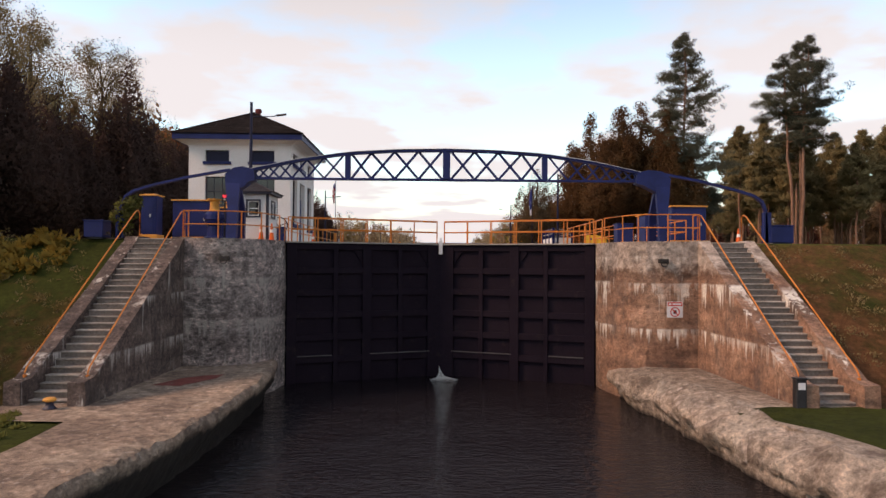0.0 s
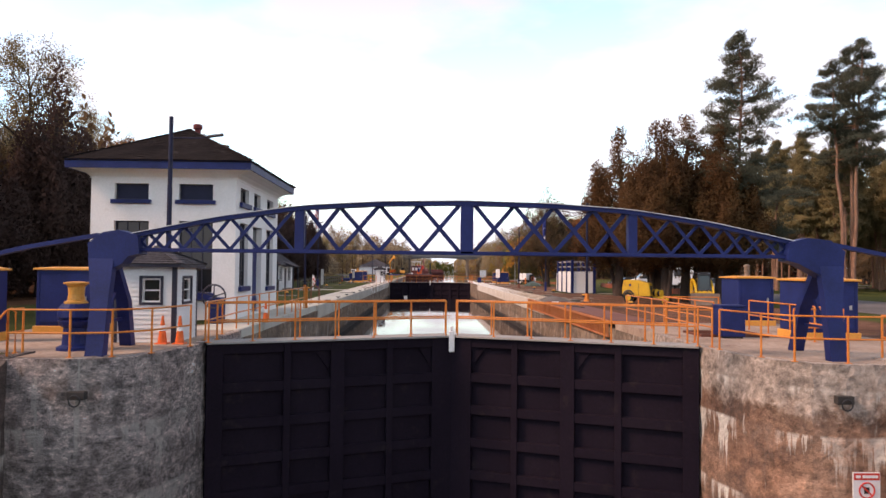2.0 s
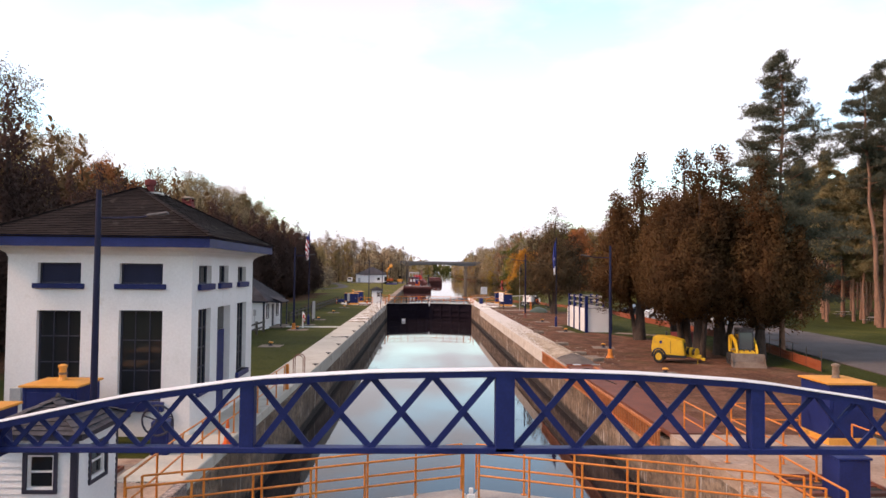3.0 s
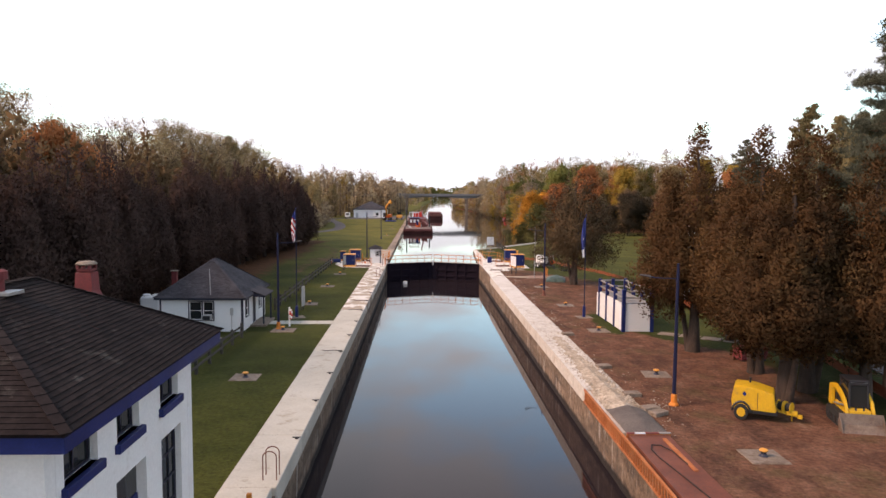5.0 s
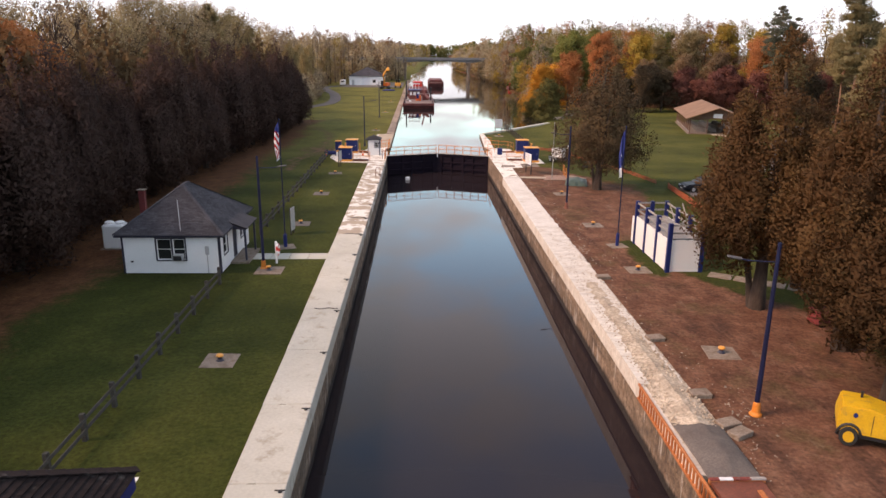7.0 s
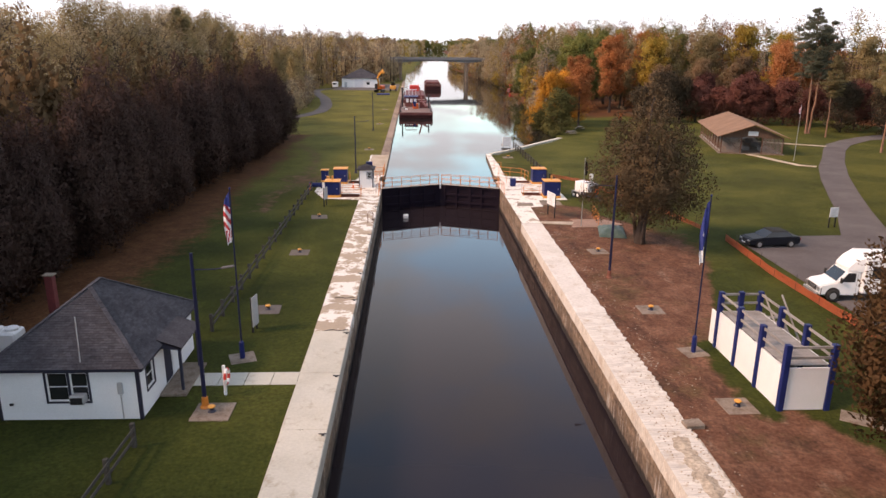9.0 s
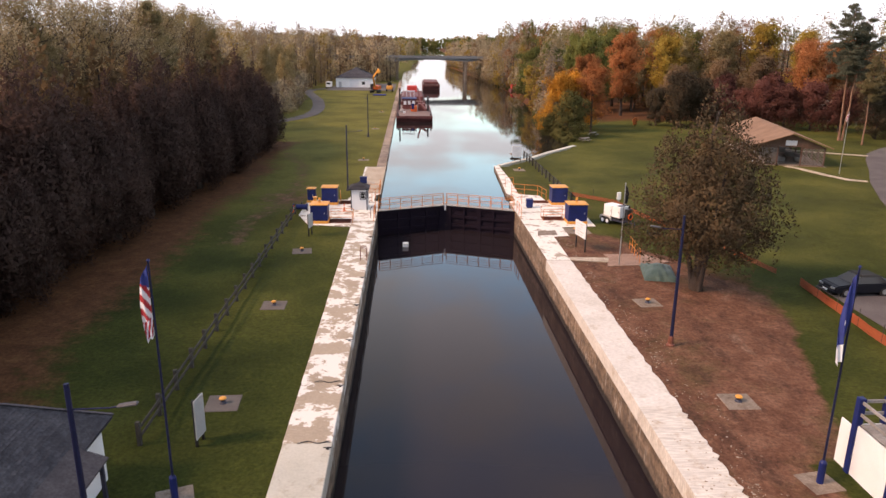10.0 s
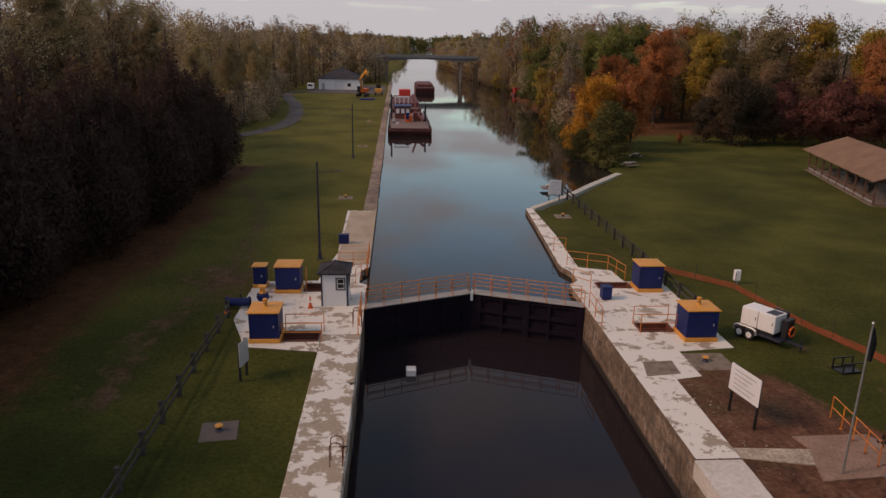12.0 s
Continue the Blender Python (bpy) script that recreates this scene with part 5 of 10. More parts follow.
def hip_roof(parent, x0, x1, y0, y1, z, ridge_a, ridge_b, zr, material, course=0.125, name="roof"):
    """A hip roof of overlapping shingle courses on four slopes, each slope one stepped mesh; ridge along y."""
    xm = (x0 + x1) / 2
    ra, rb = Vector((xm, ridge_a, zr)), Vector((xm, ridge_b, zr))
    c = [Vector((x0, y0, z)), Vector((x1, y0, z)), Vector((x1, y1, z)), Vector((x0, y1, z))]
    rf = part(name, prism(bmesh.new(), [(x0 + 0.05, y0 + 0.05), (x1 - 0.05, y0 + 0.05), (x1 - 0.05, y1 - 0.05), (x0 + 0.05, y1 - 0.05)], z - 0.06, z - 0.02), material, parent)
    slopes = ((c[0], c[1], ra, ra), (c[1], c[2], rb, ra), (c[2], c[3], rb, rb), (c[3], c[0], ra, rb))
    for a, b, tb, ta in slopes:
        k = max(2, int(((a + b) / 2 - (ta + tb) / 2).length / course))
        nrm = (b - a).cross(ta - a).normalized()
        bm = bmesh.new()
        for i in range(k):
            f0, f1 = i / k, min(1.0, (i + 1.15) / k)
            L0, R0, L1, R1 = a.lerp(ta, f0), b.lerp(tb, f0), a.lerp(ta, f1), b.lerp(tb, f1)
            w = (R0 - L0).length
            m = max(1, int(w / 0.28))
            cutsl = sorted([0.0, 1.0] + [min(0.98, max(0.02, (j + random.uniform(-0.15, 0.15)) / m)) for j in range(1, m)])
            for p, q in zip(cutsl, cutsl[1:]):
                lift = nrm * random.uniform(0.014, 0.026)
                v = [L0.lerp(R0, p) + lift, L0.lerp(R0, q) + lift, L1.lerp(R1, q), L1.lerp(R1, p)]
                if (v[2] - v[3]).length < 1e-4:
                    bm.faces.new([bm.verts.new(x) for x in v[:3]])
                else:
                    bm.faces.new([bm.verts.new(x) for x in v])
                lo = [bm.verts.new(v[0]), bm.verts.new(v[1]), bm.verts.new(v[1] - lift), bm.verts.new(v[0] - lift)]
                bm.faces.new(lo[::-1])
        tagged(part("shingles", bm, material, rf), kind="stuff")
    for p, q in ((c[0], ra), (c[1], ra), (c[2], rb), (c[3], rb), (ra, rb)):
        if (q - p).length < 0.05:
            continue
        k = max(1, int((q - p).length / 0.3))
        for i in range(k):
            u, v = p.lerp(q, i / k), p.lerp(q, (i + 1.1) / k)
            part("ridge_cap", bar(bmesh.new(), u + Vector((0, 0, 0.03)), v + Vector((0, 0, 0.012)), 0.2, 0.02), material, rf)
    return rf


def loft_box(c, rings):
    """A square shaft round c whose half-width changes with height: (half, z)."""
    bm = bmesh.new()
    vs = [[bm.verts.new((c[0] + a * h, c[1] + b * h, z)) for a, b in ((-1, -1), (1, -1), (1, 1), (-1, 1))] for h, z in rings]
    bm.faces.new(vs[0][::-1])
    bm.faces.new(vs[-1])
    for p, q in zip(vs, vs[1:]):
        for i in range(4):
            bm.faces.new((p[i], p[(i + 1) % 4], q[(i + 1) % 4], q[i]))
    return bm


# power house
hs = thing("power_house", pose(0, 0, 0), "white rendered power house with navy fascia and dark hip roof", "building")
X0, X1, Y0, Y1 = -14.2, -8.45, 9.3, 17.1
fw_l = [(-13.27, -11.9, 1.45, 3.9), (-10.72, -9.36, 1.05, 3.92)]
fw_u = [(-13.27, -11.93, 4.75, 5.4), (-10.73, -9.38, 4.75, 5.4)]
sw_u = [(9.95, 11.3, 4.75, 5.36), (12.2, 13.4, 4.75, 5.38), (14.72, 16.0, 4.75, 5.36)]
sw_l = [(9.95, 11.3, 1.3, 3.92), (14.72, 16.15, 1.2, 3.92)]
sdoor = (12.1, 13.75, 0.1, 3.9)
for nm, bm in (("front_wall", wall_panel('x', Y0, X0, X1, -0.1, 5.62, fw_l + fw_u, 0.35, 1)),
               ("back_wall", wall_panel('x', Y1, X0, X1, -0.1, 5.62, [], 0.35, -1)),
               ("side_wall", wall_panel('y', X1, Y0 + 0.36, Y1 - 0.36, -0.1, 5.62, sw_u + sw_l + [sdoor], 0.35, -1)),
               ("side_wall", wall_panel('y', X0, Y0 + 0.36, Y1 - 0.36, -0.1, 5.62, [], 0.35, 1))):
    part(nm, bm, WHITE, hs)
# the unlit room: its shade is put into the floor and ceiling colour
part("floor", B((X0 + 0.36, X1 - 0.36, Y0 + 0.36, Y1 - 0.36, -0.08, 0.05)), SHADE_BLACK, hs)
part("inner_ceiling", B((X0 + 0.36, X1 - 0.36, Y0 + 0.36, Y1 - 0.36, 5.55, 5.6)), SHADE_BLACK, hs)
for h in fw_l:
    window_in(hs, 'x', Y0, 1, h, (3, 3), sill_m=BLUE, sill_drop=0.28, sill_out=0.15)
for h in fw_u:
    window_in(hs, 'x', Y0, 1, h, (1, 1), sill_m=BLUE, sill_drop=0.16, pane_m=BLUE_DARK)
for h in sw_u:
    window_in(hs, 'y', X1, -1, h, (2, 1), sill_m=BLUE, sill_drop=0.2)
for h in sw_l:
    window_in(hs, 'y', X1, -1, h, (3, 4), sill_m=BLUE, sill_drop=0.2)
dr = part("door", B((X1 - 0.28, X1 - 0.22, sdoor[0], sdoor[1], 0.1, 3.0), bevel=0.01), BLUE, hs, "navy panelled door")
part("door_handle", R((X1 - 0.22, 12.3, 1.2), (X1 - 0.14, 12.3, 1.2), 0.03), GALV, dr)
part("fanlight", B((X1 - 0.28, X1 - 0.25, sdoor[0], sdoor[1], 3.02, 3.9)), GLASS, hs)
for a in ((X0 - 0.03, X1 + 0.03, Y0 - 0.03, Y0 - 0.001, 5.595, 5.645), (X1 + 0.001, X1 + 0.03, Y0 - 0.001, Y1, 5.595, 5.645)):
    part("string_course", B(a), WHITE, hs)
# cove under the eaves, fascia, roof
bm = bmesh.new()
prof = [(0.0, 5.62), (0.06, 5.7), (0.2, 5.8), (0.42, 5.88), (0.68, 5.92)]
rings = [[bm.verts.new(p) for p in ((X0 - o, Y0 - o, z), (X1 + o, Y0 - o, z), (X1 + o, Y1 + o, z), (X0 - o, Y1 + o, z))] for o, z in prof]
for a, b in zip(rings, rings[1:]):
    for i in range(4):
        bm.faces.new((a[i], a[(i + 1) % 4], b[(i + 1) % 4], b[i]))
bm.faces.new(rings[-1])
part("cove_cornice", bm, WHITE, hs, smooth=False)
E0, E1, F0, F1 = X0 - 0.7, X1 + 0.75, Y0 - 0.75, Y1 + 0.35
for a in ((E0, E1, F0, F0 + 0.06, 5.9, 6.24), (E0, E1, F1 - 0.06, F1, 5.9, 6.24), (E0, E0 + 0.06, F0 + 0.06, F1 - 0.06, 5.9, 6.24), (E1 - 0.06, E1, F0 + 0.06, F1 - 0.06, 5.9, 6.24)):
    part("fascia", B(a), BLUE, hs)
hip_roof(hs, E0 - 0.06, E1 + 0.06, F0 - 0.06, F1 + 0.06, 6.24, 12.0, 14.4, 8.12, ROOF)
ch = part("vent_pipe", lathe(bmesh.new(), [(0.13, 7.7), (0.13, 8.27), (0.2, 8.28), (0.2, 8.46), (0.12, 8.5)], 14, (-11.15, 12.7, 0)), BRICK_RED, hs, "red capped vent pipe")
part("flashing", B((-11.5, -10.75, 12.4, 13.0, 7.95, 8.02)), GALV, hs)
chn = part("chimney", loft_box((-11.14, 16.75), ((0.36, 6.4), (0.30, 7.3), (0.235, 7.5), (0.215, 8.0))), BRICK_RED, hs, "red painted brick chimney")
part("chimney_cap", B((-11.33, -10.95, 16.56, 16.94, 8.02, 8.1), bevel=0.015), BRICK_RED, chn)
for dx, dy in ((-0.16, -0.16), (0.16, -0.16), (-0.16, 0.16), (0.16, 0.16)):
    part("cap_post", B((-11.14 + dx - 0.04, -11.14 + dx + 0.04, 16.75 + dy - 0.04, 16.75 + dy + 0.04, 8.1, 8.2)), BRICK_RED, chn)
part("chimney_top", lathe(bmesh.new(), [(0.27, 8.2), (0.29, 8.23), (0.22, 8.29), (0.08, 8.31)], 12, (-11.14, 16.75, 0)), PAD, chn)
cb = part("meter_box", B((-13.95, -13.6, 9.14, 9.3, 1.0, 1.5), bevel=0.02), GREY_BOX, hs)
part("conduit", R((-13.78, 9.24, -0.05), (-13.78, 9.24, 1.0), 0.03), GREY_BOX, hs)


def siding(parent, axis, at, side, a0, a1, z0, z1, material, skip=()):
    """Clapboards: each a thin sloping board in front of the wall."""
    z = z0
    while z < z1 - 0.02:
        zt = min(z1, z + 0.125)
        runs = [(a0, a1)]
        for h in skip:
            if h[2] - 0.06 < z and zt < h[3] + 0.06:
                runs = [r for p, q in runs for r in ((p, min(q, h[0] - 0.06)), (max(p, h[1] + 0.06), q)) if r[1] - r[0] > 0.02]
        for p, q in runs:
            bm = bmesh.new()
            if axis == 'x':
                v = [(p, at - side * 0.028, z), (q, at - side * 0.028, z), (q, at - side * 0.008, zt), (p, at - side * 0.008, zt), (p, at, z), (q, at, z)]
            else:
                v = [(at - side * 0.028, p, z), (at - side * 0.028, q, z), (at - side * 0.008, q, zt), (at - side * 0.008, p, zt), (at, p, z), (at, q, z)]
            vs = [bm.verts.new(x) for x in v]
            bm.faces.new(vs[:4])
            bm.faces.new((vs[0], vs[4], vs[5], vs[1]))
            part("clapboard", bm, material, parent)
        z += 0.125


def booth(m, label, door_front=False, w=1.6, d=1.75):
    """A small white operator's booth with a hip roof; its origin is the front left foot."""
    t = thing("control_booth", m, label, "booth", "control booths")
    wf = [(0.72 if not door_front else 0.95, 1.22 if not door_front else 1.4, 1.1, 1.75)]
    wsd = [(0.55, 1.2, 1.1, 1.75)]
    part("front_wall", wall_panel('x', 0, 0, w, 0, 2.05, wf, 0.08, 1), SIDING, t)
    part("back_wall", wall_panel('x', d, 0, w, 0, 2.05, [], 0.08, -1), SIDING, t)
    sw = part("side_wall", wall_panel('y', w, 0.09, d - 0.09, 0, 2.05, wsd, 0.08, -1), SIDING, t)
    part("side_wall", wall_panel('y', 0, 0.09, d - 0.09, 0, 2.05, [], 0.08, 1), SIDING, t)
    siding(t, 'x', 0, 1, 0.07, w - 0.07, 0.02, 2.02, SIDING, wf)
    siding(t, 'y', w, -1, 0.07, d - 0.07, 0.02, 2.02, SIDING, wsd)
    for hh, ax, at, sd in ((wf[0], 'x', 0, 1), (wsd[0], 'y', w, -1)):
        wd = window_in(t, ax, at, sd, hh, (1, 2), frame_m=PLAIN_WHITE, depth=0.01, fw=0.045)
        for p, q, r, s in ((hh[0] - 0.07, hh[0], hh[2] - 0.07, hh[3] + 0.07), (hh[1], hh[1] + 0.07, hh[2] - 0.07, hh[3] + 0.07), (hh[0], hh[1], hh[2] - 0.07, hh[2]), (hh[0], hh[1], hh[3], hh[3] + 0.07)):
            b0, b1 = sorted((at, at - sd * 0.05))
            part("casing", B(((p, q, b0, b1) if ax == 'x' else (b0, b1, p, q)) + (r, s)), BLACK_TRIM, wd)
    for x in (0.0, w - 0.07):
        part("corner_board", B((x - 0.01, x + 0.08, -0.035, -0.002, 0, 2.05)), BLACK_TRIM, t)
    part("corner_board", B((w + 0.002, w + 0.035, -0.03, 0.06, 0, 2.05)), BLACK_TRIM, t)
    part("corner_board", B((w + 0.002, w + 0.035, d - 0.07, d, 0, 2.05)), BLACK_TRIM, t)
    part("fascia", B((-0.2, w + 0.2, -0.2, d + 0.2, 2.05, 2.14)), BLACK_TRIM, t)
    hip_roof(t, -0.22, w + 0.22, -0.22, d + 0.22, 2.14, d / 2 - 0.05, d / 2 + 0.05, 2.62, ROOF_GREY, 0.14)
    part("finial", lathe(bmesh.new(), [(0.05, 2.6), (0.06, 2.68), (0.02, 2.74)], 8, (w / 2, d / 2, 0)), ROOF_GREY, t)
    return t


booth(pose(-9.22, 0.35, 0.0), "small white clapboard control booth with dark trim by the lower gates")
booth(pose(-9.45, 100.6, 0.015), "small white clapboard control booth with dark trim by the upper gates", True)

# ---- lock furniture ----
def cabinet(m, w, d, h, label, vent=False, group="machinery cabinets"):
    """A navy machinery housing with an amber lid and an amber plinth; origin at its front left foot."""
    t = thing("machinery_cabinet", m, label, "cabinet", group)
    part("plinth", B((-0.06, w + 0.06, -0.06, d + 0.06, 0, 0.24), bevel=0.015), YELLOW_LID, t, "amber painted plinth")
    part("body", B((0, w, 0, d, 0.24, h - 0.06), bevel=0.02), BLUE, t)
    for x in (0.06, w - 0.1):
        part("corner_angle", B((x, x + 0.04, -0.012, -0.001, 0.26, h - 0.12)), BLUE, t)
    part("door", B((0.14, w - 0.14, -0.02, -0.001, 0.34, h - 0.2), bevel=0.006), BLUE, t)
    part("handle", B((w - 0.3, w - 0.22, -0.05, -0.021, h * 0.5, h * 0.5 + 0.14), bevel=0.008), GALV, t)
    lid = bmesh.new()
    o = 0.07
    ring = [[lid.verts.new(p) for p in ((-o + k, -o + k, z), (w + o - k, -o + k, z), (w + o - k, d + o - k, z), (-o + k, d + o - k, z))] for k, z in ((0, h - 0.06), (0, h - 0.005), (0.12, h + 0.01), (0.3 * min(w, d), h + 0.04))]
    for a, b in zip(ring, ring[1:]):
        for i in range(4):
            lid.faces.new((a[i], a[(i + 1) % 4], b[(i + 1) % 4], b[i]))
    lid.faces.new(ring[-1])
    lid.faces.new(ring[0][::-1])
    part("lid", lid, YELLOW_LID, t, "amber painted lid")
    if vent:
        v = part("vent", lathe(bmesh.new(), [(0.16, h), (0.12, h + 0.08), (0.10, h + 0.12), (0.10, h + 0.4), (0.13, h + 0.41), (0.13, h + 0.46), (0.05, h + 0.5)], 10, (w / 2, d / 2, 0)), PAD if m.translation.y < 50 and m.translation.x > 0 else YELLOW_LID, t)
        part("vent_band", lathe(bmesh.new(), [(0.115, h + 0.2), (0.115, h + 0.26)], 10, (w / 2, d / 2, 0)), PAD, v)
    return t


CAB = "navy steel machinery cabinet with amber lid on the lock deck"
cabinet(pose(-12.7, 95.15, 0.02), 1.55, 1.6, 1.75, CAB, True)
cabinet(pose(-12.6, 102.9, 0.02), 1.55, 1.5, 1.8, CAB)
cabinet(pose(-14.2, 104.0, 0.0), 0.8, 0.8, 1.5, "tall narrow navy cabinet with amber lid beside the fence")
cabinet(pose(11.0, 94.8, 0.025), 1.75, 1.6, 1.85, CAB, True)
cabinet(pose(11.05, 102.8, 0.025), 1.6, 1.5, 1.85, CAB)
cabinet(pose(10.95, 2.6, 0.0), 1.65, 1.6, 1.9, CAB)
cabinet(pose(11.48, 8.4, -0.03), 1.4, 1.6, 1.95, CAB, True)
cabinet(pose(-12.65, 2.75, 0.0), 1.75, 1.5, 2.0, CAB)
cabinet(pose(-12.25, 6.8, -0.03), 1.5, 1.4, 2.0, CAB, True)
cabinet(pose(-13.05, 0.15, 0.0), 0.66, 0.7, 1.98, "tall narrow navy cabinet with amber lid at the stair head")


def small_box(m, w, d, h, label):
    t = thing("control_box", m, label, "control box", "control boxes")
    part("body", B((0, w, 0, d, 0.06, h), bevel=0.02), BLUE, t)
    part("foot", B((0.06, w - 0.06, 0.06, d - 0.06, 0, 0.06)), DARK_STEEL, t)
    part("lid", B((-0.03, w + 0.03, -0.03, d + 0.03, h, h + 0.05), bevel=0.01), BLUE, t)


small_box(pose(8.2, 101.3, 0.025), 0.62, 0.6, 0.85, "small navy control box on the white platform")
small_box(pose(8.45, 2.9, 0.0), 0.75, 0.7, 1.0, "small navy control box behind the gate railing")
small_box(pose(-9.5, 114.2, 0.02), 0.8, 0.5, 0.75, "small navy box at the back of the upper platform")
small_box(pose(13.7, -1.5, -0.03), 0.95, 0.9, 0.75, "low navy bin beside the stair head")
small_box(pose(-14.3, -2.3, -0.03), 0.75, 0.75, 0.7, "low navy bin in the grass at the bank top")


def capstan(m):
    t = thing("capstan", m, "amber warping drum on a ribbed navy pedestal", "capstan", "capstans")
    part("pedestal", lathe(bmesh.new(), [(0.42, 0), (0.42, 0.08), (0.3, 0.14), (0.27, 0.55), (0.36, 0.62), (0.40, 0.72), (0.34, 0.76), (0.42, 0.82), (0.40, 1.02), (0.3, 1.14)], 16), BLUE, t)
    part("drum", lathe(bmesh.new(), [(0.27, 1.14), (0.27, 1.18), (0.2, 1.22), (0.18, 1.36), (0.19, 1.54), (0.23, 1.6), (0.29, 1.62), (0.29, 1.66), (0.1, 1.68)], 16), YELLOW_LID, t, "amber painted drum")
    return t


capstan(pose(-9.42, -1.35, 0.0))
t = thing("signal_lamp", pose(-9.1, -1.0, 0), "red lock signal lamp on a dark steel post", "signal lamp")
part("post", R((0, 0, 0), (0, 0, 1.62), 0.035), DARK_STEEL, t)
part("housing", B((-0.12, 0.12, -0.02, 0.14, 1.6, 2.02), bevel=0.02), DARK_STEEL, t)
part("hood", R((0, -0.13, 1.95), (0, -0.02, 1.95), 0.1, 12), DARK_STEEL, t)
part("lens", R((0, -0.07, 1.84), (0, -0.02, 1.84), 0.085, 14), RED_LENS, t, "red glass lens, lit")
part("lens", R((0, -0.045, 1.68), (0, -0.02, 1.68), 0.05, 12), GREY_BOX, t, "unlit grey lens")
capstan(pose(-12.95, 100.5, 0.015) @ Matrix.Diagonal((0.9, 0.9, 0.82, 1)))

# hand-wheel machine by the power house
t = thing("valve_wheel", pose(-8.5, 6.9, -0.03), "navy valve stand with a large spoked hand wheel", "valve")
part("stand", B((-0.25, 0.25, 0.0, 0.5, 0, 1.0), bevel=0.05), BLUE, t)
wh = part("wheel", tube(bmesh.new(), [(0.42 * math.cos(a), -0.14, 1.05 + 0.42 * math.sin(a)) for a in [2 * math.pi * i / 24 for i in range(25)]], 0.03), BLACK_TRIM, t)
for i in range(5):
    a = 2 * math.pi * i / 5 + 0.3
    part("spoke", R((0, -0.14, 1.05), (0.41 * math.cos(a), -0.14, 1.05 + 0.41 * math.sin(a)), 0.022), BLACK_TRIM, wh)
part("shaft", R((0, -0.16, 1.05), (0, 0.1, 1.05), 0.05), BLACK_TRIM, t)


def cone(m):
    t = thing("traffic_cone", m, "orange traffic cone with a white band", "traffic cone", "traffic cones")
    part("base", B((-0.16, 0.16, -0.16, 0.16, 0, 0.04), bevel=0.015), CONE_ORANGE, t)
    part("body", lathe(bmesh.new(), [(0.12, 0.04), (0.03, 0.74), (0.025, 0.76)], 14), CONE_ORANGE, t)
    part("band", lathe(bmesh.new(), [(0.084, 0.36), (0.068, 0.50)], 14), PLAIN_WHITE, t)


for x, y in ((-7.4, 0.15), (-7.85, 0.12), (-6.95, 8.2), (13.7, 1.6), (-10.1, 100.3), (-14.9, 99.6)):
    cone(pose(x, y, 0.0 if abs(x) < 8 else 0.015))


def bollard(m, pad=True, pad_m=None):
    t = thing("bollard", m, "amber-topped cast iron mooring bollard on a concrete pad", "bollard", "mooring bollards")
    if pad:
        part("pad", roughen(B((-0.75, 0.75, -0.75, 0.75, -0.08, 0.03), bevel=0.02), 0.015, 2), pad_m or PAD, t)
    part("post", lathe(bmesh.new(), [(0.19, 0.03), (0.15, 0.06), (0.10, 0.12), (0.10, 0.18), (0.13, 0.22)], 14), BLACK_TRIM, t)
    part("cap", lathe(bmesh.new(), [(0.13, 0.22), (0.165, 0.25), (0.17, 0.28), (0.13, 0.32), (0.04, 0.335)], 14), YELLOW_LID, t, "amber painted cap")
    return t


for y in (23.6, 36.2, 49.2, 61.4, 74.4, 87.4):
    bollard(pose(11.7 if y < 80 else 11.1, y if y < 80 else 92.4, -0.03, 0, 0, random.uniform(-8, 8)))
for y in (23.4, 35.7, 49.3, 61.9, 74.4, 86.4):
    bollard(pose(-11.6 if y < 40 else -12.2, y, -0.03, 0, 0, random.uniform(-8, 8)), True, PAD if y < 50 else PAD_DARK)
bollard(pose(-10.75, -11.15, LOW + 0.05), False)
for x, y in ((-10.2, 132), (-10.3, 170), (10.9, 124), (-10.4, 205), (12.4, 138)):
    bollard(pose(x, y, -0.03))


def lamp_post(m, arm, label, h=7.2, foot=None, paint=None):
    """A tall round lamp post with one level arm and a flat lamp head; arm (x, y) is its reach."""
    t = thing("lamp_post", m, label, "street lamp", "lamp posts")
    part("pole", R((0, 0, 0.3), (0, 0, h), 0.10, 12, 0.07), paint or BLUE_DARK, t)
    part("base", lathe(bmesh.new(), [(0.24, 0), (0.24, 0.06), (0.16, 0.14), (0.14, 0.52), (0.11, 0.56)], 12), foot or ORANGE, t, "orange painted base" if foot is None else "")
    ax, ay = arm
    a = Vector((ax, ay, 0))
    part("arm", tube(bmesh.new(), [(0, 0, h - 0.75), a * 0.75 + Vector((0, 0, h - 0.72)), a + Vector((0, 0, h - 0.66))], 0.025), paint or BLUE_DARK, t)
    head = part("lamp_head", B((-0.28, 0.28, -0.09, 0.09, -0.05, 0.04), bevel=0.035), PIPE_DULL, t, "grey cobra lamp head")
    head.matrix_basis = Matrix.Translation(a * 1.12 + Vector((0, 0, h - 0.62))) @ Matrix.Rotation(math.atan2(ay, ax), 4, 'Z') @ Matrix.Rotation(-0.15, 4, 'Y')
    return t


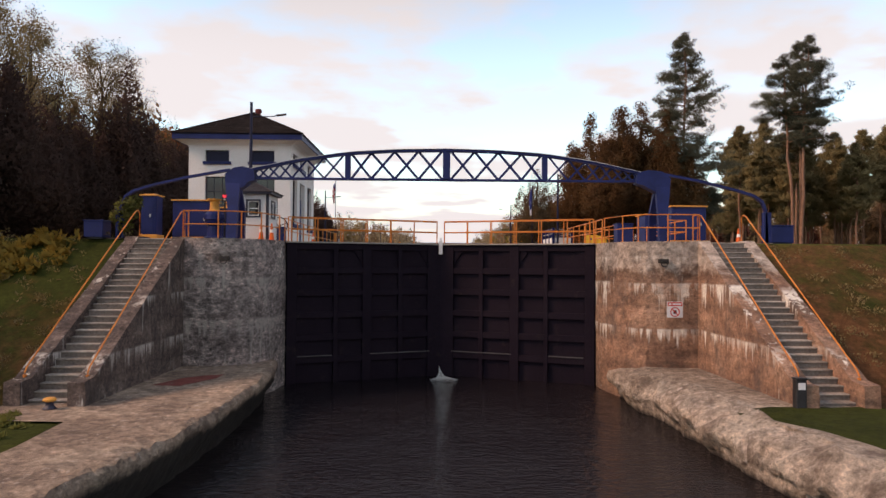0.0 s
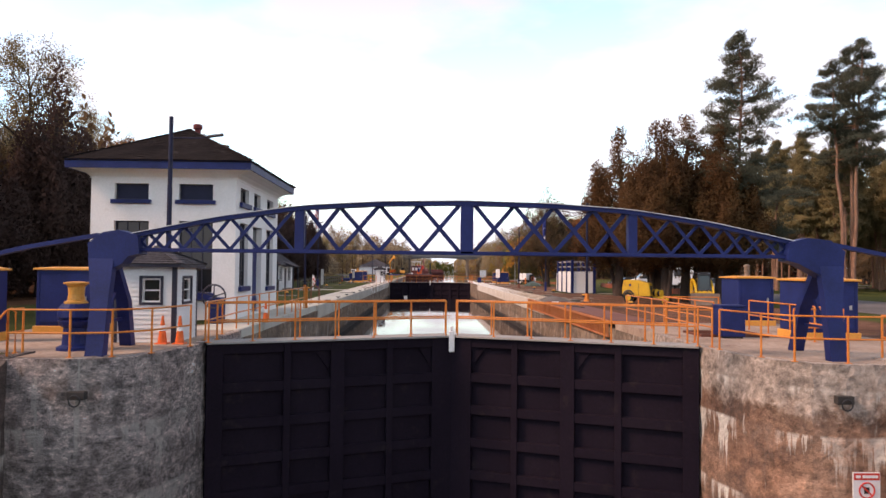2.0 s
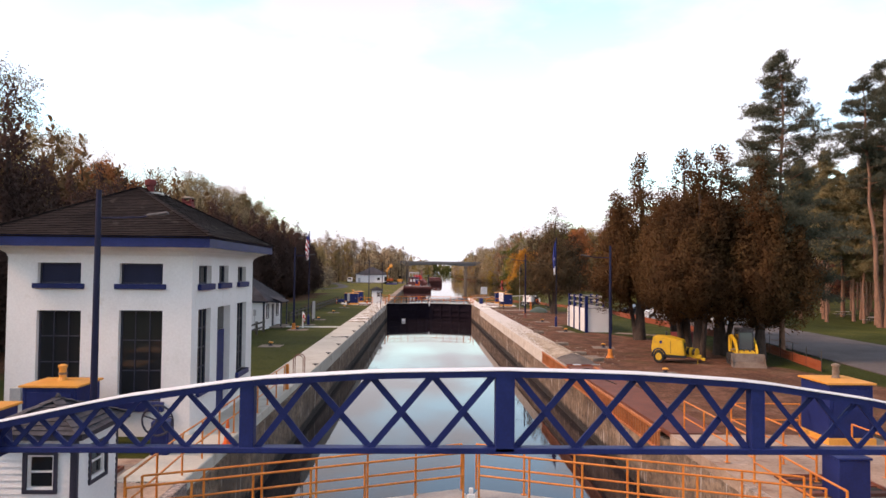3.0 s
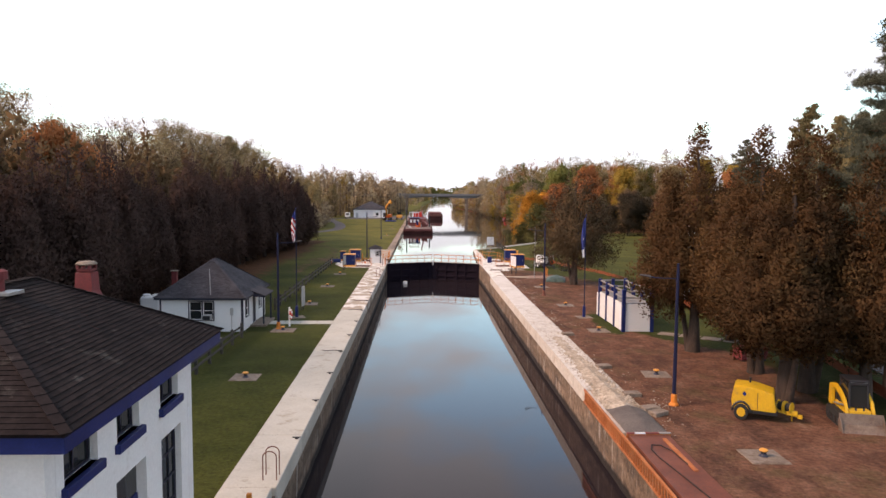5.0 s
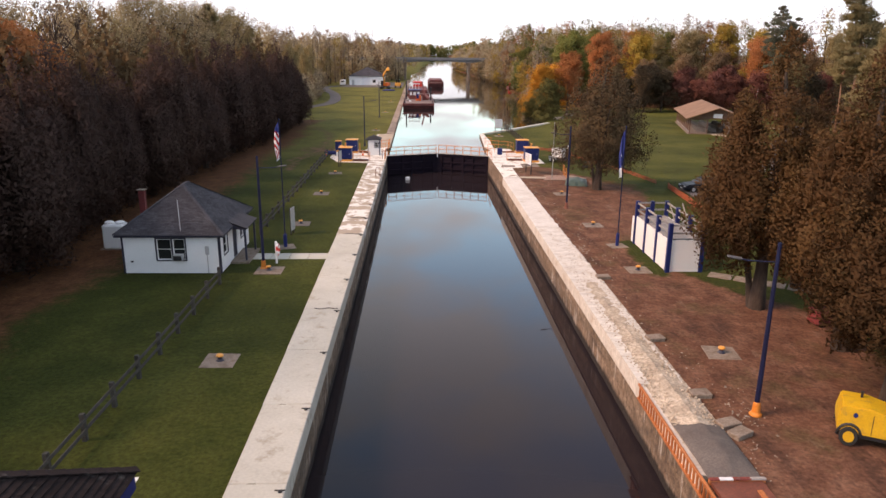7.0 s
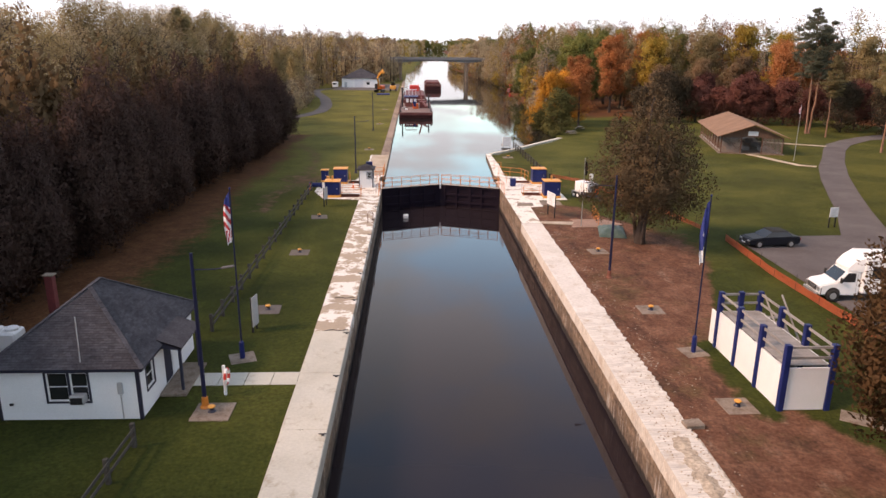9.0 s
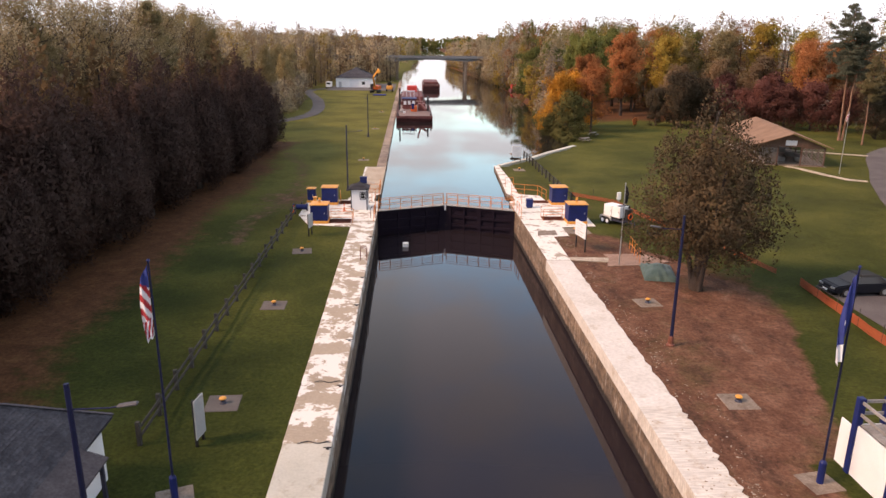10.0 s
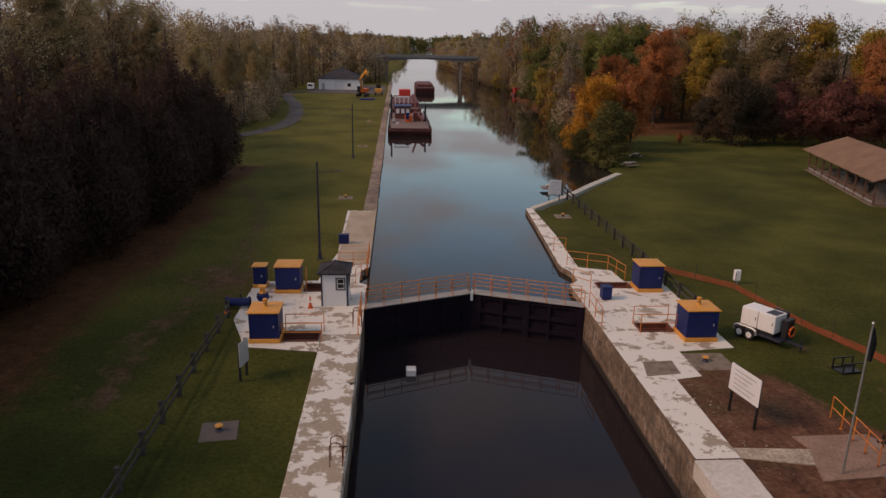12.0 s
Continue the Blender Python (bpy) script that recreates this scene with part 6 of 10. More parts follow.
LP = "tall navy lamp post with a single arm and orange foot"
lamp_post(pose(10.6, 30.4, -0.03), (-1.35, 0.2), LP, 7.0)
lamp_post(pose(-12.6, 49.7, -0.03), (1.35, 0.0), LP, 7.3)
lamp_post(pose(10.8, 67.8, -0.03), (-1.3, 0.1), "tall navy lamp post with a rusty foot", 7.4, RUST)
lamp_post(pose(-9.78, 5.7, -0.03), (1.35, 0.1), LP, 7.35)
lamp_post(pose(-10.6, 110.5, -0.03), (1.35, 0.0), "tall dark lamp post behind the upper booth", 7.3, BLACK_TRIM, BLACK_TRIM)
lamp_post(pose(-11.0, 158.0, -0.03), (-0.3, 0.0), "dark lamp post beside the upper canal", 7.4, BLACK_TRIM, BLACK_TRIM)
part_pad = B((-0.8, 0.9, -0.8, 0.8, -0.06, 0.02))
solo("lamp_pad", part_pad, PAD, "concrete pad round the lamp foot", "pad", kind="structure", m=pose(-12.2, 49.3, -0.03))


def flag_mesh(w, h, fold):
    """A limp hanging flag: h along z downwards, folded along its width."""
    bm = bmesh.new()
    nx, nz = 14, 36
    rows = []
    for j in range(nz + 1):
        g = j / nz
        rows.append([bm.verts.new((0.05 + w * (i / nx) * (0.20 + 0.16 * math.sin(g * 2.6 + 0.3)), fold * math.sin(i / nx * 9 + g * 5) * (0.4 + 0.6 * g), -h * g - 0.16 * (i / nx) * h * (1 - 0.5 * g))) for i in range(nx + 1)])
    return bm, rows, nx, nz


def flag_pole(m, h, label, kind, pole=None, base=True):
    t = thing("flag_pole", m, label, "flagpole", "flagpoles")
    part("pole", R((0, 0, 0), (0, 0, h), 0.05, 10, 0.032), pole or BLUE_DARK, t)
    part("finial", lathe(bmesh.new(), [(0.03, h), (0.06, h + 0.05), (0.03, h + 0.1), (0.01, h + 0.11)], 10), pole or BLUE, t)
    if base:
        part("socket", lathe(bmesh.new(), [(0.13, 0), (0.13, 0.9), (0.06, 1.0)], 10), BLUE, t)
        part("pad", B((-0.65, 0.65, -0.65, 0.65, -0.06, 0.02)), PAD, t)
    w, hh = {"stripes": (0.95, 2.5), "state": (0.9, 3.3), "black": (0.8, 1.3), "plain": (0.9, 1.0)}[kind]
    bm, rows, nx, nz = flag_mesh(w, hh, 0.10)
    cells = {}
    for j in range(nz):
        for i in range(nx):
            if kind == "stripes":
                c = "blue" if j + 0.6 * i < 11 else ("white" if int((j * 0.55 + i * (0.5 if j < 26 else -0.7)) / 2.2) % 2 == 0 or j > 34 else "red")
            elif kind == "state":
                c = "white" if j > 27 or (j in (17, 18) and 3 < i < 9) else "blue"
            elif kind == "black":
                c = "black"
            else:
                c = "white" if (j // 3) % 2 else "red"
            cells.setdefault(c, []).append((i, j))
    ms = {"blue": FLAG_BLUE, "red": FLAG_RED, "white": FLAG_WHITE, "black": FLAG_BLACK}
    names = sorted(cells)
    for c in names:
        for i, j in cells[c]:
            bm.faces.new((rows[j][i], rows[j][i + 1], rows[j + 1][i + 1], rows[j + 1][i])).material_index = names.index(c)
    cloth = part("flag", bm, ms[names[0]], t, smooth=True)
    for c in names[1:]:
        cloth.data.materials.append(ms[c])
    cloth.matrix_basis = Matrix.Translation((0, 0, h - 0.1))
    return t


flag_pole(pose(-12.15, 54.9, -0.03, 0, 0, 200), 9.0, "flagpole with a limp striped red, white and blue flag", "stripes")
flag_pole(pose(11.95, 55.1, -0.03, 0, 0, 190), 8.6, "flagpole with a long limp blue and white flag", "state")
flag_pole(pose(12.2, 82.5, -0.03, 0, 0, 20), 6.2, "pale flagpole with a limp black flag", "black", GALV, False)
flag_pole(pose(53, 121.4, -0.03, 0, 0, 200), 8.0, "white flagpole beside the pavilion", "plain", GALV, False)


def grab_ladder(m):
    t = thing("grab_rails", m, "pair of rusty bent-pipe ladder grab rails", "ladder", "ladder grab rails")
    for y in (0.0, 0.5):
        part("hoop", tube(bmesh.new(), [(0, y, 0)] + [(0.24 - 0.24 * math.cos(a), y, 0.85 + 0.2 * math.sin(a)) for a in [math.pi * i / 8 for i in range(9)]] + [(0.48, y, 0)], 0.022), RUST, t)


grab_ladder(pose(-7.45, 21.5, 0.02))
grab_ladder(pose(-7.4, 83.6, 0.02))
grab_ladder(pose(-7.35, 97.2, 0.02))

# fences
def post_fence(pts, label, gap=2.45, h=1.05):
    o = Vector((*pts[0], 0))
    t = thing("wooden_fence", Matrix.Translation(o), label, "fence", "wooden fences")
    pm = mesh_of("post", B((-0.085, 0.085, -0.085, 0.085, -0.1, h), bevel=0.012), WOOD)
    for p, q in zip(pts, pts[1:]):
        a, b = Vector((*p, 0)) - o, Vector((*q, 0)) - o
        k = max(1, round((b - a).length / gap))
        for i in range(k + 1):
            piece("post", pm, t, Matrix.Translation(a.lerp(b, i / k)) @ Matrix.Rotation(random.uniform(-0.03, 0.03), 4, 'X'))
        for i in range(k):
            for z in (0.45, 0.85):
                d = Vector((0.1, 0, z + random.uniform(-0.03, 0.03)))
                part("rail", bar(bmesh.new(), a.lerp(b, i / k) + d, a.lerp(b, (i + 1) / k) + d, 0.04, 0.14), WOOD, t)
    return t


post_fence([(-14.6, 21.5), (-14.55, 46.5)], "dark weathered post and rail fence on the lawn")
post_fence([(-14.7, 58.5), (-14.7, 99.0)], "dark weathered post and rail fence along the lawn")
post_fence([(13.4, 99.5), (13.3, 118), (13.1, 134.0)], "dark weathered post and rail fence by the upper canal")

# orange snow fence along the drive
def mesh_fence(pts, label, hs=1.0, strip=0.085):
    o = Vector((*pts[0], 0))
    t = thing("barrier_fence", Matrix.Translation(o), label, "fence", "barrier fences")
    bm = bmesh.new()
    rr = random.Random(3)
    pm = mesh_of("post", R((0, 0, 0), (0, 0, 1.15), 0.022, 6), WOOD)
    for p, q in zip(pts, pts[1:]):
        a, b = Vector((*p, 0)) - o, Vector((*q, 0)) - o
        k = max(1, round((b - a).length / 2.4))
        for i in range(k):
            u, v = a.lerp(b, i / k), a.lerp(b, (i + 1) / k)
            piece("post", pm, t, Matrix.Translation(u))
            sag = rr.uniform(0.0, 0.22)
            n = (v - u).cross(Vector((0, 0, 1))).normalized()
            for z in range(7):
                h0 = (0.1 + 0.14 * z) * hs
                mid = u.lerp(v, 0.5) + n * rr.uniform(-0.06, 0.06)
                bar(bm, u + Vector((0, 0, h0)), mid + Vector((0, 0, h0 * (1 - sag * 0.6))), 0.012, strip)
                bar(bm, mid + Vector((0, 0, h0 * (1 - sag * 0.6))), v + Vector((0, 0, h0)), 0.012, strip)
            for j in range(1, 20):
                w = u.lerp(v, j / 20)
                bar(bm, w + Vector((0, 0, 0.08)), w + Vector((0, 0, 0.98 * hs * (1 - sag * 0.6 * (1 - abs(j - 10) / 10)))), strip * 0.6, 0.01)
    part("netting", bm, SNOW_FENCE, t, "sagging orange plastic netting")
    return t


mesh_fence([(20.6, 24.5), (23.4, 40), (23.0, 58.7), (22.85, 62), (22.8, 67.7), (23.5, 77.5)], "sagging orange barrier netting along the parking lot", 0.58)
mesh_fence([(14.2, 107.5), (17.9, 103.4), (18.9, 97.0), (20.2, 93.0), (21.6, 88.5), (23.1, 80.0)], "fallen orange barrier netting across the lawn behind the trailer", 0.42, 0.035)

# ---- railings on the lower head ----
railing([(-6.95, -0.35, 0.0), (-7.35, -1.9, 0), (-7.95, -2.65, 0.0), (-8.8, -2.85, 0), (-10.15, -2.9, 0.0)], gap=1.3)
railing([(-10.15, -2.9, 0.0), (-10.15, -2.3, 0.0)], gap=0.8)
railing([(7.05, -0.2, 0.0), (7.4, -1.8, 0), (7.8, -2.6, 0.0), (8.9, -2.88, 0), (10.15, -2.9, 0.0)], gap=1.3)
railing([(10.15, -2.9, 0.0), (10.15, -2.2, 0.0)], gap=0.8)
railing([(-7.05, 1.2, 0.0), (-7.2, 5.0, 0.0), (-7.1, 17.5, 0.02)], gap=1.6)
railing([(7.1, 0.4, 0.0), (7.2, 4.4, 0.0)], gap=1.3)
railing([(7.3, 4.6, 0.04), (7.4, 9.6, 0.04)], gap=1.5)
railing([(8.9, 4.6, 0.0), (8.9, 9.5, 0.0), (11.1, 9.4, 0.0)], gap=1.6)
railing([(9.5, 0.6, 0.0), (10.9, 0.6, 0.0), (10.95, 6.4, 0.0)], gap=1.5)
solo("rail_post", B((-0.07, 0.07, -0.07, 0.07, 0, 1.1), bevel=0.01), ORANGE, "stout orange square rail post on the coping", "post", m=pose(-7.05, 17.9, 0.02))
# upper head railings
railing([(-7.0, 96.2, 0.02), (-7.0, 100.2, 0.02)], gap=1.3)
railing([(-7.6, 104.6, 0.02), (-6.95, 106.5, 0.02), (-6.95, 111.5, 0.02)], gap=1.2)
railing([(-9.0, 108.4, 0.02), (-7.0, 108.4, 0.02)], gap=1.2)
railing([(-11.0, 95.3, 0.02), (-8.9, 95.3, 0.02)], gap=2.0)
railing([(-11.0, 96.6, 0.02), (-8.9, 96.6, 0.02)], gap=2.0)
railing([(-10.9, 105.0, 0.02), (-10.7, 103.2, 0.02)], gap=2.0)
railing([(7.0, 97.2, 0.025), (7.0, 100.0, 0.025)], gap=1.3)
railing([(7.1, 104.6, 0.025), (8.0, 103.4, 0.025)], gap=1.3)
railing([(8.95, 96.2, 0.025), (11.0, 96.2, 0.025)], gap=2.0)
railing([(8.95, 97.5, 0.025), (11.0, 97.5, 0.025)], gap=2.0)
railing([(7.7, 108.8, 0.025), (10.4, 107.6, 0.025), (10.9, 105.2, 0.025)], gap=1.5)
railing([(7.5, 112.5, 0.025), (8.4, 112.3, 0.025)], gap=1.0)
railing([(13.9, 82.9, 0.0), (14.25, 86.6, 0.0)], "short orange stair railing at the pale flagpole", gap=1.0)


def pit(x0, x1, y0, y1, z, deep=False):
    t = thing("machinery_pit", pose(x0, y0, z), "machinery pit framed in rust-red steel, its shade put into the floor colour", "pit", "machinery pits")
    w, d = x1 - x0, y1 - y0
    drop = 0.5 if deep else 0.0
    # near-black floor paints the pit's shade
    part("floor", B((0.01, w - 0.01, 0.01, d - 0.01, 0.002 - 0.98 * drop, 0.012 - 0.98 * drop)), SHADE_BLACK, t)
    for a in ((0, w, 0, 0.06, -drop, 0.09), (0, w, d - 0.06, d, -drop, 0.09), (0, 0.06, 0.06, d - 0.06, -drop, 0.09), (w - 0.06, w, 0.06, d - 0.06, -drop, 0.09)):
        part("kerb_angle", B(a), RUST, t)
    for i in range(3):
        part("beam", B((0.06, w - 0.06, d * (i + 0.5) / 3 - 0.08, d * (i + 0.5) / 3 + 0.08, 0.014 - drop * 0.95, 0.05 - drop * 0.5)), RUST, t)


for r_ in PITS_L:
    pit(*r_, 0.015, True)
for r_ in PITS_R:
    pit(*r_, 0.02, True)
# no hole under these two: a dark plate on the deck imitates the shaded opening
pit(8.0, 10.2, 3.4, 5.0, 0.0)
pit(-10.6, -8.9, 4.2, 5.6, 0.0)

# hydraulic cylinder lying beside the upper platform, and the repair patch on the white deck
t = thing("gate_actuator", pose(-14.35, 100.4, -0.03), "navy gate actuator lying on low steel feet", "actuator")
part("barrel", R((-0.75, 0, 0.42), (0.65, 0, 0.42), 0.26, 16), BLUE, t)
for x in (-0.72, 0.6):
    part("flange", R((x - 0.05, 0, 0.42), (x + 0.05, 0, 0.42), 0.33, 16), BLUE, t)
    part("foot", B((x - 0.06, x + 0.06, -0.2, 0.2, 0, 0.26)), DARK_STEEL, t)
part("valve", R((0.1, 0, 0.66), (0.1, 0, 0.95), 0.05), DARK_STEEL, t)
bm = bmesh.new()
prism(bm, [(7.45, 90.75), (9.25, 91.0), (9.35, 92.5), (7.75, 92.3)], 0.0, 0.026)
solo("deck_patch", bm, PAD, "grey square repair patch in the white deck", "patch", kind="structure")
solo("deck_slab", roughen(B((-9.3, -6.83, 109.0, 125.6, -0.3, 0.06), bevel=0.02), 0.01, 1.5), PAD_TAN, "tan concrete slab beyond the upper gate recess", "slab", kind="structure")
# mooring lines left lying across the coping
for y in (42.2, 58.4, 63.8):
    rope = [(-7.0, y, 0.06)] + [(-7.0 - 0.16 * i, y + 0.09 * math.sin(i * 1.1 + y), 0.04) for i in range(1, 9)]
    solo("mooring_line", tube(bmesh.new(), rope, 0.022, 6), DARK_STEEL, "dark mooring line lying across the coping", "rope", "mooring lines")

rr_ = random.Random(12)
bm = bmesh.new()
heaps = [(rr_.uniform(9.0, 10.6), rr_.uniform(27, 90), rr_.uniform(0.4, 1.3)) for _ in range(16)]
for i in range(620):
    if i % 3:
        hx, hy, hr = heaps[rr_.randrange(16)]
        x, y = hx + rr_.gauss(0, hr * 0.5), hy + rr_.gauss(0, hr)
    else:
        x, y = 8.85 + rr_.triangular(0, 2.2, 0.05), rr_.uniform(27, 91)
    if x > 8.85:
        bmesh.ops.create_icosphere(bm, subdivisions=1, radius=rr_.uniform(0.012, 0.03) * rr_.choice((1, 1, 1, 2)), matrix=pose(x, y, -0.03, rr_.uniform(0, 180), rr_.uniform(0, 180)) @ Matrix.Diagonal((1.5, 1, 0.6, 1)))
tagged(new("rubble", mesh_of("rubble", bm, RUBBLE)), "scattered concrete rubble behind the coping", "rubble", kind="stuff")

# ---- cottage, viewing platform, signs ----
ct = thing("cottage", pose(0, 0, 0), "white clapboard cottage with black trim and grey hip roof", "cottage")
cx0, cx1, cy0, cy1 = -21.1, -15.05, 48.8, 56.2
cwin = [(-18.95, -18.05, 0.85, 2.2), (-17.95, -17.2, 0.85, 2.2)]
swin = [(49.6, 50.5, 0.95, 2.1), (53.9, 54.7, 0.95, 2.1)]
cdoor = (51.9, 52.9, 0.05, 2.1)
part("front_wall", wall_panel('x', cy0, cx0, cx1, -0.1, 2.4, cwin, 0.15, 1), SIDING, ct)
part("back_wall", wall_panel('x', cy1, cx0, cx1, -0.1, 2.4, [], 0.15, -1), SIDING, ct)
part("side_wall", wall_panel('y', cx1, cy0 + 0.16, cy1 - 0.16, -0.1, 2.4, swin + [cdoor], 0.15, -1), SIDING, ct)
part("side_wall", wall_panel('y', cx0, cy0 + 0.16, cy1 - 0.16, -0.1, 2.4, [], 0.15, 1), SIDING, ct)
siding(ct, 'x', cy0, 1, cx0 + 0.1, cx1 - 0.1, 0.0, 2.4, SIDING, [(-19.0, -17.15, 0.8, 2.25)])
siding(ct, 'y', cx1, -1, cy0 + 0.1, cy1 - 0.1, 0.0, 2.4, SIDING, swin + [cdoor])
for hh in cwin:
    window_in(ct, 'x', cy0, 1, hh, (1, 2), frame_m=PLAIN_WHITE, depth=0.02, fw=0.05)
for p in ((-19.03, -18.95, 0.77, 2.28), (-17.2, -17.12, 0.77, 2.28), (-18.05, -17.95, 0.85, 2.2), (-18.95, -17.2, 0.77, 0.85), (-18.95, -17.2, 2.2, 2.28)):
    part("casing", B((p[0], p[1], cy0 - 0.05, cy0 - 0.001, p[2], p[3])), BLACK_TRIM, ct)
for hh in swin:
    window_in(ct, 'y', cx1, -1, hh, (1, 2), frame_m=PLAIN_WHITE, depth=0.02)
    for p in ((hh[0] - 0.08, hh[0], hh[2] - 0.08, hh[3] + 0.08), (hh[1], hh[1] + 0.08, hh[2] - 0.08, hh[3] + 0.08), (hh[0], hh[1], hh[2] - 0.08, hh[2]), (hh[0], hh[1], hh[3], hh[3] + 0.08)):
        part("casing", B((cx1 + 0.001, cx1 + 0.05, p[0], p[1], p[2], p[3])), BLACK_TRIM, ct)
part("door", B((cx1 - 0.08, cx1 - 0.03, cdoor[0], cdoor[1], 0.05, 2.1)), BLACK_TRIM, ct, "dark door under the porch")
for x in (cx0 - 0.01, cx1 - 0.11):
    part("corner_board", B((x, x + 0.12, cy0 - 0.045, cy0 - 0.002, -0.05, 2.4)), BLACK_TRIM, ct)
part("corner_board", B((cx1 + 0.002, cx1 + 0.045, cy0 - 0.04, cy0 + 0.08, -0.05, 2.4)), BLACK_TRIM, ct)
part("fascia", B((cx0 - 0.32, cx1 + 0.32, cy0 - 0.32, cy1 + 0.32, 2.36, 2.5)), BLACK_TRIM, ct)
hip_roof(ct, cx0 - 0.35, cx1 + 0.35, cy0 - 0.35, cy1 + 0.35, 2.5, 51.9, 53.1, 5.05, ROOF_GREY)
pr = part("porch_roof", slab(bmesh.new(), [(cx1 + 0.05, 51.0, 2.75), (cx1 + 0.05, 54.0, 2.75), (-13.85, 54.0, 2.32), (-13.85, 51.0, 2.32)][::-1], 0.1), ROOF_GREY, ct)
part("porch_gable", front_prism(bmesh.new(), [(cx1 + 0.05, 2.3), (-13.9, 2.2), (-13.9, 2.32), (cx1 + 0.05, 2.72)], 51.0, 51.06), BLACK_TRIM, ct)
for y in (51.2, 53.8):
    part("porch_post", B((-14.1, -13.98, y - 0.06, y + 0.06, 0.1, 2.25)), BLACK_TRIM, ct)
part("porch_slab", B((cx1 + 0.05, -13.8, 50.8, 54.2, -0.06, 0.1), bevel=0.02), PAD, ct)
ac = part("window_unit", B((-17.9, -17.3, cy0 - 0.4, cy0 + 0.02, 0.86, 1.25), bevel=0.02), GREY_BOX, ct, "grey window air conditioner")
part("grille", B((-17.85, -17.35, cy0 - 0.42, cy0 - 0.4, 0.9, 1.2)), DARK_STEEL, ac)
part("meter", B((-15.95, -15.72, cy0 - 0.14, cy0 - 0.03, 1.2, 1.75), bevel=0.03), GREY_BOX, ct)
part("conduit", R((-15.84, cy0 - 0.08, 0.0), (-15.84, cy0 - 0.08, 1.2), 0.03), GREY_BOX, ct)
part("aerial", R((-17.35, cy0 - 0.1, 2.5), (-17.55, cy0 + 0.4, 4.6), 0.025), GALV, ct)
part("wall_tap", B((-20.6, -20.45, cy0 - 0.1, cy0 - 0.03, 0.7, 0.8)), DARK_STEEL, ct)

t = thing("storage_tank", pose(-24.0, 54.8, -0.03), "pair of white storage tanks on a slab behind the cottage", "tank")
part("tank_body", B((-0.75, 0.75, -0.55, 0.55, 0.05, 1.75), bevel=0.1), SIDING, t)
for x in (-0.38, 0.38):
    part("tank_lid", lathe(bmesh.new(), [(0.32, 1.75), (0.32, 1.88), (0.2, 1.94)], 12, (x, 0, 0)), PLAIN_WHITE, t)
part("slab", B((-0.9, 0.9, -0.7, 0.7, 0, 0.05)), PAD, t)
t = thing("vent_stack", pose(-23.4, 58.6, -0.03), "tall dark red capped vent stack", "vent stack")
part("shaft", B((-0.22, 0.22, -0.2, 0.2, 0, 3.4), bevel=0.02), BRICK_RED, t)
part("cap", B((-0.3, 0.3, -0.27, 0.27, 3.4, 3.48), bevel=0.02), PAD, t)
t = thing("tool_chest", pose(18.9, 39.8, -0.03, 0, 0, 12), "dull red steel site box behind the cedars", "site box")
part("body", B((-0.95, 0.95, -0.45, 0.45, 0.1, 0.75), bevel=0.03), BRICK_RED, t)
part("lid", B((-0.98, 0.98, -0.48, 0.48, 0.755, 0.86), bevel=0.03), BRICK_RED, t)
for x in (-0.75, 0.75):
    part("skid", B((x - 0.06, x + 0.06, -0.45, 0.45, 0.0, 0.1)), DARK_STEEL, t)

# path slabs from the cottage
for i in range(4):
    solo("path_slab", B((-0.62, 0.62, -0.66, 0.66, -0.05, 0.03), bevel=0.015), COPING, "pale concrete path slab across the lawn", "paving slab", "path slabs", m=pose(-9.5 - 1.27 * i, 52.5, -0.03))
# life ring post
t = thing("life_ring_stand", pose(-12.0, 50.9, -0.03), "white post with a red and white life ring", "life ring")
part("post", B((-0.06, 0.06, -0.06, 0.06, 0, 1.5), bevel=0.01), PLAIN_WHITE, t)
for i in range(8):
    a0 = 2 * math.pi * i / 8
    part("ring_segment", tube(bmesh.new(), [(0.12 , 0.34 * math.cos(a0 + k * 0.196), 0.95 + 0.34 * math.sin(a0 + k * 0.196)) for k in range(5)], 0.07), RED if i % 2 else PLAIN_WHITE, t)

# viewing platform
vp = thing("viewing_platform", pose(0, 0, 0), "white panelled viewing platform with navy posts and grey rails", "platform")
vx0, vx1, vy0, vy1, vz = 13.45, 15.6, 48.8, 56.0, 2.1
py = [48.8, 51.1, 53.45, 55.75]
for y in py:
    for x in (vx0, vx1):
        part("post", B((x - 0.13, x + 0.13, y - 0.13, y + 0.13, -0.05, vz + 1.1), bevel=0.015), BLUE, vp)
part("post", B((14.4, 14.66, 55.62, 55.88, vz, vz + 1.1), bevel=0.015), BLUE, vp)
for a, b in zip(py, py[1:]):
    for x in (vx0 - 0.02, vx1 + 0.02):
        part("side_panel", B((x - 0.03, x + 0.03, a + 0.14, b - 0.14, 0.0, vz - 0.02)), PLAIN_WHITE, vp)
    for x in (vx0, vx1):
        for z in (0.45, 0.95):
            part("rail", B((x - 0.03, x + 0.03, a + 0.13, b - 0.13, vz + z - 0.06, vz + z + 0.06)), WOOD_DECK, vp)
part("front_panel", B((vx0 + 0.14, vx1 - 0.14, vy0 - 0.05, vy0 + 0.01, 0.0, vz - 0.02)), PLAIN_WHITE, vp)
part("back_panel", B((vx0 + 0.14, vx1 - 0.14, vy1 - 0.28, vy1 - 0.22, 0.0, vz - 0.02)), PLAIN_WHITE, vp)
part("corner_panel", B((vx0 - 0.05, vx0 + 0.01, 55.9, 56.6, 0.0, vz - 0.2)), PLAIN_WHITE, vp)
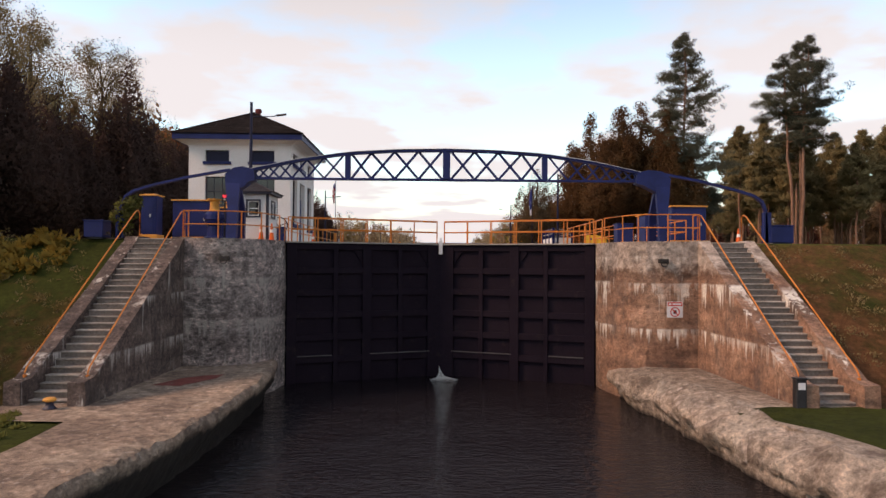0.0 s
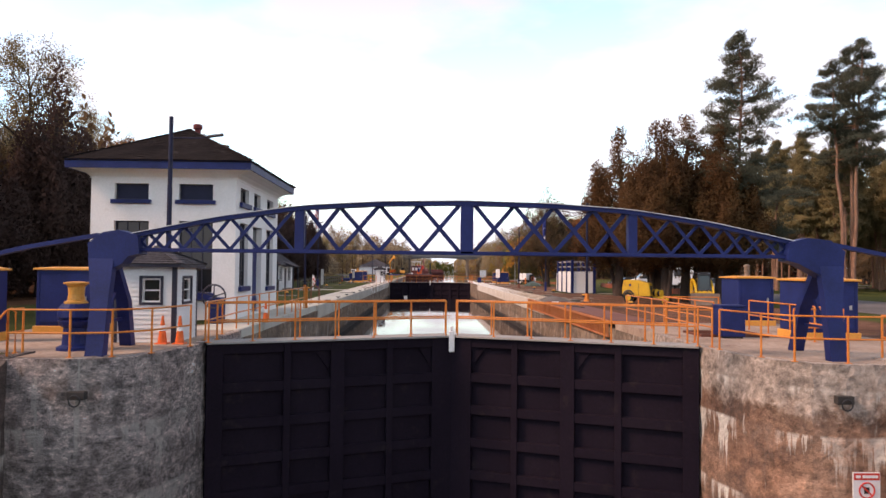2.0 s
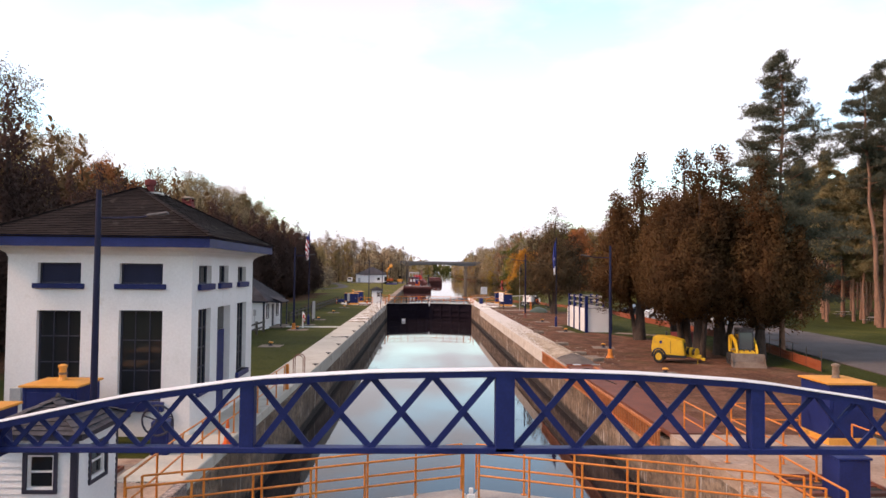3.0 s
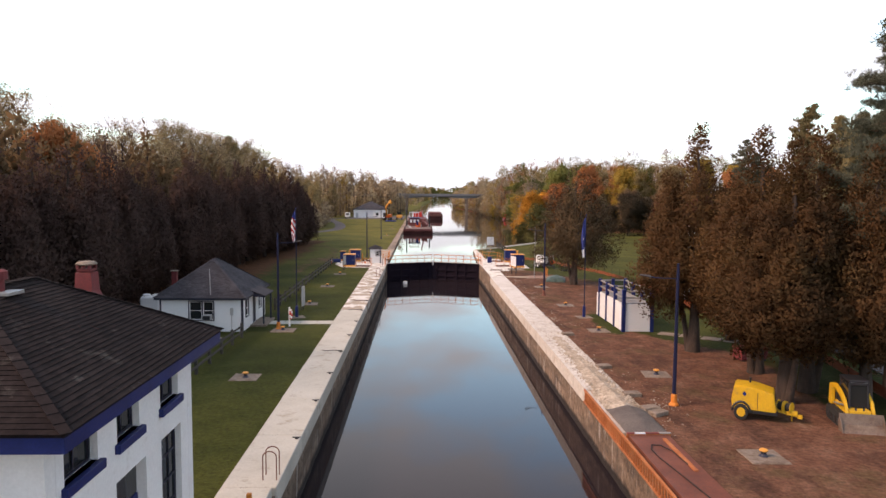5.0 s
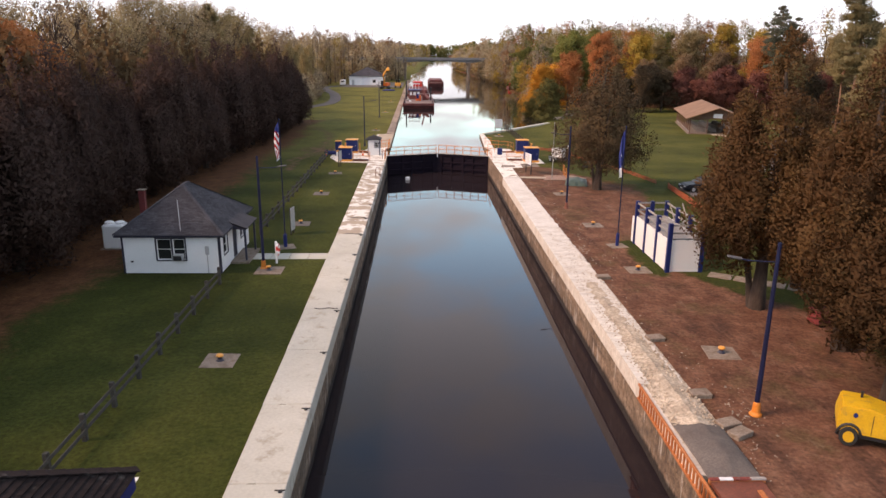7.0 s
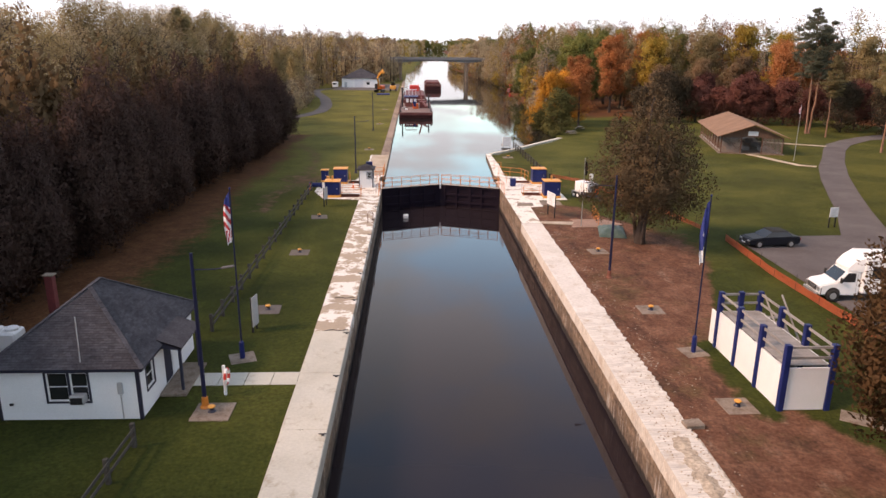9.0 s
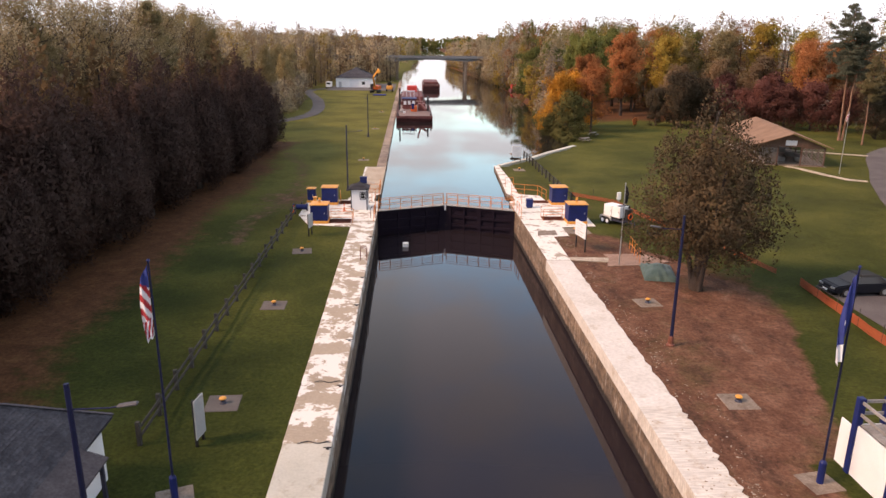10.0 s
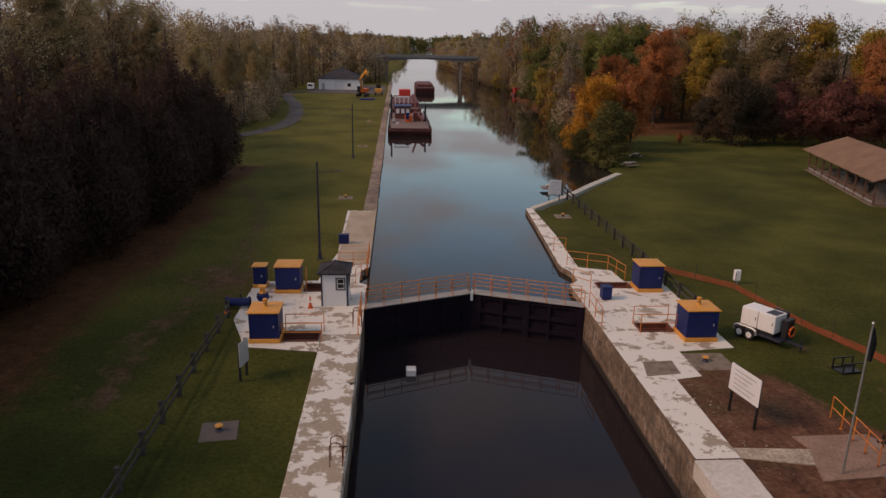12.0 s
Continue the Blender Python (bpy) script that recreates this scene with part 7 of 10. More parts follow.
for y in (vy0, 55.75):
    for z in (0.45, 0.95):
        part("rail", B((vx0 + 0.13, vx1 - 0.13, y - 0.03, y + 0.03, vz + z - 0.06, vz + z + 0.06)), WOOD_DECK, vp)
nb = 30
for i in range(nb):
    y0_ = vy0 + 0.15 + (vy1 - vy0 - 0.5) * i / nb
    part("deck_board", B((vx0 + 0.06, vx1 - 0.06, y0_ + 0.006, y0_ + (vy1 - vy0 - 0.5) / nb - 0.006, vz - 0.02, vz + 0.03)), WOOD_DECK, vp)
st = new("stair")
st.parent = vp
for i in range(9):
    part("tread", B((vx1 + 0.15, vx1 + 1.05, 55.4 - 0.27 * i - 0.3, 55.4 - 0.27 * i, vz - 0.22 * (i + 1), vz - 0.22 * (i + 1) + 0.05)), WOOD_DECK, st)
for x in (vx1 + 0.14, vx1 + 1.08):
    part("string", bar(bmesh.new(), (x, 55.5, vz - 0.1), (x, 52.9, 0.05), 0.05, 0.25), WOOD_DECK, st)
    part("hand_rail", bar(bmesh.new(), (x, 55.6, vz + 0.95), (x, 52.9, 0.95), 0.05, 0.1), WOOD_DECK, st)
    part("newel", B((x - 0.05, x + 0.05, 52.85, 52.95, 0, 1.0)), WOOD_DECK, st)
for i in range(4):
    solo("path_slab", B((-0.7, 0.7, -0.55, 0.55, -0.05, 0.03), bevel=0.015), PAD, "worn concrete path slab beside the platform", "paving slab", "path slabs", m=pose(16.6 + 1.28 * i, 47.9 - 0.85 * i, -0.03, 0, 0, -34))


def notice(m, w, z0, z1, label, legs=2, lines=5, board=None):
    """A board on legs with plain bars in place of its unreadable writing; faces -y."""
    t = thing("notice_board", m, label, "sign", "notice boards")
    for x in ((-w / 2 + 0.12, w / 2 - 0.12) if legs == 2 else (0,)):
        part("leg", B((x - 0.05, x + 0.05, 0.0, 0.1, 0, z1), bevel=0.008), DARK_STEEL, t)
    bd = part("board", B((-w / 2, w / 2, -0.05, -0.002, z0, z1), bevel=0.008), board or BOARD_WHITE, t)
    for i in range(lines):
        z = z1 - (z1 - z0) * (i + 1) / (lines + 1)
        part("text_bar", B((-w * 0.36, w * (0.36 - 0.12 * (i % 3)), -0.056, -0.051, z - 0.022, z + 0.022)), GREY_BOX, bd)
    return t


notice(pose(10.15, 86.6, -0.03, 0, 0, -78), 1.9, 1.1, 2.35, "large white board on dark legs facing the chamber")
notice(pose(-12.15, 91.2, -0.03, 0, 0, 75), 0.9, 0.75, 1.95, "pale information board on legs at the lawn end", board=GREY_BOX)
notice(pose(-12.25, 58.6, -0.03, 0, 0, 80), 0.8, 0.35, 2.1, "narrow pale upright sign on the lawn", board=GREY_BOX)
notice(pose(11.55, 130.9, -0.03, 0, 0, 5), 1.35, 0.7, 2.2, "large white board on legs at the canal shore")
notice(pose(35.5, 82.0, -0.03, 0, 0, 10), 0.9, 1.0, 1.9, "small white sign on wooden legs beside the drive")
t = thing("meter_pedestal", pose(18.6, 104.6, -0.03), "small white utility pedestal on the lawn", "pedestal")
part("box", B((-0.2, 0.2, -0.15, 0.15, 0.25, 1.0), bevel=0.03), PLAIN_WHITE, t)
part("post", B((-0.08, 0.08, -0.06, 0.06, 0, 0.25)), GALV, t)
# slab and kerb at the pale flagpole
bm = bmesh.new()
fine_prism(bm, [(11.2, 82.05), (15.3, 82.4), (16.3, 83.2), (14.9, 85.25), (11.7, 85.15), (11.95, 84.25), (11.5, 83.1)], -0.08, 0.015, 0.5)
solo("flag_slab", bm, PINK_PAVING, "worn pinkish paving round the pale flagpole", "pavement", kind="structure")
bm = bmesh.new()
fine_prism(bm, [(8.8, 83.7), (11.5, 83.1), (11.9, 84.2), (8.8, 84.4)], -0.08, 0.012, 0.5)
solo("gravel_path", bm, GRAVEL, "pale gravel path from the coping to the flagpole paving", "path", kind="structure")
solo("concrete_pad", B((10.2, 12.4, 91.4, 93.4, -0.06, 0.0), bevel=0.02), PAD, "grey concrete pad beside the platform", "pavement", kind="structure")

# warning sign on the right pier
t = thing("warning_sign", pose(9.02, -3.3, -2.66), "white warning plate with red header and crossed-out mark", "sign")
part("plate", B((-0.31, 0.31, -0.03, 0, -0.31, 0.31), bevel=0.005), BOARD_WHITE, t)
part("header", B((-0.29, 0.29, -0.036, -0.031, 0.14, 0.29)), RED, t)
for i, (a, b) in enumerate(((-0.25, -0.14), (-0.1, 0.25))):
    part("text_bar", B((a, b, -0.041, -0.037, 0.185, 0.245)), BOARD_WHITE, t)
part("ring", tube(bmesh.new(), [(0.17 * math.cos(q), -0.036, -0.09 + 0.17 * math.sin(q)) for q in [2 * math.pi * i / 24 for i in range(25)]], 0.018), RED, t)
part("slash", bar(bmesh.new(), (-0.12, -0.038, 0.03), (0.12, -0.038, -0.21), 0.012, 0.035), RED, t)
part("mark", B((-0.06, 0.06, -0.035, -0.031, -0.16, -0.02)), DARK_STEEL, t)
for x in (-8.45, 8.62):
    t = thing("mooring_recess", pose(x, -3.2, -0.78), "dark steel mooring ring on a near-black block, recess shade in its colour", "mooring ring", "mooring recesses")
    # proud block, coloured like the shade inside a slot
    part("back", B((-0.19, 0.19, -0.06, 0.12, -0.09, 0.09), bevel=0.01), SHADE_BLACK, t)
    part("ring", tube(bmesh.new(), [(0.12 * math.cos(q), -0.1, -0.1 + 0.12 * math.sin(q)) for q in [2 * math.pi * i / 16 for i in range(17)]], 0.018), DARK_STEEL, t)
t = thing("pedestal_post", pose(9.95, -10.72, LOW + 0.05), "dark grey service post with a white label at the stair foot", "service post")
part("post", B((-0.15, 0.15, -0.12, 0.12, 0, 0.82), bevel=0.02), DARK_STEEL, t)
part("label_plate", B((-0.1, 0.1, -0.128, -0.121, 0.55, 0.74)), BOARD_WHITE, t)
part("cap", B((-0.17, 0.17, -0.14, 0.14, 0.82, 0.88), bevel=0.02), DARK_STEEL, t)
# float in the chamber
t = thing("float_box", pose(-4.05, 96.5, CHAM), "white plastic float box on the chamber water", "float")
part("body", B((-0.28, 0.28, -0.28, 0.28, -0.12, 0.38), bevel=0.04), PLAIN_WHITE, t)
part("strap", B((-0.29, 0.29, -0.04, 0.04, 0.1, 0.385)), GREY_BOX, t)
# block piles and concrete offcuts on the works ground
for x, y, a in ((9.05, 37.8, 10), (9.0, 32.0, 4), (9.15, 29.6, 18), (9.3, 28.9, 30), (8.95, 47.5, 6)):
    solo("concrete_block", roughen(B((-0.42, 0.42, -0.28, 0.28, -0.05, 0.2), bevel=0.03), 0.03, 2, seed=x), PAD, "broken concrete block on the works ground", "block", "concrete blocks", m=pose(x, y, -0.03, 0, 0, a))
t = thing("tarp_mound", pose(14.45, 80.3, -0.04, 0, 0, -12) @ Matrix.Diagonal((0.72, 1.7, 1.25, 1)), "low mound under a green tarpaulin beside the tree", "tarpaulin")
bm = bmesh.new()
bmesh.ops.create_grid(bm, x_segments=24, y_segments=20, size=1, matrix=Matrix.Diagonal((1.6, 1.1, 1, 1)))
for v in bm.verts:
    r = max(abs(v.co.x) / 1.6, abs(v.co.y) / 1.1)
    v.co.z = 0.55 * max(0, 1 - r) ** 0.55 + 0.08 * noise.noise(v.co * 2.2) * (1 if r < 0.99 else 0.3) + 0.03
part("sheet", bm, GREEN_TARP, t, smooth=True)


def picnic_table(m):
    t = thing("picnic_table", m, "weathered wooden picnic table with fixed benches", "picnic table", "picnic tables")
    for i in range(5):
        part("top_board", B((-0.9, 0.9, -0.37 + 0.15 * i, -0.23 + 0.15 * i, 0.72, 0.76)), WOOD_DECK, t)
    for s in (-1, 1):
        part("bench_board", B((-0.9, 0.9, s * 0.72 - 0.13, s * 0.72 + 0.13, 0.42, 0.46)), WOOD_DECK, t)
        for x in (-0.6, 0.6):
            part("leg", bar(bmesh.new(), (x, s * 0.62, 0.0), (x, s * 0.2, 0.72), 0.05, 0.09), WOOD, t)
    for x in (-0.6, 0.6):
        part("cross_beam", B((x - 0.02, x + 0.02, -0.8, 0.8, 0.36, 0.42)), WOOD, t)


for x, y, a in ((52.4, 74.2, 10), (48.9, 63.1, 40), (55.5, 70, -20), (26.5, 152, 20), (30, 160, 60)):
    picnic_table(pose(x, y, -0.05, 0, 0, a))

# drive and parking lot
bm = bmesh.new()
prism(bm, [(21.5, 4), (23.2, 22), (25.4, 40), (24.3, 58), (24.6, 77.4), (30, 78.8), (34.6, 79.0), (39.4, 87.7), (43.9, 97), (48.5, 106.4), (53.6, 115.9), (58.6, 123.7), (64.4, 133.4), (68.4, 139.4), (74.5, 145.2), (80, 149.4), (96, 159), (99, 153), (80, 145.3), (72, 138.2), (67.3, 131.9), (60, 120.2), (53.8, 109.2), (48.1, 98), (43.5, 88.5), (40.4, 81.6), (38.5, 72), (35.2, 60), (34, 44), (33, 24), (31, 4)], -0.25, 0.03)
solo("road", bm, ASPHALT, "worn grey asphalt drive and parking lot", "road", kind="structure")
bm = bmesh.new()
pathc = [(-46, 163), (-38, 172), (-32.5, 179.5), (-28.6, 188), (-26.6, 197), (-26.4, 208), (-27.6, 222), (-30.5, 242), (-35, 262), (-38.2, 277), (-38, 288), (-34, 296), (-27, 299)]
turns = [(Vector(q) - Vector(p)).normalized() for p, q in zip([pathc[0]] + pathc[:-1], pathc[1:] + [pathc[-1]])]
prism(bm, [(x - 1.6 * d.y, y + 1.6 * d.x) for (x, y), d in zip(pathc, turns)] + [(x + 1.6 * d.y, y - 1.6 * d.x) for (x, y), d in list(zip(pathc, turns))[::-1]], -0.2, 0.04)
solo("path", bm, ASPHALT, "grey path winding across the far lawn", "path", kind="structure")
for line, w in ((((49.0, 127.4), (49.8, 125.6), (50.6, 120.6), (51.6, 117.2), (53.4, 116.0)), 0.45), (((54.6, 145.6), (58.0, 143.0), (61.5, 140.4), (67.0, 136.9)), 0.5)):
    sides = [Vector((q[1] - p[1], p[0] - q[0])).normalized() * w for p, q in zip((line[0],) + line[:-1], line[1:] + (line[-1],))]
    bm = bmesh.new()
    prism(bm, [(p[0] + d.x, p[1] + d.y) for p, d in zip(line, sides)] + [(p[0] - d.x, p[1] - d.y) for p, d in list(zip(line, sides))[::-1]], -0.2, 0.045)
    solo("footpath", bm, GRAVEL, "narrow worn gravel footpath to the pavilion", "path", kind="structure")
solo("yard", B((-33, -9, 286, 330, -0.2, 0.035)), ASPHALT, "grey yard before the far white building", "pavement", kind="structure")
bm = bmesh.new()
prism(bm, [(8.4, 127.6), (13.4, 133.6), (18, 140.4), (23.2, 147.4), (23.8, 146.8), (18.6, 139.8), (13.9, 133.1), (8.8, 127.0)], -1.4, 0.06)
solo("shore_edging", bm, COPING, "pale concrete edging along the curved shore", "edging", kind="structure")

# ---- vehicles and machines ----
def wheel(parent, x, y, r, w, hub=None, name="wheel"):
    """A wheel with its axle along y: tyre and rim."""
    wl_ = new(name)
    wl_.parent = parent
    wl_.matrix_basis = pose(x, y, r, 90, 0, 0)
    part("tyre", lathe(bmesh.new(), [(r * 0.6, -w / 2), (r * 0.92, -w / 2), (r, -w / 2 + 0.04), (r, w / 2 - 0.04), (r * 0.92, w / 2), (r * 0.6, w / 2)], 20), RUBBER, wl_)
    part("rim", lathe(bmesh.new(), [(r * 0.3, -w / 2 - 0.006), (r * 0.58, -w / 2 - 0.006), (r * 0.58, w / 2 + 0.006), (r * 0.3, w / 2 + 0.006)], 16), hub or GALV, wl_)


def loft(bm, sections):
    """Joins closed rings of points."""
    rings = [[bm.verts.new(p) for p in s] for s in sections]
    k = len(rings[0])
    f = [bm.faces.new(rings[0]), bm.faces.new(rings[-1])]
    for a, b in zip(rings, rings[1:]):
        f += [bm.faces.new((a[i], a[(i + 1) % k], b[(i + 1) % k], b[i])) for i in range(k)]
    bmesh.ops.recalc_face_normals(bm, faces=f)
    return bm


# towed air compressor
t = thing("air_compressor", pose(13.55, 28.55, -0.03, 0, 0, -28) @ Matrix.Diagonal((0.78, 0.87, 0.95, 1)), "yellow towed air compressor parked on the bare soil", "compressor")
body = [(-1.0, 0.52), (-1.06, 1.0), (-0.92, 1.64), (0.15, 1.64), (1.22, 1.42), (1.4, 0.52)]
bm = bmesh.new()
front_prism(bm, body, -0.75, 0.75)
bmesh.ops.bevel(bm, geom=bm.edges[:], offset=0.05, segments=2, affect='EDGES')
part("canopy", bm, YELLOW, t)
part("top_panel", slab(bmesh.new(), [(-0.8, -0.5, 1.652), (0.05, -0.5, 1.652), (0.05, 0.5, 1.652), (-0.8, 0.5, 1.652)], 0.02), YELLOW, t)
part("front_louvre", slab(bmesh.new(), [(1.262, -0.5, 1.25), (1.262, 0.5, 1.25), (1.372, 0.5, 0.7), (1.372, -0.5, 0.7)], 0.012), DARK_STEEL, t)
part("skirt", B((-0.7, 1.45, -0.7, 0.7, 0.36, 0.52), bevel=0.02), DARK_STEEL, t)
for y in (-0.72, 0.72):
    wheel(t, -0.5, y, 0.4, 0.22, YELLOW)
    part("mudguard", tube(bmesh.new(), [(-0.5 + 0.49 * math.cos(a), y, 0.4 + 0.49 * math.sin(a)) for a in [math.pi * i / 10 for i in range(11)]], 0.07, 6), DARK_STEEL, t)
part("door_seam", B((0.35, 0.38, -0.757, -0.75, 0.6, 1.4)), DARK_STEEL, t)
part("badge", lathe(bmesh.new(), [(0.1, 0), (0.1, 0.01)], 12), BLUE, t).matrix_basis = pose(-0.35, -0.755, 1.3, 90, 0, 0)
part("louvre_panel", B((0.6, 1.2, -0.765, -0.752, 0.75, 1.2), bevel=0.005), YELLOW, t)
part("drawbar", bar(bmesh.new(), (1.4, 0, 0.5), (2.6, 0, 0.32), 0.14, 0.12), YELLOW, t)
part("hitch", B((2.5, 2.75, -0.12, 0.12, 0.22, 0.4), bevel=0.03), YELLOW, t)
for x, z in ((1.62, 0.74), (2.02, 0.70)):
    r_ = new("hose_reel")
    r_.parent = t
    r_.matrix_basis = pose(x, 0.0, z, 90, 0, 62)
    for q in (-0.17, 0.17):
        part("flange", lathe(bmesh.new(), [(0.1, q - 0.02), (0.27, q - 0.02), (0.29, q), (0.27, q + 0.02), (0.1, q + 0.02)], 18), YELLOW, r_)
    part("hose", lathe(bmesh.new(), [(0.04, -0.15), (0.2, -0.15), (0.22, 0.0), (0.2, 0.15), (0.04, 0.15)], 16), RUBBER, r_, "black hose wound on the reel")
part("fork", B((1.9, 2.5, -0.16, 0.16, 0.34, 0.56), bevel=0.04), YELLOW, t)
part("jack", R((2.2, 0.2, 0.0), (2.2, 0.2, 0.8), 0.04), YELLOW, t)
part("exhaust", lathe(bmesh.new(), [(0.06, 1.6), (0.06, 1.85), (0.08, 1.86), (0.08, 1.9)], 10, (-0.1, 0.3, 0)), DARK_STEEL, t)

# compact track loader
t = thing("track_loader", pose(17.7, 27.5, -0.03, 0, 0, -12) @ Matrix.Diagonal((0.82, 0.9, 1.0, 1)), "worn yellow track loader with a black cab and lowered bucket", "loader")
for s in (-1, 1):
    tr = part("track", side_prism(bmesh.new(), [(-0.95, 0.3), (-0.85, 0.05), (-0.7, 0.0), (0.95, 0.0), (1.15, 0.12), (1.2, 0.4), (1.0, 0.66), (-0.6, 0.62)], s * 0.56, s * 0.9), RUBBER, t)
    for y in (-0.55, -0.1, 0.35, 0.8):
        part("roller", R((s * 0.88, y, 0.24), (s * 0.92, y, 0.24), 0.14, 12), DARK_STEEL, tr)
    part("lift_arm", loft(bmesh.new(), [[(s * 0.66 + a, y, z + b) for a, b in ((-0.07, -0.11), (0.07, -0.11), (0.07, 0.11), (-0.07, 0.11))] for y, z in ((1.2, 1.5), (0.6, 1.62), (-0.1, 1.45), (-0.7, 1.12), (-0.98, 0.72), (-1.04, 0.36))]), YELLOW, t)
    part("upright", B((s * 0.66 - 0.1, s * 0.66 + 0.1, 0.85, 1.25, 0.66, 1.6), bevel=0.03), YELLOW, t)
    part("cylinder", R((s * 0.66, 0.7, 0.8), (s * 0.66, -0.6, 1.0), 0.045), GALV, t)
    part("work_lamp", B((s * 0.36 - 0.08, s * 0.36 + 0.08, -0.66, -0.58, 2.0, 2.1), bevel=0.02), GREY_BOX, t)
part("chassis", B((-0.55, 0.55, -0.8, 1.15, 0.25, 0.9), bevel=0.06), YELLOW, t)
part("engine_hood", B((-0.55, 0.55, 0.55, 1.35, 0.9, 1.5), bevel=0.08), DARK_STEEL, t)
part("front_plate", B((-0.54, 0.54, -1.0, -0.82, 0.34, 0.86), bevel=0.03), YELLOW, t)
for x in (-0.2, 0.2):
    part("tilt_ram", R((x, -1.02, 0.45), (x, -0.86, 0.98), 0.05), DARK_STEEL, t)
cab = part("cab", B((-0.5, 0.5, 0.45, 0.58, 0.88, 2.05), bevel=0.02), DARK_STEEL, t, "black caged cab")
for s in (-1, 1):
    part("post", bar(bmesh.new(), (s * 0.46, -0.72, 0.9), (s * 0.46, -0.6, 2.02), 0.08, 0.09), DARK_STEEL, cab)
    part("side_screen", B((s * 0.475 - 0.012, s * 0.475 + 0.012, -0.6, 0.46, 0.95, 1.98)), GLASS, cab)
part("windscreen", slab(bmesh.new(), [(-0.42, -0.7, 0.95), (0.42, -0.7, 0.95), (0.42, -0.6, 1.96), (-0.42, -0.6, 1.96)], 0.012), GLASS, cab)
part("header", B((-0.5, 0.5, -0.68, -0.58, 1.93, 2.06), bevel=0.01), DARK_STEEL, cab)
part("roof", B((-0.53, 0.53, -0.68, 0.6, 2.06, 2.15), bevel=0.03), DARK_STEEL, cab)
part("seat", B((-0.26, 0.26, -0.1, 0.4, 0.9, 1.55), bevel=0.06), GREY_BOX, cab)
bk = part("bucket", side_prism(bmesh.new(), [(-1.02, 0.74), (-1.1, 0.76), (-1.2, 0.28), (-1.62, 0.06), (-1.68, 0.0), (-1.12, 0.0), (-1.0, 0.15)], -1.08, 1.08), BLADE, t, "worn brown steel bucket")
for s in (-1, 1):
    part("cheek", side_prism(bmesh.new(), [(-1.06, 0.76), (-1.68, 0.05), (-1.68, 0.0), (-1.1, 0.0)], s * 1.06, s * 1.1), BLADE, bk)


def car_body(t, L, W, prof_body, prof_glass, paint):
    bm = bmesh.new()
    front_prism(bm, prof_body, -W / 2, W / 2)
    bmesh.ops.bevel(bm, geom=bm.edges[:], offset=0.09, segments=2, affect='EDGES')
    part("body", bm, paint, t)
    bm = bmesh.new()
    lo, hi = prof_glass
    loft(bm, [[(lo[0], -W / 2 + 0.08, lo[2]), (lo[1], -W / 2 + 0.08, lo[2]), (lo[1], W / 2 - 0.08, lo[2]), (lo[0], W / 2 - 0.08, lo[2])], [(hi[0], -W / 2 + 0.24, hi[2]), (hi[1], -W / 2 + 0.24, hi[2]), (hi[1], W / 2 - 0.24, hi[2]), (hi[0], W / 2 - 0.24, hi[2])]])
    part("glasshouse", bm, GLASS, t, "dark windows")


# parked black car, nose towards -x
t = thing("car", pose(26.6, 76.0, -0.0, 0, 0, 4), "black two-door car with a soft top parked on the asphalt", "car")
car_body(t, 4.5, 1.8, [(-2.2, 0.25), (-2.25, 0.6), (-2.0, 0.78), (-0.9, 0.9), (1.6, 0.95), (2.15, 0.9), (2.2, 0.5), (2.1, 0.25)], ((-1.0, 1.65, 0.9), (-0.25, 0.95, 1.36)), CAR_BLACK)
part("soft_top", loft(bmesh.new(), [[(-0.32, -0.7, 1.33), (1.2, -0.7, 1.3), (1.2, 0.7, 1.3), (-0.32, 0.7, 1.33)], [(-0.2, -0.6, 1.42), (0.95, -0.6, 1.4), (0.95, 0.6, 1.4), (-0.2, 0.6, 1.42)]]), RUBBER, t, "black fabric roof")
for x in (-1.4, 1.35):
    for y in (-0.82, 0.82):
        wheel(t, x, y, 0.32, 0.2)
for y in (-0.6, 0.6):
    part("head_light", B((-2.28, -2.2, y - 0.18, y + 0.18, 0.55, 0.68), bevel=0.02), GALV, t)
    part("tail_light", B((2.17, 2.23, y - 0.2, y + 0.2, 0.65, 0.78), bevel=0.02), RED, t)
part("bumper", B((-2.32, -2.22, -0.8, 0.8, 0.3, 0.48), bevel=0.03), CAR_BLACK, t)
part("number_plate", B((-2.345, -2.325, -0.25, 0.25, 0.34, 0.45)), BOARD_WHITE, t)

# white cutaway bus, nose towards -x
t = thing("shuttle_bus", pose(23.95, 63.55, 0.03, 0, 0, -5) @ Matrix.Diagonal((0.92, 0.92, 0.93, 1)), "white cutaway shuttle bus parked behind the barrier netting", "bus")
part("box", B((2.0, 7.4, -1.2, 1.2, 0.62, 3.3), bevel=0.12), PLAIN_WHITE, t)
part("overcab", loft(bmesh.new(), [[(2.02, y, z) for y, z in ((-1.1, 2.2), (1.1, 2.2), (1.1, 3.2), (-1.1, 3.2))], [(1.45, y, z) for y, z in ((-1.0, 2.22), (1.0, 2.22), (0.95, 2.9), (-0.95, 2.9))], [(1.05, y, z) for y, z in ((-0.92, 2.22), (0.92, 2.22), (0.9, 2.42), (-0.9, 2.42))]]), PLAIN_WHITE, t)
bm = bmesh.new()
front_prism(bm, [(-0.75, 0.42), (-0.82, 0.9), (-0.66, 1.16), (0.3, 1.36), (0.98, 2.16), (1.98, 2.22), (1.98, 0.42)], -0.98, 0.98)
bmesh.ops.bevel(bm, geom=bm.edges[:], offset=0.08, segments=2, affect='EDGES')
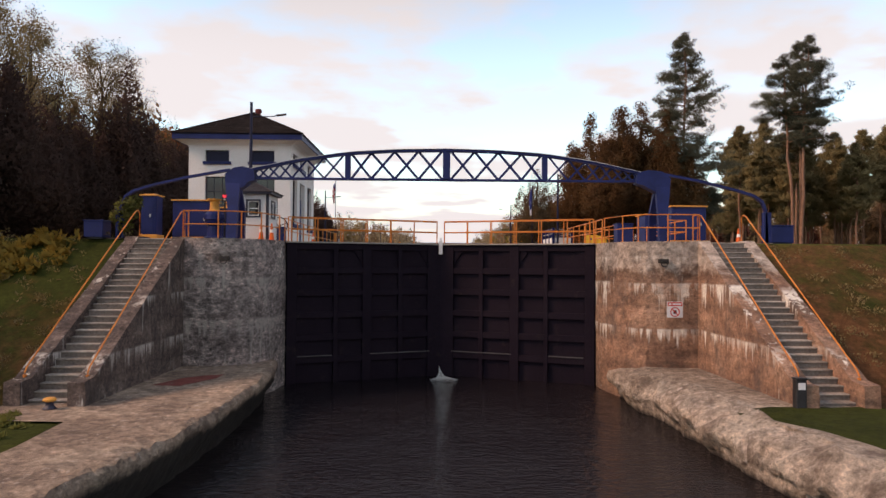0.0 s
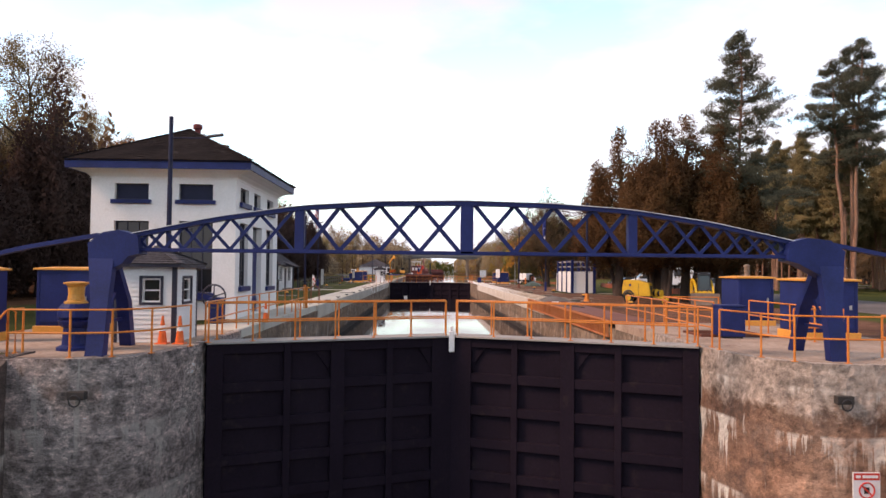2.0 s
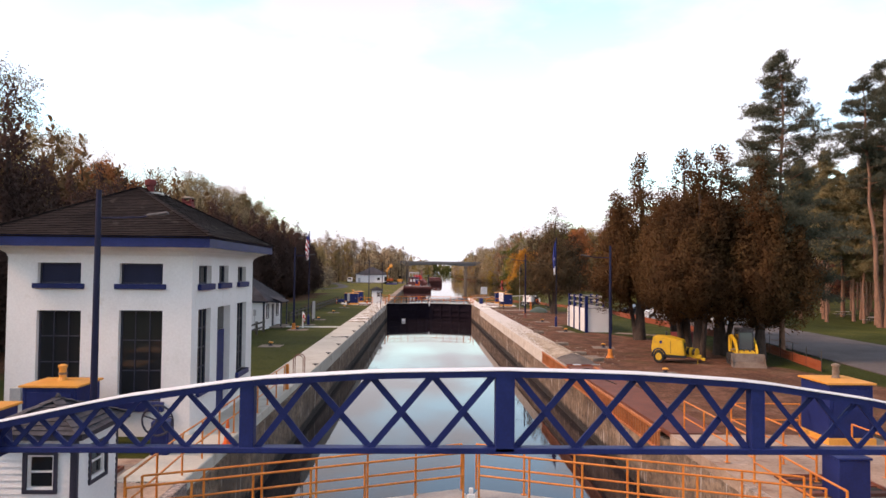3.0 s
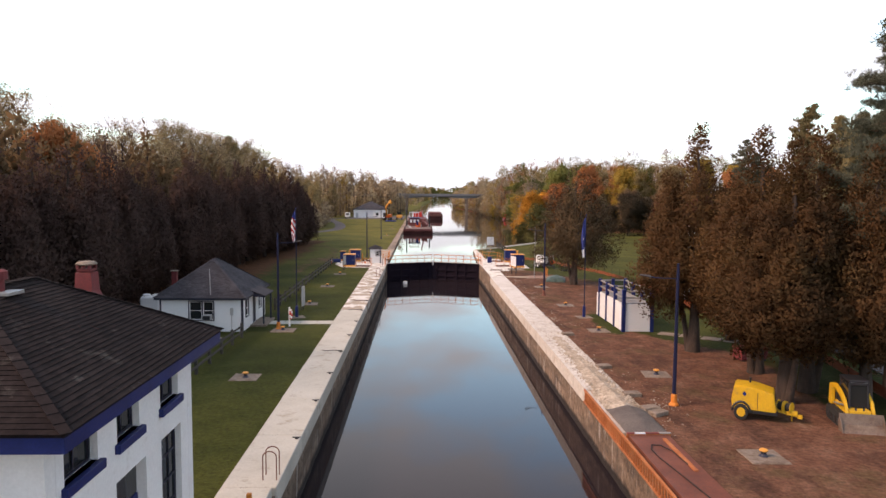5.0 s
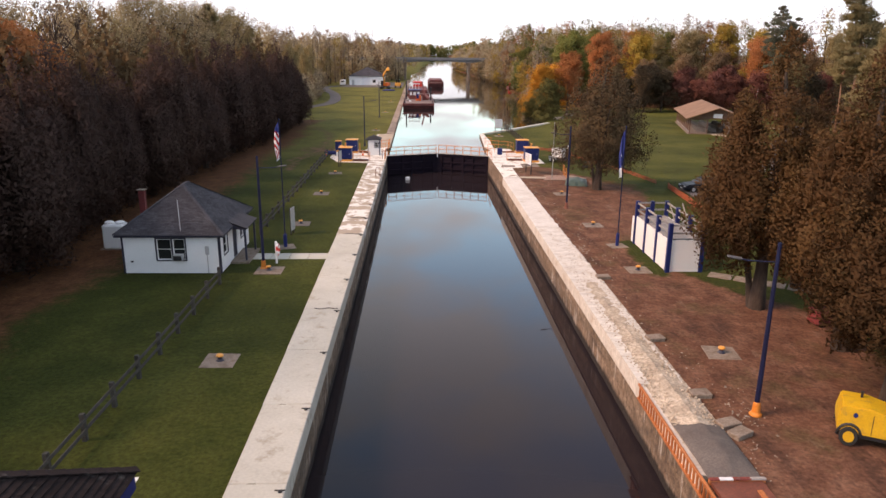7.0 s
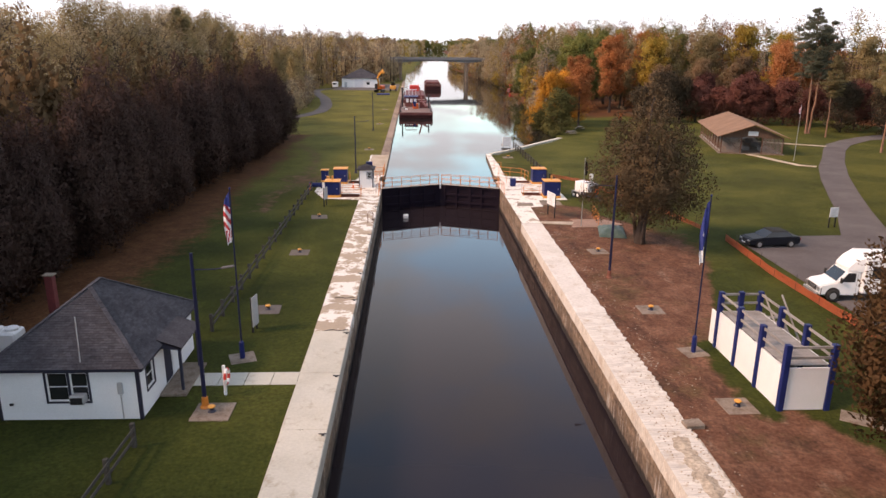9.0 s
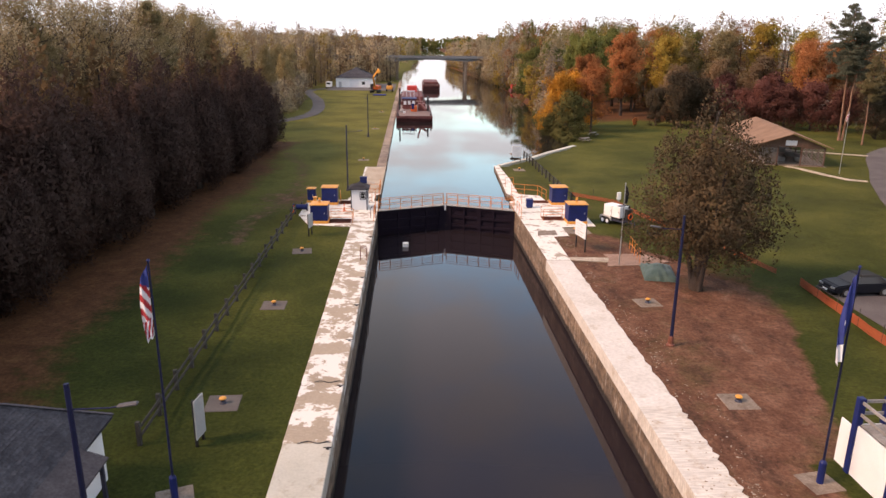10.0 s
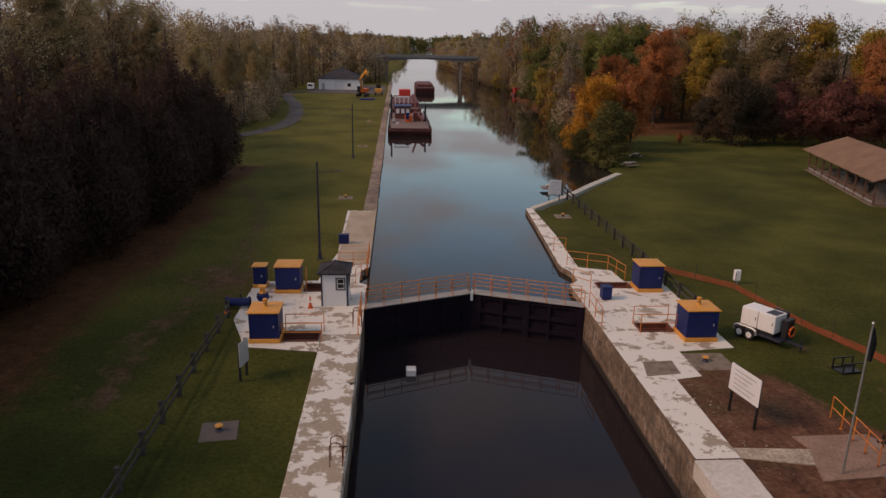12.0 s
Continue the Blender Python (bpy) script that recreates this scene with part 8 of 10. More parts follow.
part("cab", bm, PLAIN_WHITE, t)
part("windscreen", slab(bmesh.new(), [(0.34, 0.86, 1.45), (0.34, -0.86, 1.45), (0.93, -0.8, 2.13), (0.93, 0.8, 2.13)], 0.02), GLASS, t)
for y in (-0.99, 0.99):
    part("side_window", front_prism(bmesh.new(), [(0.62, 1.42), (1.6, 1.42), (1.6, 2.06), (1.08, 2.06)], y - 0.01, y + 0.01), GLASS, t)
    part("mirror", B((0.5, 0.62, y * 1.2 - 0.1, y * 1.2 + 0.1, 1.4, 1.75), bevel=0.02), RUBBER, t)
    part("door_seam", B((1.72, 1.74, y - 0.008, y + 0.008, 0.6, 2.05)), GREY_BOX, t)
    # thin black discs paint the shaded wheel wells on the flat sides
    for x in (0.2, 5.7):
        part("wheel_well_shade", R((x, y * (1.0 if x < 1 else 1.215) - 0.02, 0.5), (x, y * (1.0 if x < 1 else 1.215) + 0.02, 0.5), 0.5, 20), SHADE_BLACK, t)
part("grille", B((-0.87, -0.78, -0.6, 0.6, 0.68, 1.02), bevel=0.01), DARK_STEEL, t)
for i in range(3):
    part("grille_bar", B((-0.885, -0.871, -0.56, 0.56, 0.73 + 0.1 * i, 0.76 + 0.1 * i)), GALV, t)
for y in (-0.8, 0.8):
    part("head_light", B((-0.86, -0.74, y - 0.16, y + 0.16, 0.72, 1.02), bevel=0.03), GALV, t)
part("bumper", B((-0.98, -0.8, -0.98, 0.98, 0.36, 0.6), bevel=0.04), GALV, t)
for x, y in ((0.2, 0.98), (5.7, 1.1)):
    for q in (-1, 1):
        wheel(t, x, q * y, 0.4, 0.26)
for x in (3.0, 4.1, 5.2, 6.3):
    part("saloon_window", B((x - 0.45, x + 0.45, -1.212, -1.2, 1.75, 2.6), bevel=0.004), GLASS, t)
part("chassis", B((1.9, 7.2, -0.5, 0.5, 0.4, 0.62)), DARK_STEEL, t)

# cars half hidden behind the cedars
for x, y, m_, lb in ((30.2, 64.5, PLAIN_WHITE, "white car parked on the far side of the lot"), (31.4, 59.0, GREY_BOX, "silver car parked on the far side of the lot")):
    t = thing("car", pose(x, y, 0.0, 0, 0, 12), lb, "car", "parked cars")
    car_body(t, 4.5, 1.8, [(-2.2, 0.25), (-2.25, 0.65), (-2.0, 0.82), (-1.1, 0.95), (1.9, 1.0), (2.2, 0.9), (2.2, 0.5), (2.1, 0.25)], ((-1.15, 1.95, 0.95), (-0.4, 1.5, 1.45)), m_)
    part("roof", loft(bmesh.new(), [[(-0.4, -0.66, 1.44), (1.5, -0.66, 1.44), (1.5, 0.66, 1.44), (-0.4, 0.66, 1.44)], [(-0.25, -0.55, 1.5), (1.35, -0.55, 1.5), (1.35, 0.55, 1.5), (-0.25, 0.55, 1.5)]]), m_, t)
    for xx in (-1.4, 1.4):
        for yy in (-0.82, 0.82):
            wheel(t, xx, yy, 0.33, 0.2)

# light-tower generator on a trailer
t = thing("generator_trailer", pose(15.6, 95.2, -0.03, 0, 0, -60) @ Matrix.Diagonal((0.86, 0.86, 0.9, 1)), "white generator set on a black two-axle trailer", "generator")
part("bed", B((-1.5, 1.6, -0.72, 0.72, 0.42, 0.56), bevel=0.02), BLACK_TRIM, t)
for x in (-1.12, -0.42):
    for y in (-0.84, 0.84):
        wheel(t, x, y, 0.34, 0.2, PLAIN_WHITE)
for y in (-0.84, 0.84):
    part("mudguard", tube(bmesh.new(), [(-1.56, y, 0.42), (-1.5, y, 0.68), (-1.3, y, 0.78), (-0.24, y, 0.78), (-0.04, y, 0.68), (0.02, y, 0.42)], 0.09, 6), GALV, t, "pale steel mudguard")
part("sub_frame", B((-1.25, 1.0, -0.6, 0.6, 0.56, 0.8)), DARK_STEEL, t)
hz = part("housing", B((-1.3, 1.05, -0.64, 0.64, 0.8, 1.95), bevel=0.03), PLAIN_WHITE, t, "white sheet-metal housing")
part("seam", B((-0.14, -0.11, -0.652, -0.64, 0.82, 1.93)), DARK_STEEL, hz)
part("roof_vent", B((0.25, 0.95, -0.45, 0.45, 1.951, 1.965)), DARK_STEEL, hz)
for x in (-0.95, 0.2):
    part("door_panel", B((x - 0.25, x + 0.75, -0.653, -0.641, 0.88, 1.86), bevel=0.004), PLAIN_WHITE, hz)
    part("latch", B((x + 0.66, x + 0.71, -0.665, -0.654, 1.3, 1.5)), DARK_STEEL, hz)
part("control_frame", B((1.2, 1.6, -0.1, 0.7, 0.56, 1.75), bevel=0.05), DARK_STEEL, t)
part("drawbar", bar(bmesh.new(), (1.6, 0, 0.48), (2.7, 0, 0.4), 0.12, 0.1), BLACK_TRIM, t)
part("jack", R((2.5, 0.1, 0.0), (2.5, 0.1, 0.85), 0.04), BLACK_TRIM, t)
lampb = part("lamp_bank", B((0.1, 1.1, 0.74, 0.86, 0.6, 2.0), bevel=0.03), DARK_STEEL, t)
part("lamp_face", B((0.15, 0.55, 0.861, 0.87, 1.3, 2.0)), GALV, lampb)
part("hose_roll", tube(bmesh.new(), [(1.68, 0.35 + 0.3 * math.cos(a), 1.0 + 0.3 * math.sin(a)) for a in [2 * math.pi * i / 16 for i in range(17)]], 0.06), CONE_ORANGE, t)
t = thing("wire_crate", pose(18.0, 91.2, -0.03, 0, 0, 8), "dark steel wire crate on the grass", "crate")
for a in ((-0.6, 0.6, -0.4, -0.34, 0.55, 0.61), (-0.6, 0.6, 0.34, 0.4, 0.55, 0.61), (-0.6, 0.6, -0.4, -0.34, 0.06, 0.12), (-0.6, 0.6, 0.34, 0.4, 0.06, 0.12)):
    part("rail", B(a), DARK_STEEL, t)
for x in (-0.57, 0.0, 0.57):
    for y in (-0.37, 0.37):
        part("upright", B((x - 0.03, x + 0.03, y - 0.03, y + 0.03, 0, 0.6)), DARK_STEEL, t)
part("base", B((-0.6, 0.6, -0.4, 0.4, 0.02, 0.06)), DARK_STEEL, t)

# barges on the upper canal
def barge(m, L, W, free, label, deck=True):
    t = thing("barge", m, label, "barge", "work barges")
    bm = bmesh.new()
    side_prism(bm, [(0, free), (0, free - 0.5), (1.2, -0.6), (L - 1.2, -0.6), (L, free - 0.5), (L, free)], 0, W)
    part("hull", bm, BARGE_RED, t)
    part("deck", B((0.1, W - 0.1, 0.1, L - 0.1, free + 0.003, free + 0.04)), BARGE_DECK, t)
    for x in (0.05, W - 0.17):
        part("bulwark", B((x, x + 0.12, 0, L, free + 0.003, free + 0.22)), BARGE_RED, t)
    for x in (0.4, W - 0.4):
        for y in (0.6, L - 0.6):
            part("bitt", lathe(bmesh.new(), [(0.14, free), (0.14, free + 0.45), (0.2, free + 0.47), (0.2, free + 0.53)], 10, (x, y, 0)), DARK_STEEL, t)
    return t


b1 = barge(pose(-6.55, 186, HEAD), 29, 7.9, 1.6, "red-brown deck barge with a derrick moored at the wall")
part("spud", B((0.4, 0.75, 15, 15.4, -0.5, 6.5)), DARK_STEEL, b1)
part("spud", B((7.0, 7.35, 12, 12.4, -0.5, 5.0)), DARK_STEEL, b1)
wh_ = part("deckhouse", B((1.2, 4.4, 16.5, 21.5, 1.64, 4.0), bevel=0.05), BARGE_RED, b1)
for x in (1.5, 2.5, 3.5):
    part("cabin_window", B((x, x + 0.65, 16.45, 16.51, 2.7, 3.6)), BOARD_WHITE, wh_)
part("roof", B((1.0, 4.6, 16.3, 21.7, 4.0, 4.12)), BLUE, wh_)
for x in (1.3, 2.2, 3.1, 4.0):
    part("stanchion", B((x - 0.06, x + 0.06, 22.2, 22.4, 1.6, 5.6)), BOARD_WHITE, b1)
part("gantry_beam", B((1.1, 4.3, 22.2, 22.4, 5.4, 5.65)), BOARD_WHITE, b1)
dz = part("winch_house", B((4.9, 6.6, 12.5, 15.5, 1.64, 3.2), bevel=0.05), BARGE_RED, b1)
part("boom", bar(bmesh.new(), (5.7, 13.5, 3.0), (6.6, 4.0, 2.6), 0.35, 0.4), BARGE_RED, b1)
part("boom_stick", bar(bmesh.new(), (5.5, 14, 3.2), (4.9, 20, 6.2), 0.3, 0.35), BARGE_RED, b1)
part("machine_body", B((3.2, 4.6, 10.2, 12.2, 1.64, 2.9), bevel=0.1), CONE_ORANGE, b1, "orange deck machine")
part("machine_cab", B((3.3, 4.0, 10.0, 10.9, 2.2, 3.4), bevel=0.05), BLUE, b1)
part("crate", B((1.4, 2.0, 6.2, 6.8, 1.64, 2.0), bevel=0.03), BOARD_WHITE, b1)
for i in range(4):
    part("timber", B((0.7 + 0.21 * i, 0.89 + 0.21 * i, 8 + 0.2 * (i % 2), 14, 1.64, 1.9 + 0.06 * (i % 3))), WOOD_DECK, b1)
b2 = barge(pose(-6.4, 222, HEAD), 30, 7.0, 1.9, "red hopper barge moored astern")
part("hopper", B((0.6, 6.4, 3, 27, 1.94, 3.0), bevel=0.1), BARGE_RED, b2)
part("cabin", B((2.0, 5.0, 24, 28, 1.94, 4.6), bevel=0.1), RED, b2)
b3 = barge(pose(1.3, 296, HEAD), 24, 6.2, 2.2, "dark red hopper barge moored outside the others")
part("hopper", B((0.5, 5.7, 2, 22, 2.24, 3.2), bevel=0.1), BARGE_RED, b3)
t = thing("work_boat", pose(35.2, 293, HEAD), "small red work boat under the far bank", "boat")
part("hull", side_prism(bmesh.new(), [(0, 1.1), (0.8, -0.4), (7.5, -0.4), (8, 0.9)], -1.5, 1.5), BARGE_RED, t)
part("cabin", B((-1.1, 1.1, 2.5, 6, 1.0, 2.7), bevel=0.1), RED, t)
part("roof", B((-1.2, 1.2, 2.3, 6.2, 2.7, 2.82)), BARGE_DECK, t)

# excavator on the far lawn
t = thing("excavator", pose(-15.2, 275, -0.03, 0, 0, -15), "orange tracked excavator with a raised arm", "excavator")
for x in (-1.2, 1.2):
    part("track", B((x - 0.32, x + 0.32, -2.0, 2.0, 0, 0.9), bevel=0.25), RUBBER, t)
part("turntable", lathe(bmesh.new(), [(0.9, 0.8), (0.9, 1.15)], 16), DARK_STEEL, t)
part("house", B((-1.35, 1.35, -1.2, 2.4, 1.15, 2.3), bevel=0.15), CONE_ORANGE, t)
part("cab", B((-1.3, -0.3, -1.5, 0.2, 1.2, 3.0), bevel=0.12), DARK_STEEL, t)
part("boom", bar(bmesh.new(), (0.2, -1.0, 1.9), (0.6, -4.0, 5.2), 0.45, 0.6), YELLOW_LID, t)
part("stick", bar(bmesh.new(), (0.6, -4.0, 5.2), (3.2, -6.0, 8.0), 0.4, 0.5), YELLOW_LID, t)
part("bucket", B((2.9, 3.8, -6.6, -5.6, 6.6, 7.6), bevel=0.15), YELLOW_LID, t)
t = thing("loader_machine", pose(-10.6, 282, -0.03), "orange loader standing in the far yard", "loader")
part("body", B((-1.1, 1.1, -2, 2, 0.7, 2.0), bevel=0.2), YELLOW_LID, t)
part("cab", B((-0.7, 0.7, -0.4, 1.0, 2.0, 3.2), bevel=0.1), GLASS, t)
for x in (-1.0, 1.0):
    for y in (-1.3, 1.3):
        w_ = part("wheel", lathe(bmesh.new(), [(0.3, -0.2), (0.7, -0.2), (0.7, 0.2), (0.3, 0.2)], 14), RUBBER, t)
        w_.matrix_basis = pose(x, y, 0.7, 0, 90, 0)
t = thing("pipe_stack", pose(-13.4, 262, -0.03), "stack of blue pipes on the lawn", "pipes")
for i in range(5):
    part("pipe", R((-2 + 0.1 * i, -1 + 0.45 * i, 0.22), (2.2, -0.6 + 0.45 * i, 0.22), 0.2, 8), FLAG_BLUE, t)

# far white building
t = thing("maintenance_shop", pose(-31.2, 303, -0.03), "long white workshop with a grey hip roof", "building")
part("front_wall", wall_panel('x', 0, 0, 14, 0, 3.6, [(5, 8.4, 0, 3.0), (1, 2.0, 0, 2.1), (9.6, 10.8, 1.1, 2.2)], 0.2, 1), PLAIN_WHITE, t)
part("back_wall", wall_panel('x', 16, 0, 14, 0, 3.6, [], 0.2, -1), PLAIN_WHITE, t)
for x, s in ((0, 1), (14, -1)):
    part("side_wall", wall_panel('y', x, 0.21, 15.79, 0, 3.6, [], 0.2, s), PLAIN_WHITE, t)
part("roller_door", B((5, 8.4, 0.1, 0.14, 0, 3.0)), BOARD_WHITE, t)
part("door", B((1, 2, 0.1, 0.14, 0, 2.1)), GREY_BOX, t)
part("pane", B((9.6, 10.8, 0.1, 0.13, 1.1, 2.2)), GLASS, t)
hip_roof(t, -0.5, 14.5, -0.5, 16.5, 3.6, 6.5, 9.5, 7.2, ROOF_GREY, 0.6)
t = thing("van", pose(-33.5, 300, -0.03, 0, 0, 90), "white van beside the workshop", "van")
part("body", B((-2.2, 2.2, -0.95, 0.95, 0.4, 2.3), bevel=0.15), PLAIN_WHITE, t)
for x in (-1.4, 1.4):
    for y in (-0.85, 0.85):
        wheel(t, x, y, 0.35, 0.22)
part("pane", B((-2.21, -2.15, -0.7, 0.7, 1.4, 2.0)), GLASS, t)

# road bridge
t = thing("road_bridge", pose(0, 370, 0), "low grey road bridge crossing the canal", "bridge")
part("deck", B((-90, 95, -4.5, 4.5, 9.6, 9.95)), BRIDGE, t)
for y in (-3.6, 0, 3.6):
    bays = ((-90, -58), (-58, -9.5), (-9.5, 22.5), (22.5, 52), (52, 95))
    low_ = [(a + (b - a) * i / 10, 8.3 + 0.75 * math.sin(math.pi * i / 10)) for a, b in bays for i in range(10)] + [(95, 8.3)]
    part("girder", front_prism(bmesh.new(), [(-90, 9.6)] + low_ + [(95, 9.6)], y - 0.25, y + 0.25), BRIDGE, t)
for y in (-4.5, 4.4):
    part("parapet", B((-90, 95, y, y + 0.12, 9.95, 10.75)), BRIDGE, t)
for x in (-9.5, 22.5, 52):
    pr_ = part("pier", B((x - 0.6, x + 0.6, -4, 4, -3, 7.6), bevel=0.15), PAD, t)
    part("pier_cap", B((x - 0.9, x + 0.9, -4.6, 4.6, 7.6, 8.4), bevel=0.1), PAD, t)

# park pavilion
t = thing("picnic_pavilion", pose(45.2, 129.2, -0.05, 0, 0, -14.5), "open timber picnic pavilion with a brown shingle roof", "pavilion")
W_, L_, EV, RG = 9.2, 22.6, 2.75, 4.65
LATTICE = mat("grey_lath", ((0.19, 0.15, 0.135), (0.26, 0.21, 0.19)), 0.85, 1.5, 12, 0.2, 0.01, fvar=0.2)
brown = mat("brown_timber", ((0.10, 0.05, 0.035), (0.15, 0.08, 0.055)), 0.8, 1.5, 12, 0.2, 0.01, fvar=0.2)
for i in range(9):
    for x in (0.1, W_ - 0.1):
        part("post", B((x - 0.1, x + 0.1, L_ * i / 8 - 0.1 + (0.1 if i == 0 else -0.1 if i == 8 else 0), L_ * i / 8 + 0.1 + (0.1 if i == 0 else -0.1 if i == 8 else 0), 0, EV)), brown, t)
for x0_, x1_ in ((-0.7, W_ / 2), (W_ + 0.7, W_ / 2)):
    z0_ = EV - 0.02
    pts = [(x0_, -0.9, z0_), (x0_, L_ + 0.9, z0_), (x1_, L_ + 0.9, RG), (x1_, -0.9, RG)]
    part("roof_slope", slab(bmesh.new(), pts if x0_ > x1_ else pts[::-1], 0.12), ROOF_BROWN, t, "brown shingle slope")
for y in (0.0, L_):
    part("gable", front_prism(bmesh.new(), [(0, EV - 0.1), (W_, EV - 0.1), (W_ / 2, RG - 0.25)], y - 0.06, y + 0.06), brown, t)
part("name_board", B((W_ * 0.42, W_ * 0.58, -0.12, -0.065, 2.85, 3.55), bevel=0.01), BOARD_WHITE, t)
for xa, xb in ((0.15, 2.9), (W_ - 3.0, W_ - 0.15)):
    lat = new("lattice_panel")
    lat.parent = t
    n_ = 7
    for i in range(-n_, n_ * 2):
        for s in (1, -1):
            d = 2.4
            a_ = xa + (xb - xa) * i / n_
            b_ = a_ + s * d
            p0, p1 = (a_, 0.15), (b_, 0.15 + d)
            u0, u1 = sorted(((xa - a_) / (b_ - a_), (xb - a_) / (b_ - a_)))
            u0, u1 = max(0, u0), min(1, u1)
            if u1 - u0 > 0.08:
                part("lath", bar(bmesh.new(), (a_ + (b_ - a_) * u0, 0.02 * s, 0.15 + d * u0), (a_ + (b_ - a_) * u1, 0.02 * s, 0.15 + d * u1), 0.02, 0.07), LATTICE, lat)
    part("rail", B((xa, xb, -0.05, 0.05, 0.06, 0.16)), brown, lat)
    part("rail", B((xa, xb, -0.05, 0.05, 2.5, 2.62)), brown, lat)
for x in (3.0, W_ - 3.1):
    part("post", B((x - 0.08, x + 0.08, -0.08, 0.08, 0.06, EV)), brown, t)
for x in (2.2, W_ / 2, W_ - 2.2):
    for y in (4.5, 9.5, 14.5, 19.0):
        part("table_top", B((x - 0.4, x + 0.4, y - 0.9, y + 0.9, 0.7, 0.76)), WOOD_DECK, t)
        for q in (-0.6, 0.6):
            part("table_leg", B((x - 0.5, x + 0.5, y + q - 0.04, y + q + 0.04, 0.05, 0.7)), WOOD_DECK, t)
part("side_rail", B((0.05, 0.15, 0.3, L_ - 0.3, 0.75, 0.9)), brown, t)
part("side_rail", B((0.05, 0.15, 0.3, L_ - 0.3, 0.2, 0.45)), WOOD_DECK, t)
part("floor", B((-0.3, W_ + 0.3, -0.3, L_ + 0.3, -0.1, 0.06)), PAD, t)

# ---- trees ----
UP = np.array((0.0, 0.0, 1.0))


def unit(v):
    return v / np.maximum(np.linalg.norm(v, axis=-1, keepdims=True), 1e-9)


def leaf_cloud(rng, centres, sizes, n, blade, droop=0.0, aspect=1.7, core=None, soft=0.75):
    """Small blades scattered in ellipsoid clumps: corners (4n, 3) and the shading normals (4n, 3)."""
    k = len(centres)
    vol = (sizes[:, 0] * sizes[:, 1] * sizes[:, 2]) ** (2 / 3)
    idx = rng.choice(k, n, p=vol / vol.sum())
    d = unit(rng.normal(size=(n, 3)))
    r = rng.uniform(0.25, 1.05, n) ** 0.6
    c = centres[idx] + d * sizes[idx] * r[:, None]
    a = d * 0.8 + rng.normal(size=(n, 3)) * 0.7
    a[:, 2] -= droop
    a = unit(a)
    b = unit(np.cross(a, rng.normal(size=(n, 3))))
    # the side that faces out of the crown is the front; normals lean that way
    mid = centres.mean(axis=0) if core is None else np.asarray(core)
    out = unit(c - mid)
    out = unit(out * 0.75 + d * 0.55 + UP * 0.15)
    g = np.cross(a, b)
    flip = np.sign((g * out).sum(axis=1))
    b *= np.where(flip == 0, 1, flip)[:, None]
    g *= np.where(flip == 0, 1, flip)[:, None]
    nrm = unit(out * soft + g * (1 - soft))
    s = blade * rng.uniform(0.6, 1.4, n)
    a *= (s * aspect * 0.5)[:, None]
    b *= (s * 0.5)[:, None]
    v = np.empty((n, 4, 3))
    v[:, 0], v[:, 1], v[:, 2], v[:, 3] = c - a, c + b * 0.9 - a * 0.1, c + a, c - b * 0.9 - a * 0.1
    return np.stack((v.reshape(-1, 3), np.repeat(nrm, 4, axis=0)))


def quads_mesh(name, vn, material):
    v, nrm = vn
    me = bpy.data.meshes.new(name)
    n = len(v) // 4
    me.vertices.add(4 * n)
    me.vertices.foreach_set("co", v.astype(np.float32).ravel())
    me.loops.add(4 * n)
    # counter-clockwise as seen from the front
    me.loops.foreach_set("vertex_index", np.arange(4 * n, dtype=np.int32).reshape(-1, 4)[:, (0, 3, 2, 1)].ravel())
    me.polygons.add(n)
    me.polygons.foreach_set("loop_start", np.arange(0, 4 * n, 4, dtype=np.int32))
    at = me.attributes.new("custom_normal", 'FLOAT_VECTOR', 'POINT')
    at.data.foreach_set("vector", nrm.astype(np.float32).ravel())
    me.materials.append(material)
    me.update()
    return me


def limbs_mesh(name, paths, material):
    """Tapered limbs: each path is a list of (x, y, z, radius), swept with a few sides."""
    vs, fs = [], []
    for pts in paths:
        k = 8 if pts[0][3] > 0.09 else (5 if pts[0][3] > 0.03 else 3)
        P = np.array([p[:3] for p in pts], float)
        T = unit(np.gradient(P, axis=0))
        ref = np.array((1.0, 0.0, 0.0)) if abs(T[0][0]) < 0.8 else np.array((0.0, 1.0, 0.0))
        A = unit(np.cross(T, ref))
        B = np.cross(T, A)
        ang = np.arange(k) * (2 * math.pi / k)
        b0 = len(vs)
        for i, p in enumerate(pts):
            vs.extend((P[i] + p[3] * (np.cos(ang)[:, None] * A[i] + np.sin(ang)[:, None] * B[i])).tolist())
        for i in range(len(pts) - 1):
            for j in range(k):
                fs.append((b0 + i * k + j, b0 + i * k + (j + 1) % k, b0 + (i + 1) * k + (j + 1) % k, b0 + (i + 1) * k + j))
    me = raw_mesh(name, vs, fs, material)
    me.polygons.foreach_set("use_smooth", [True] * len(fs))
    return me


def trunk_path(rng, h, r0, wob=0.15, top=0.06, x=0.0, y=0.0, lean=(0, 0), k=6):
    pts = []
    for i in range(k + 1):
        f = i / k
        pts.append((x + lean[0] * f + rng.normal() * wob * f, y + lean[1] * f + rng.normal() * wob * f, h * f, r0 * (1 - f) ** 0.8 + top * f + (0.35 * r0 if i == 0 else 0)))
    return pts


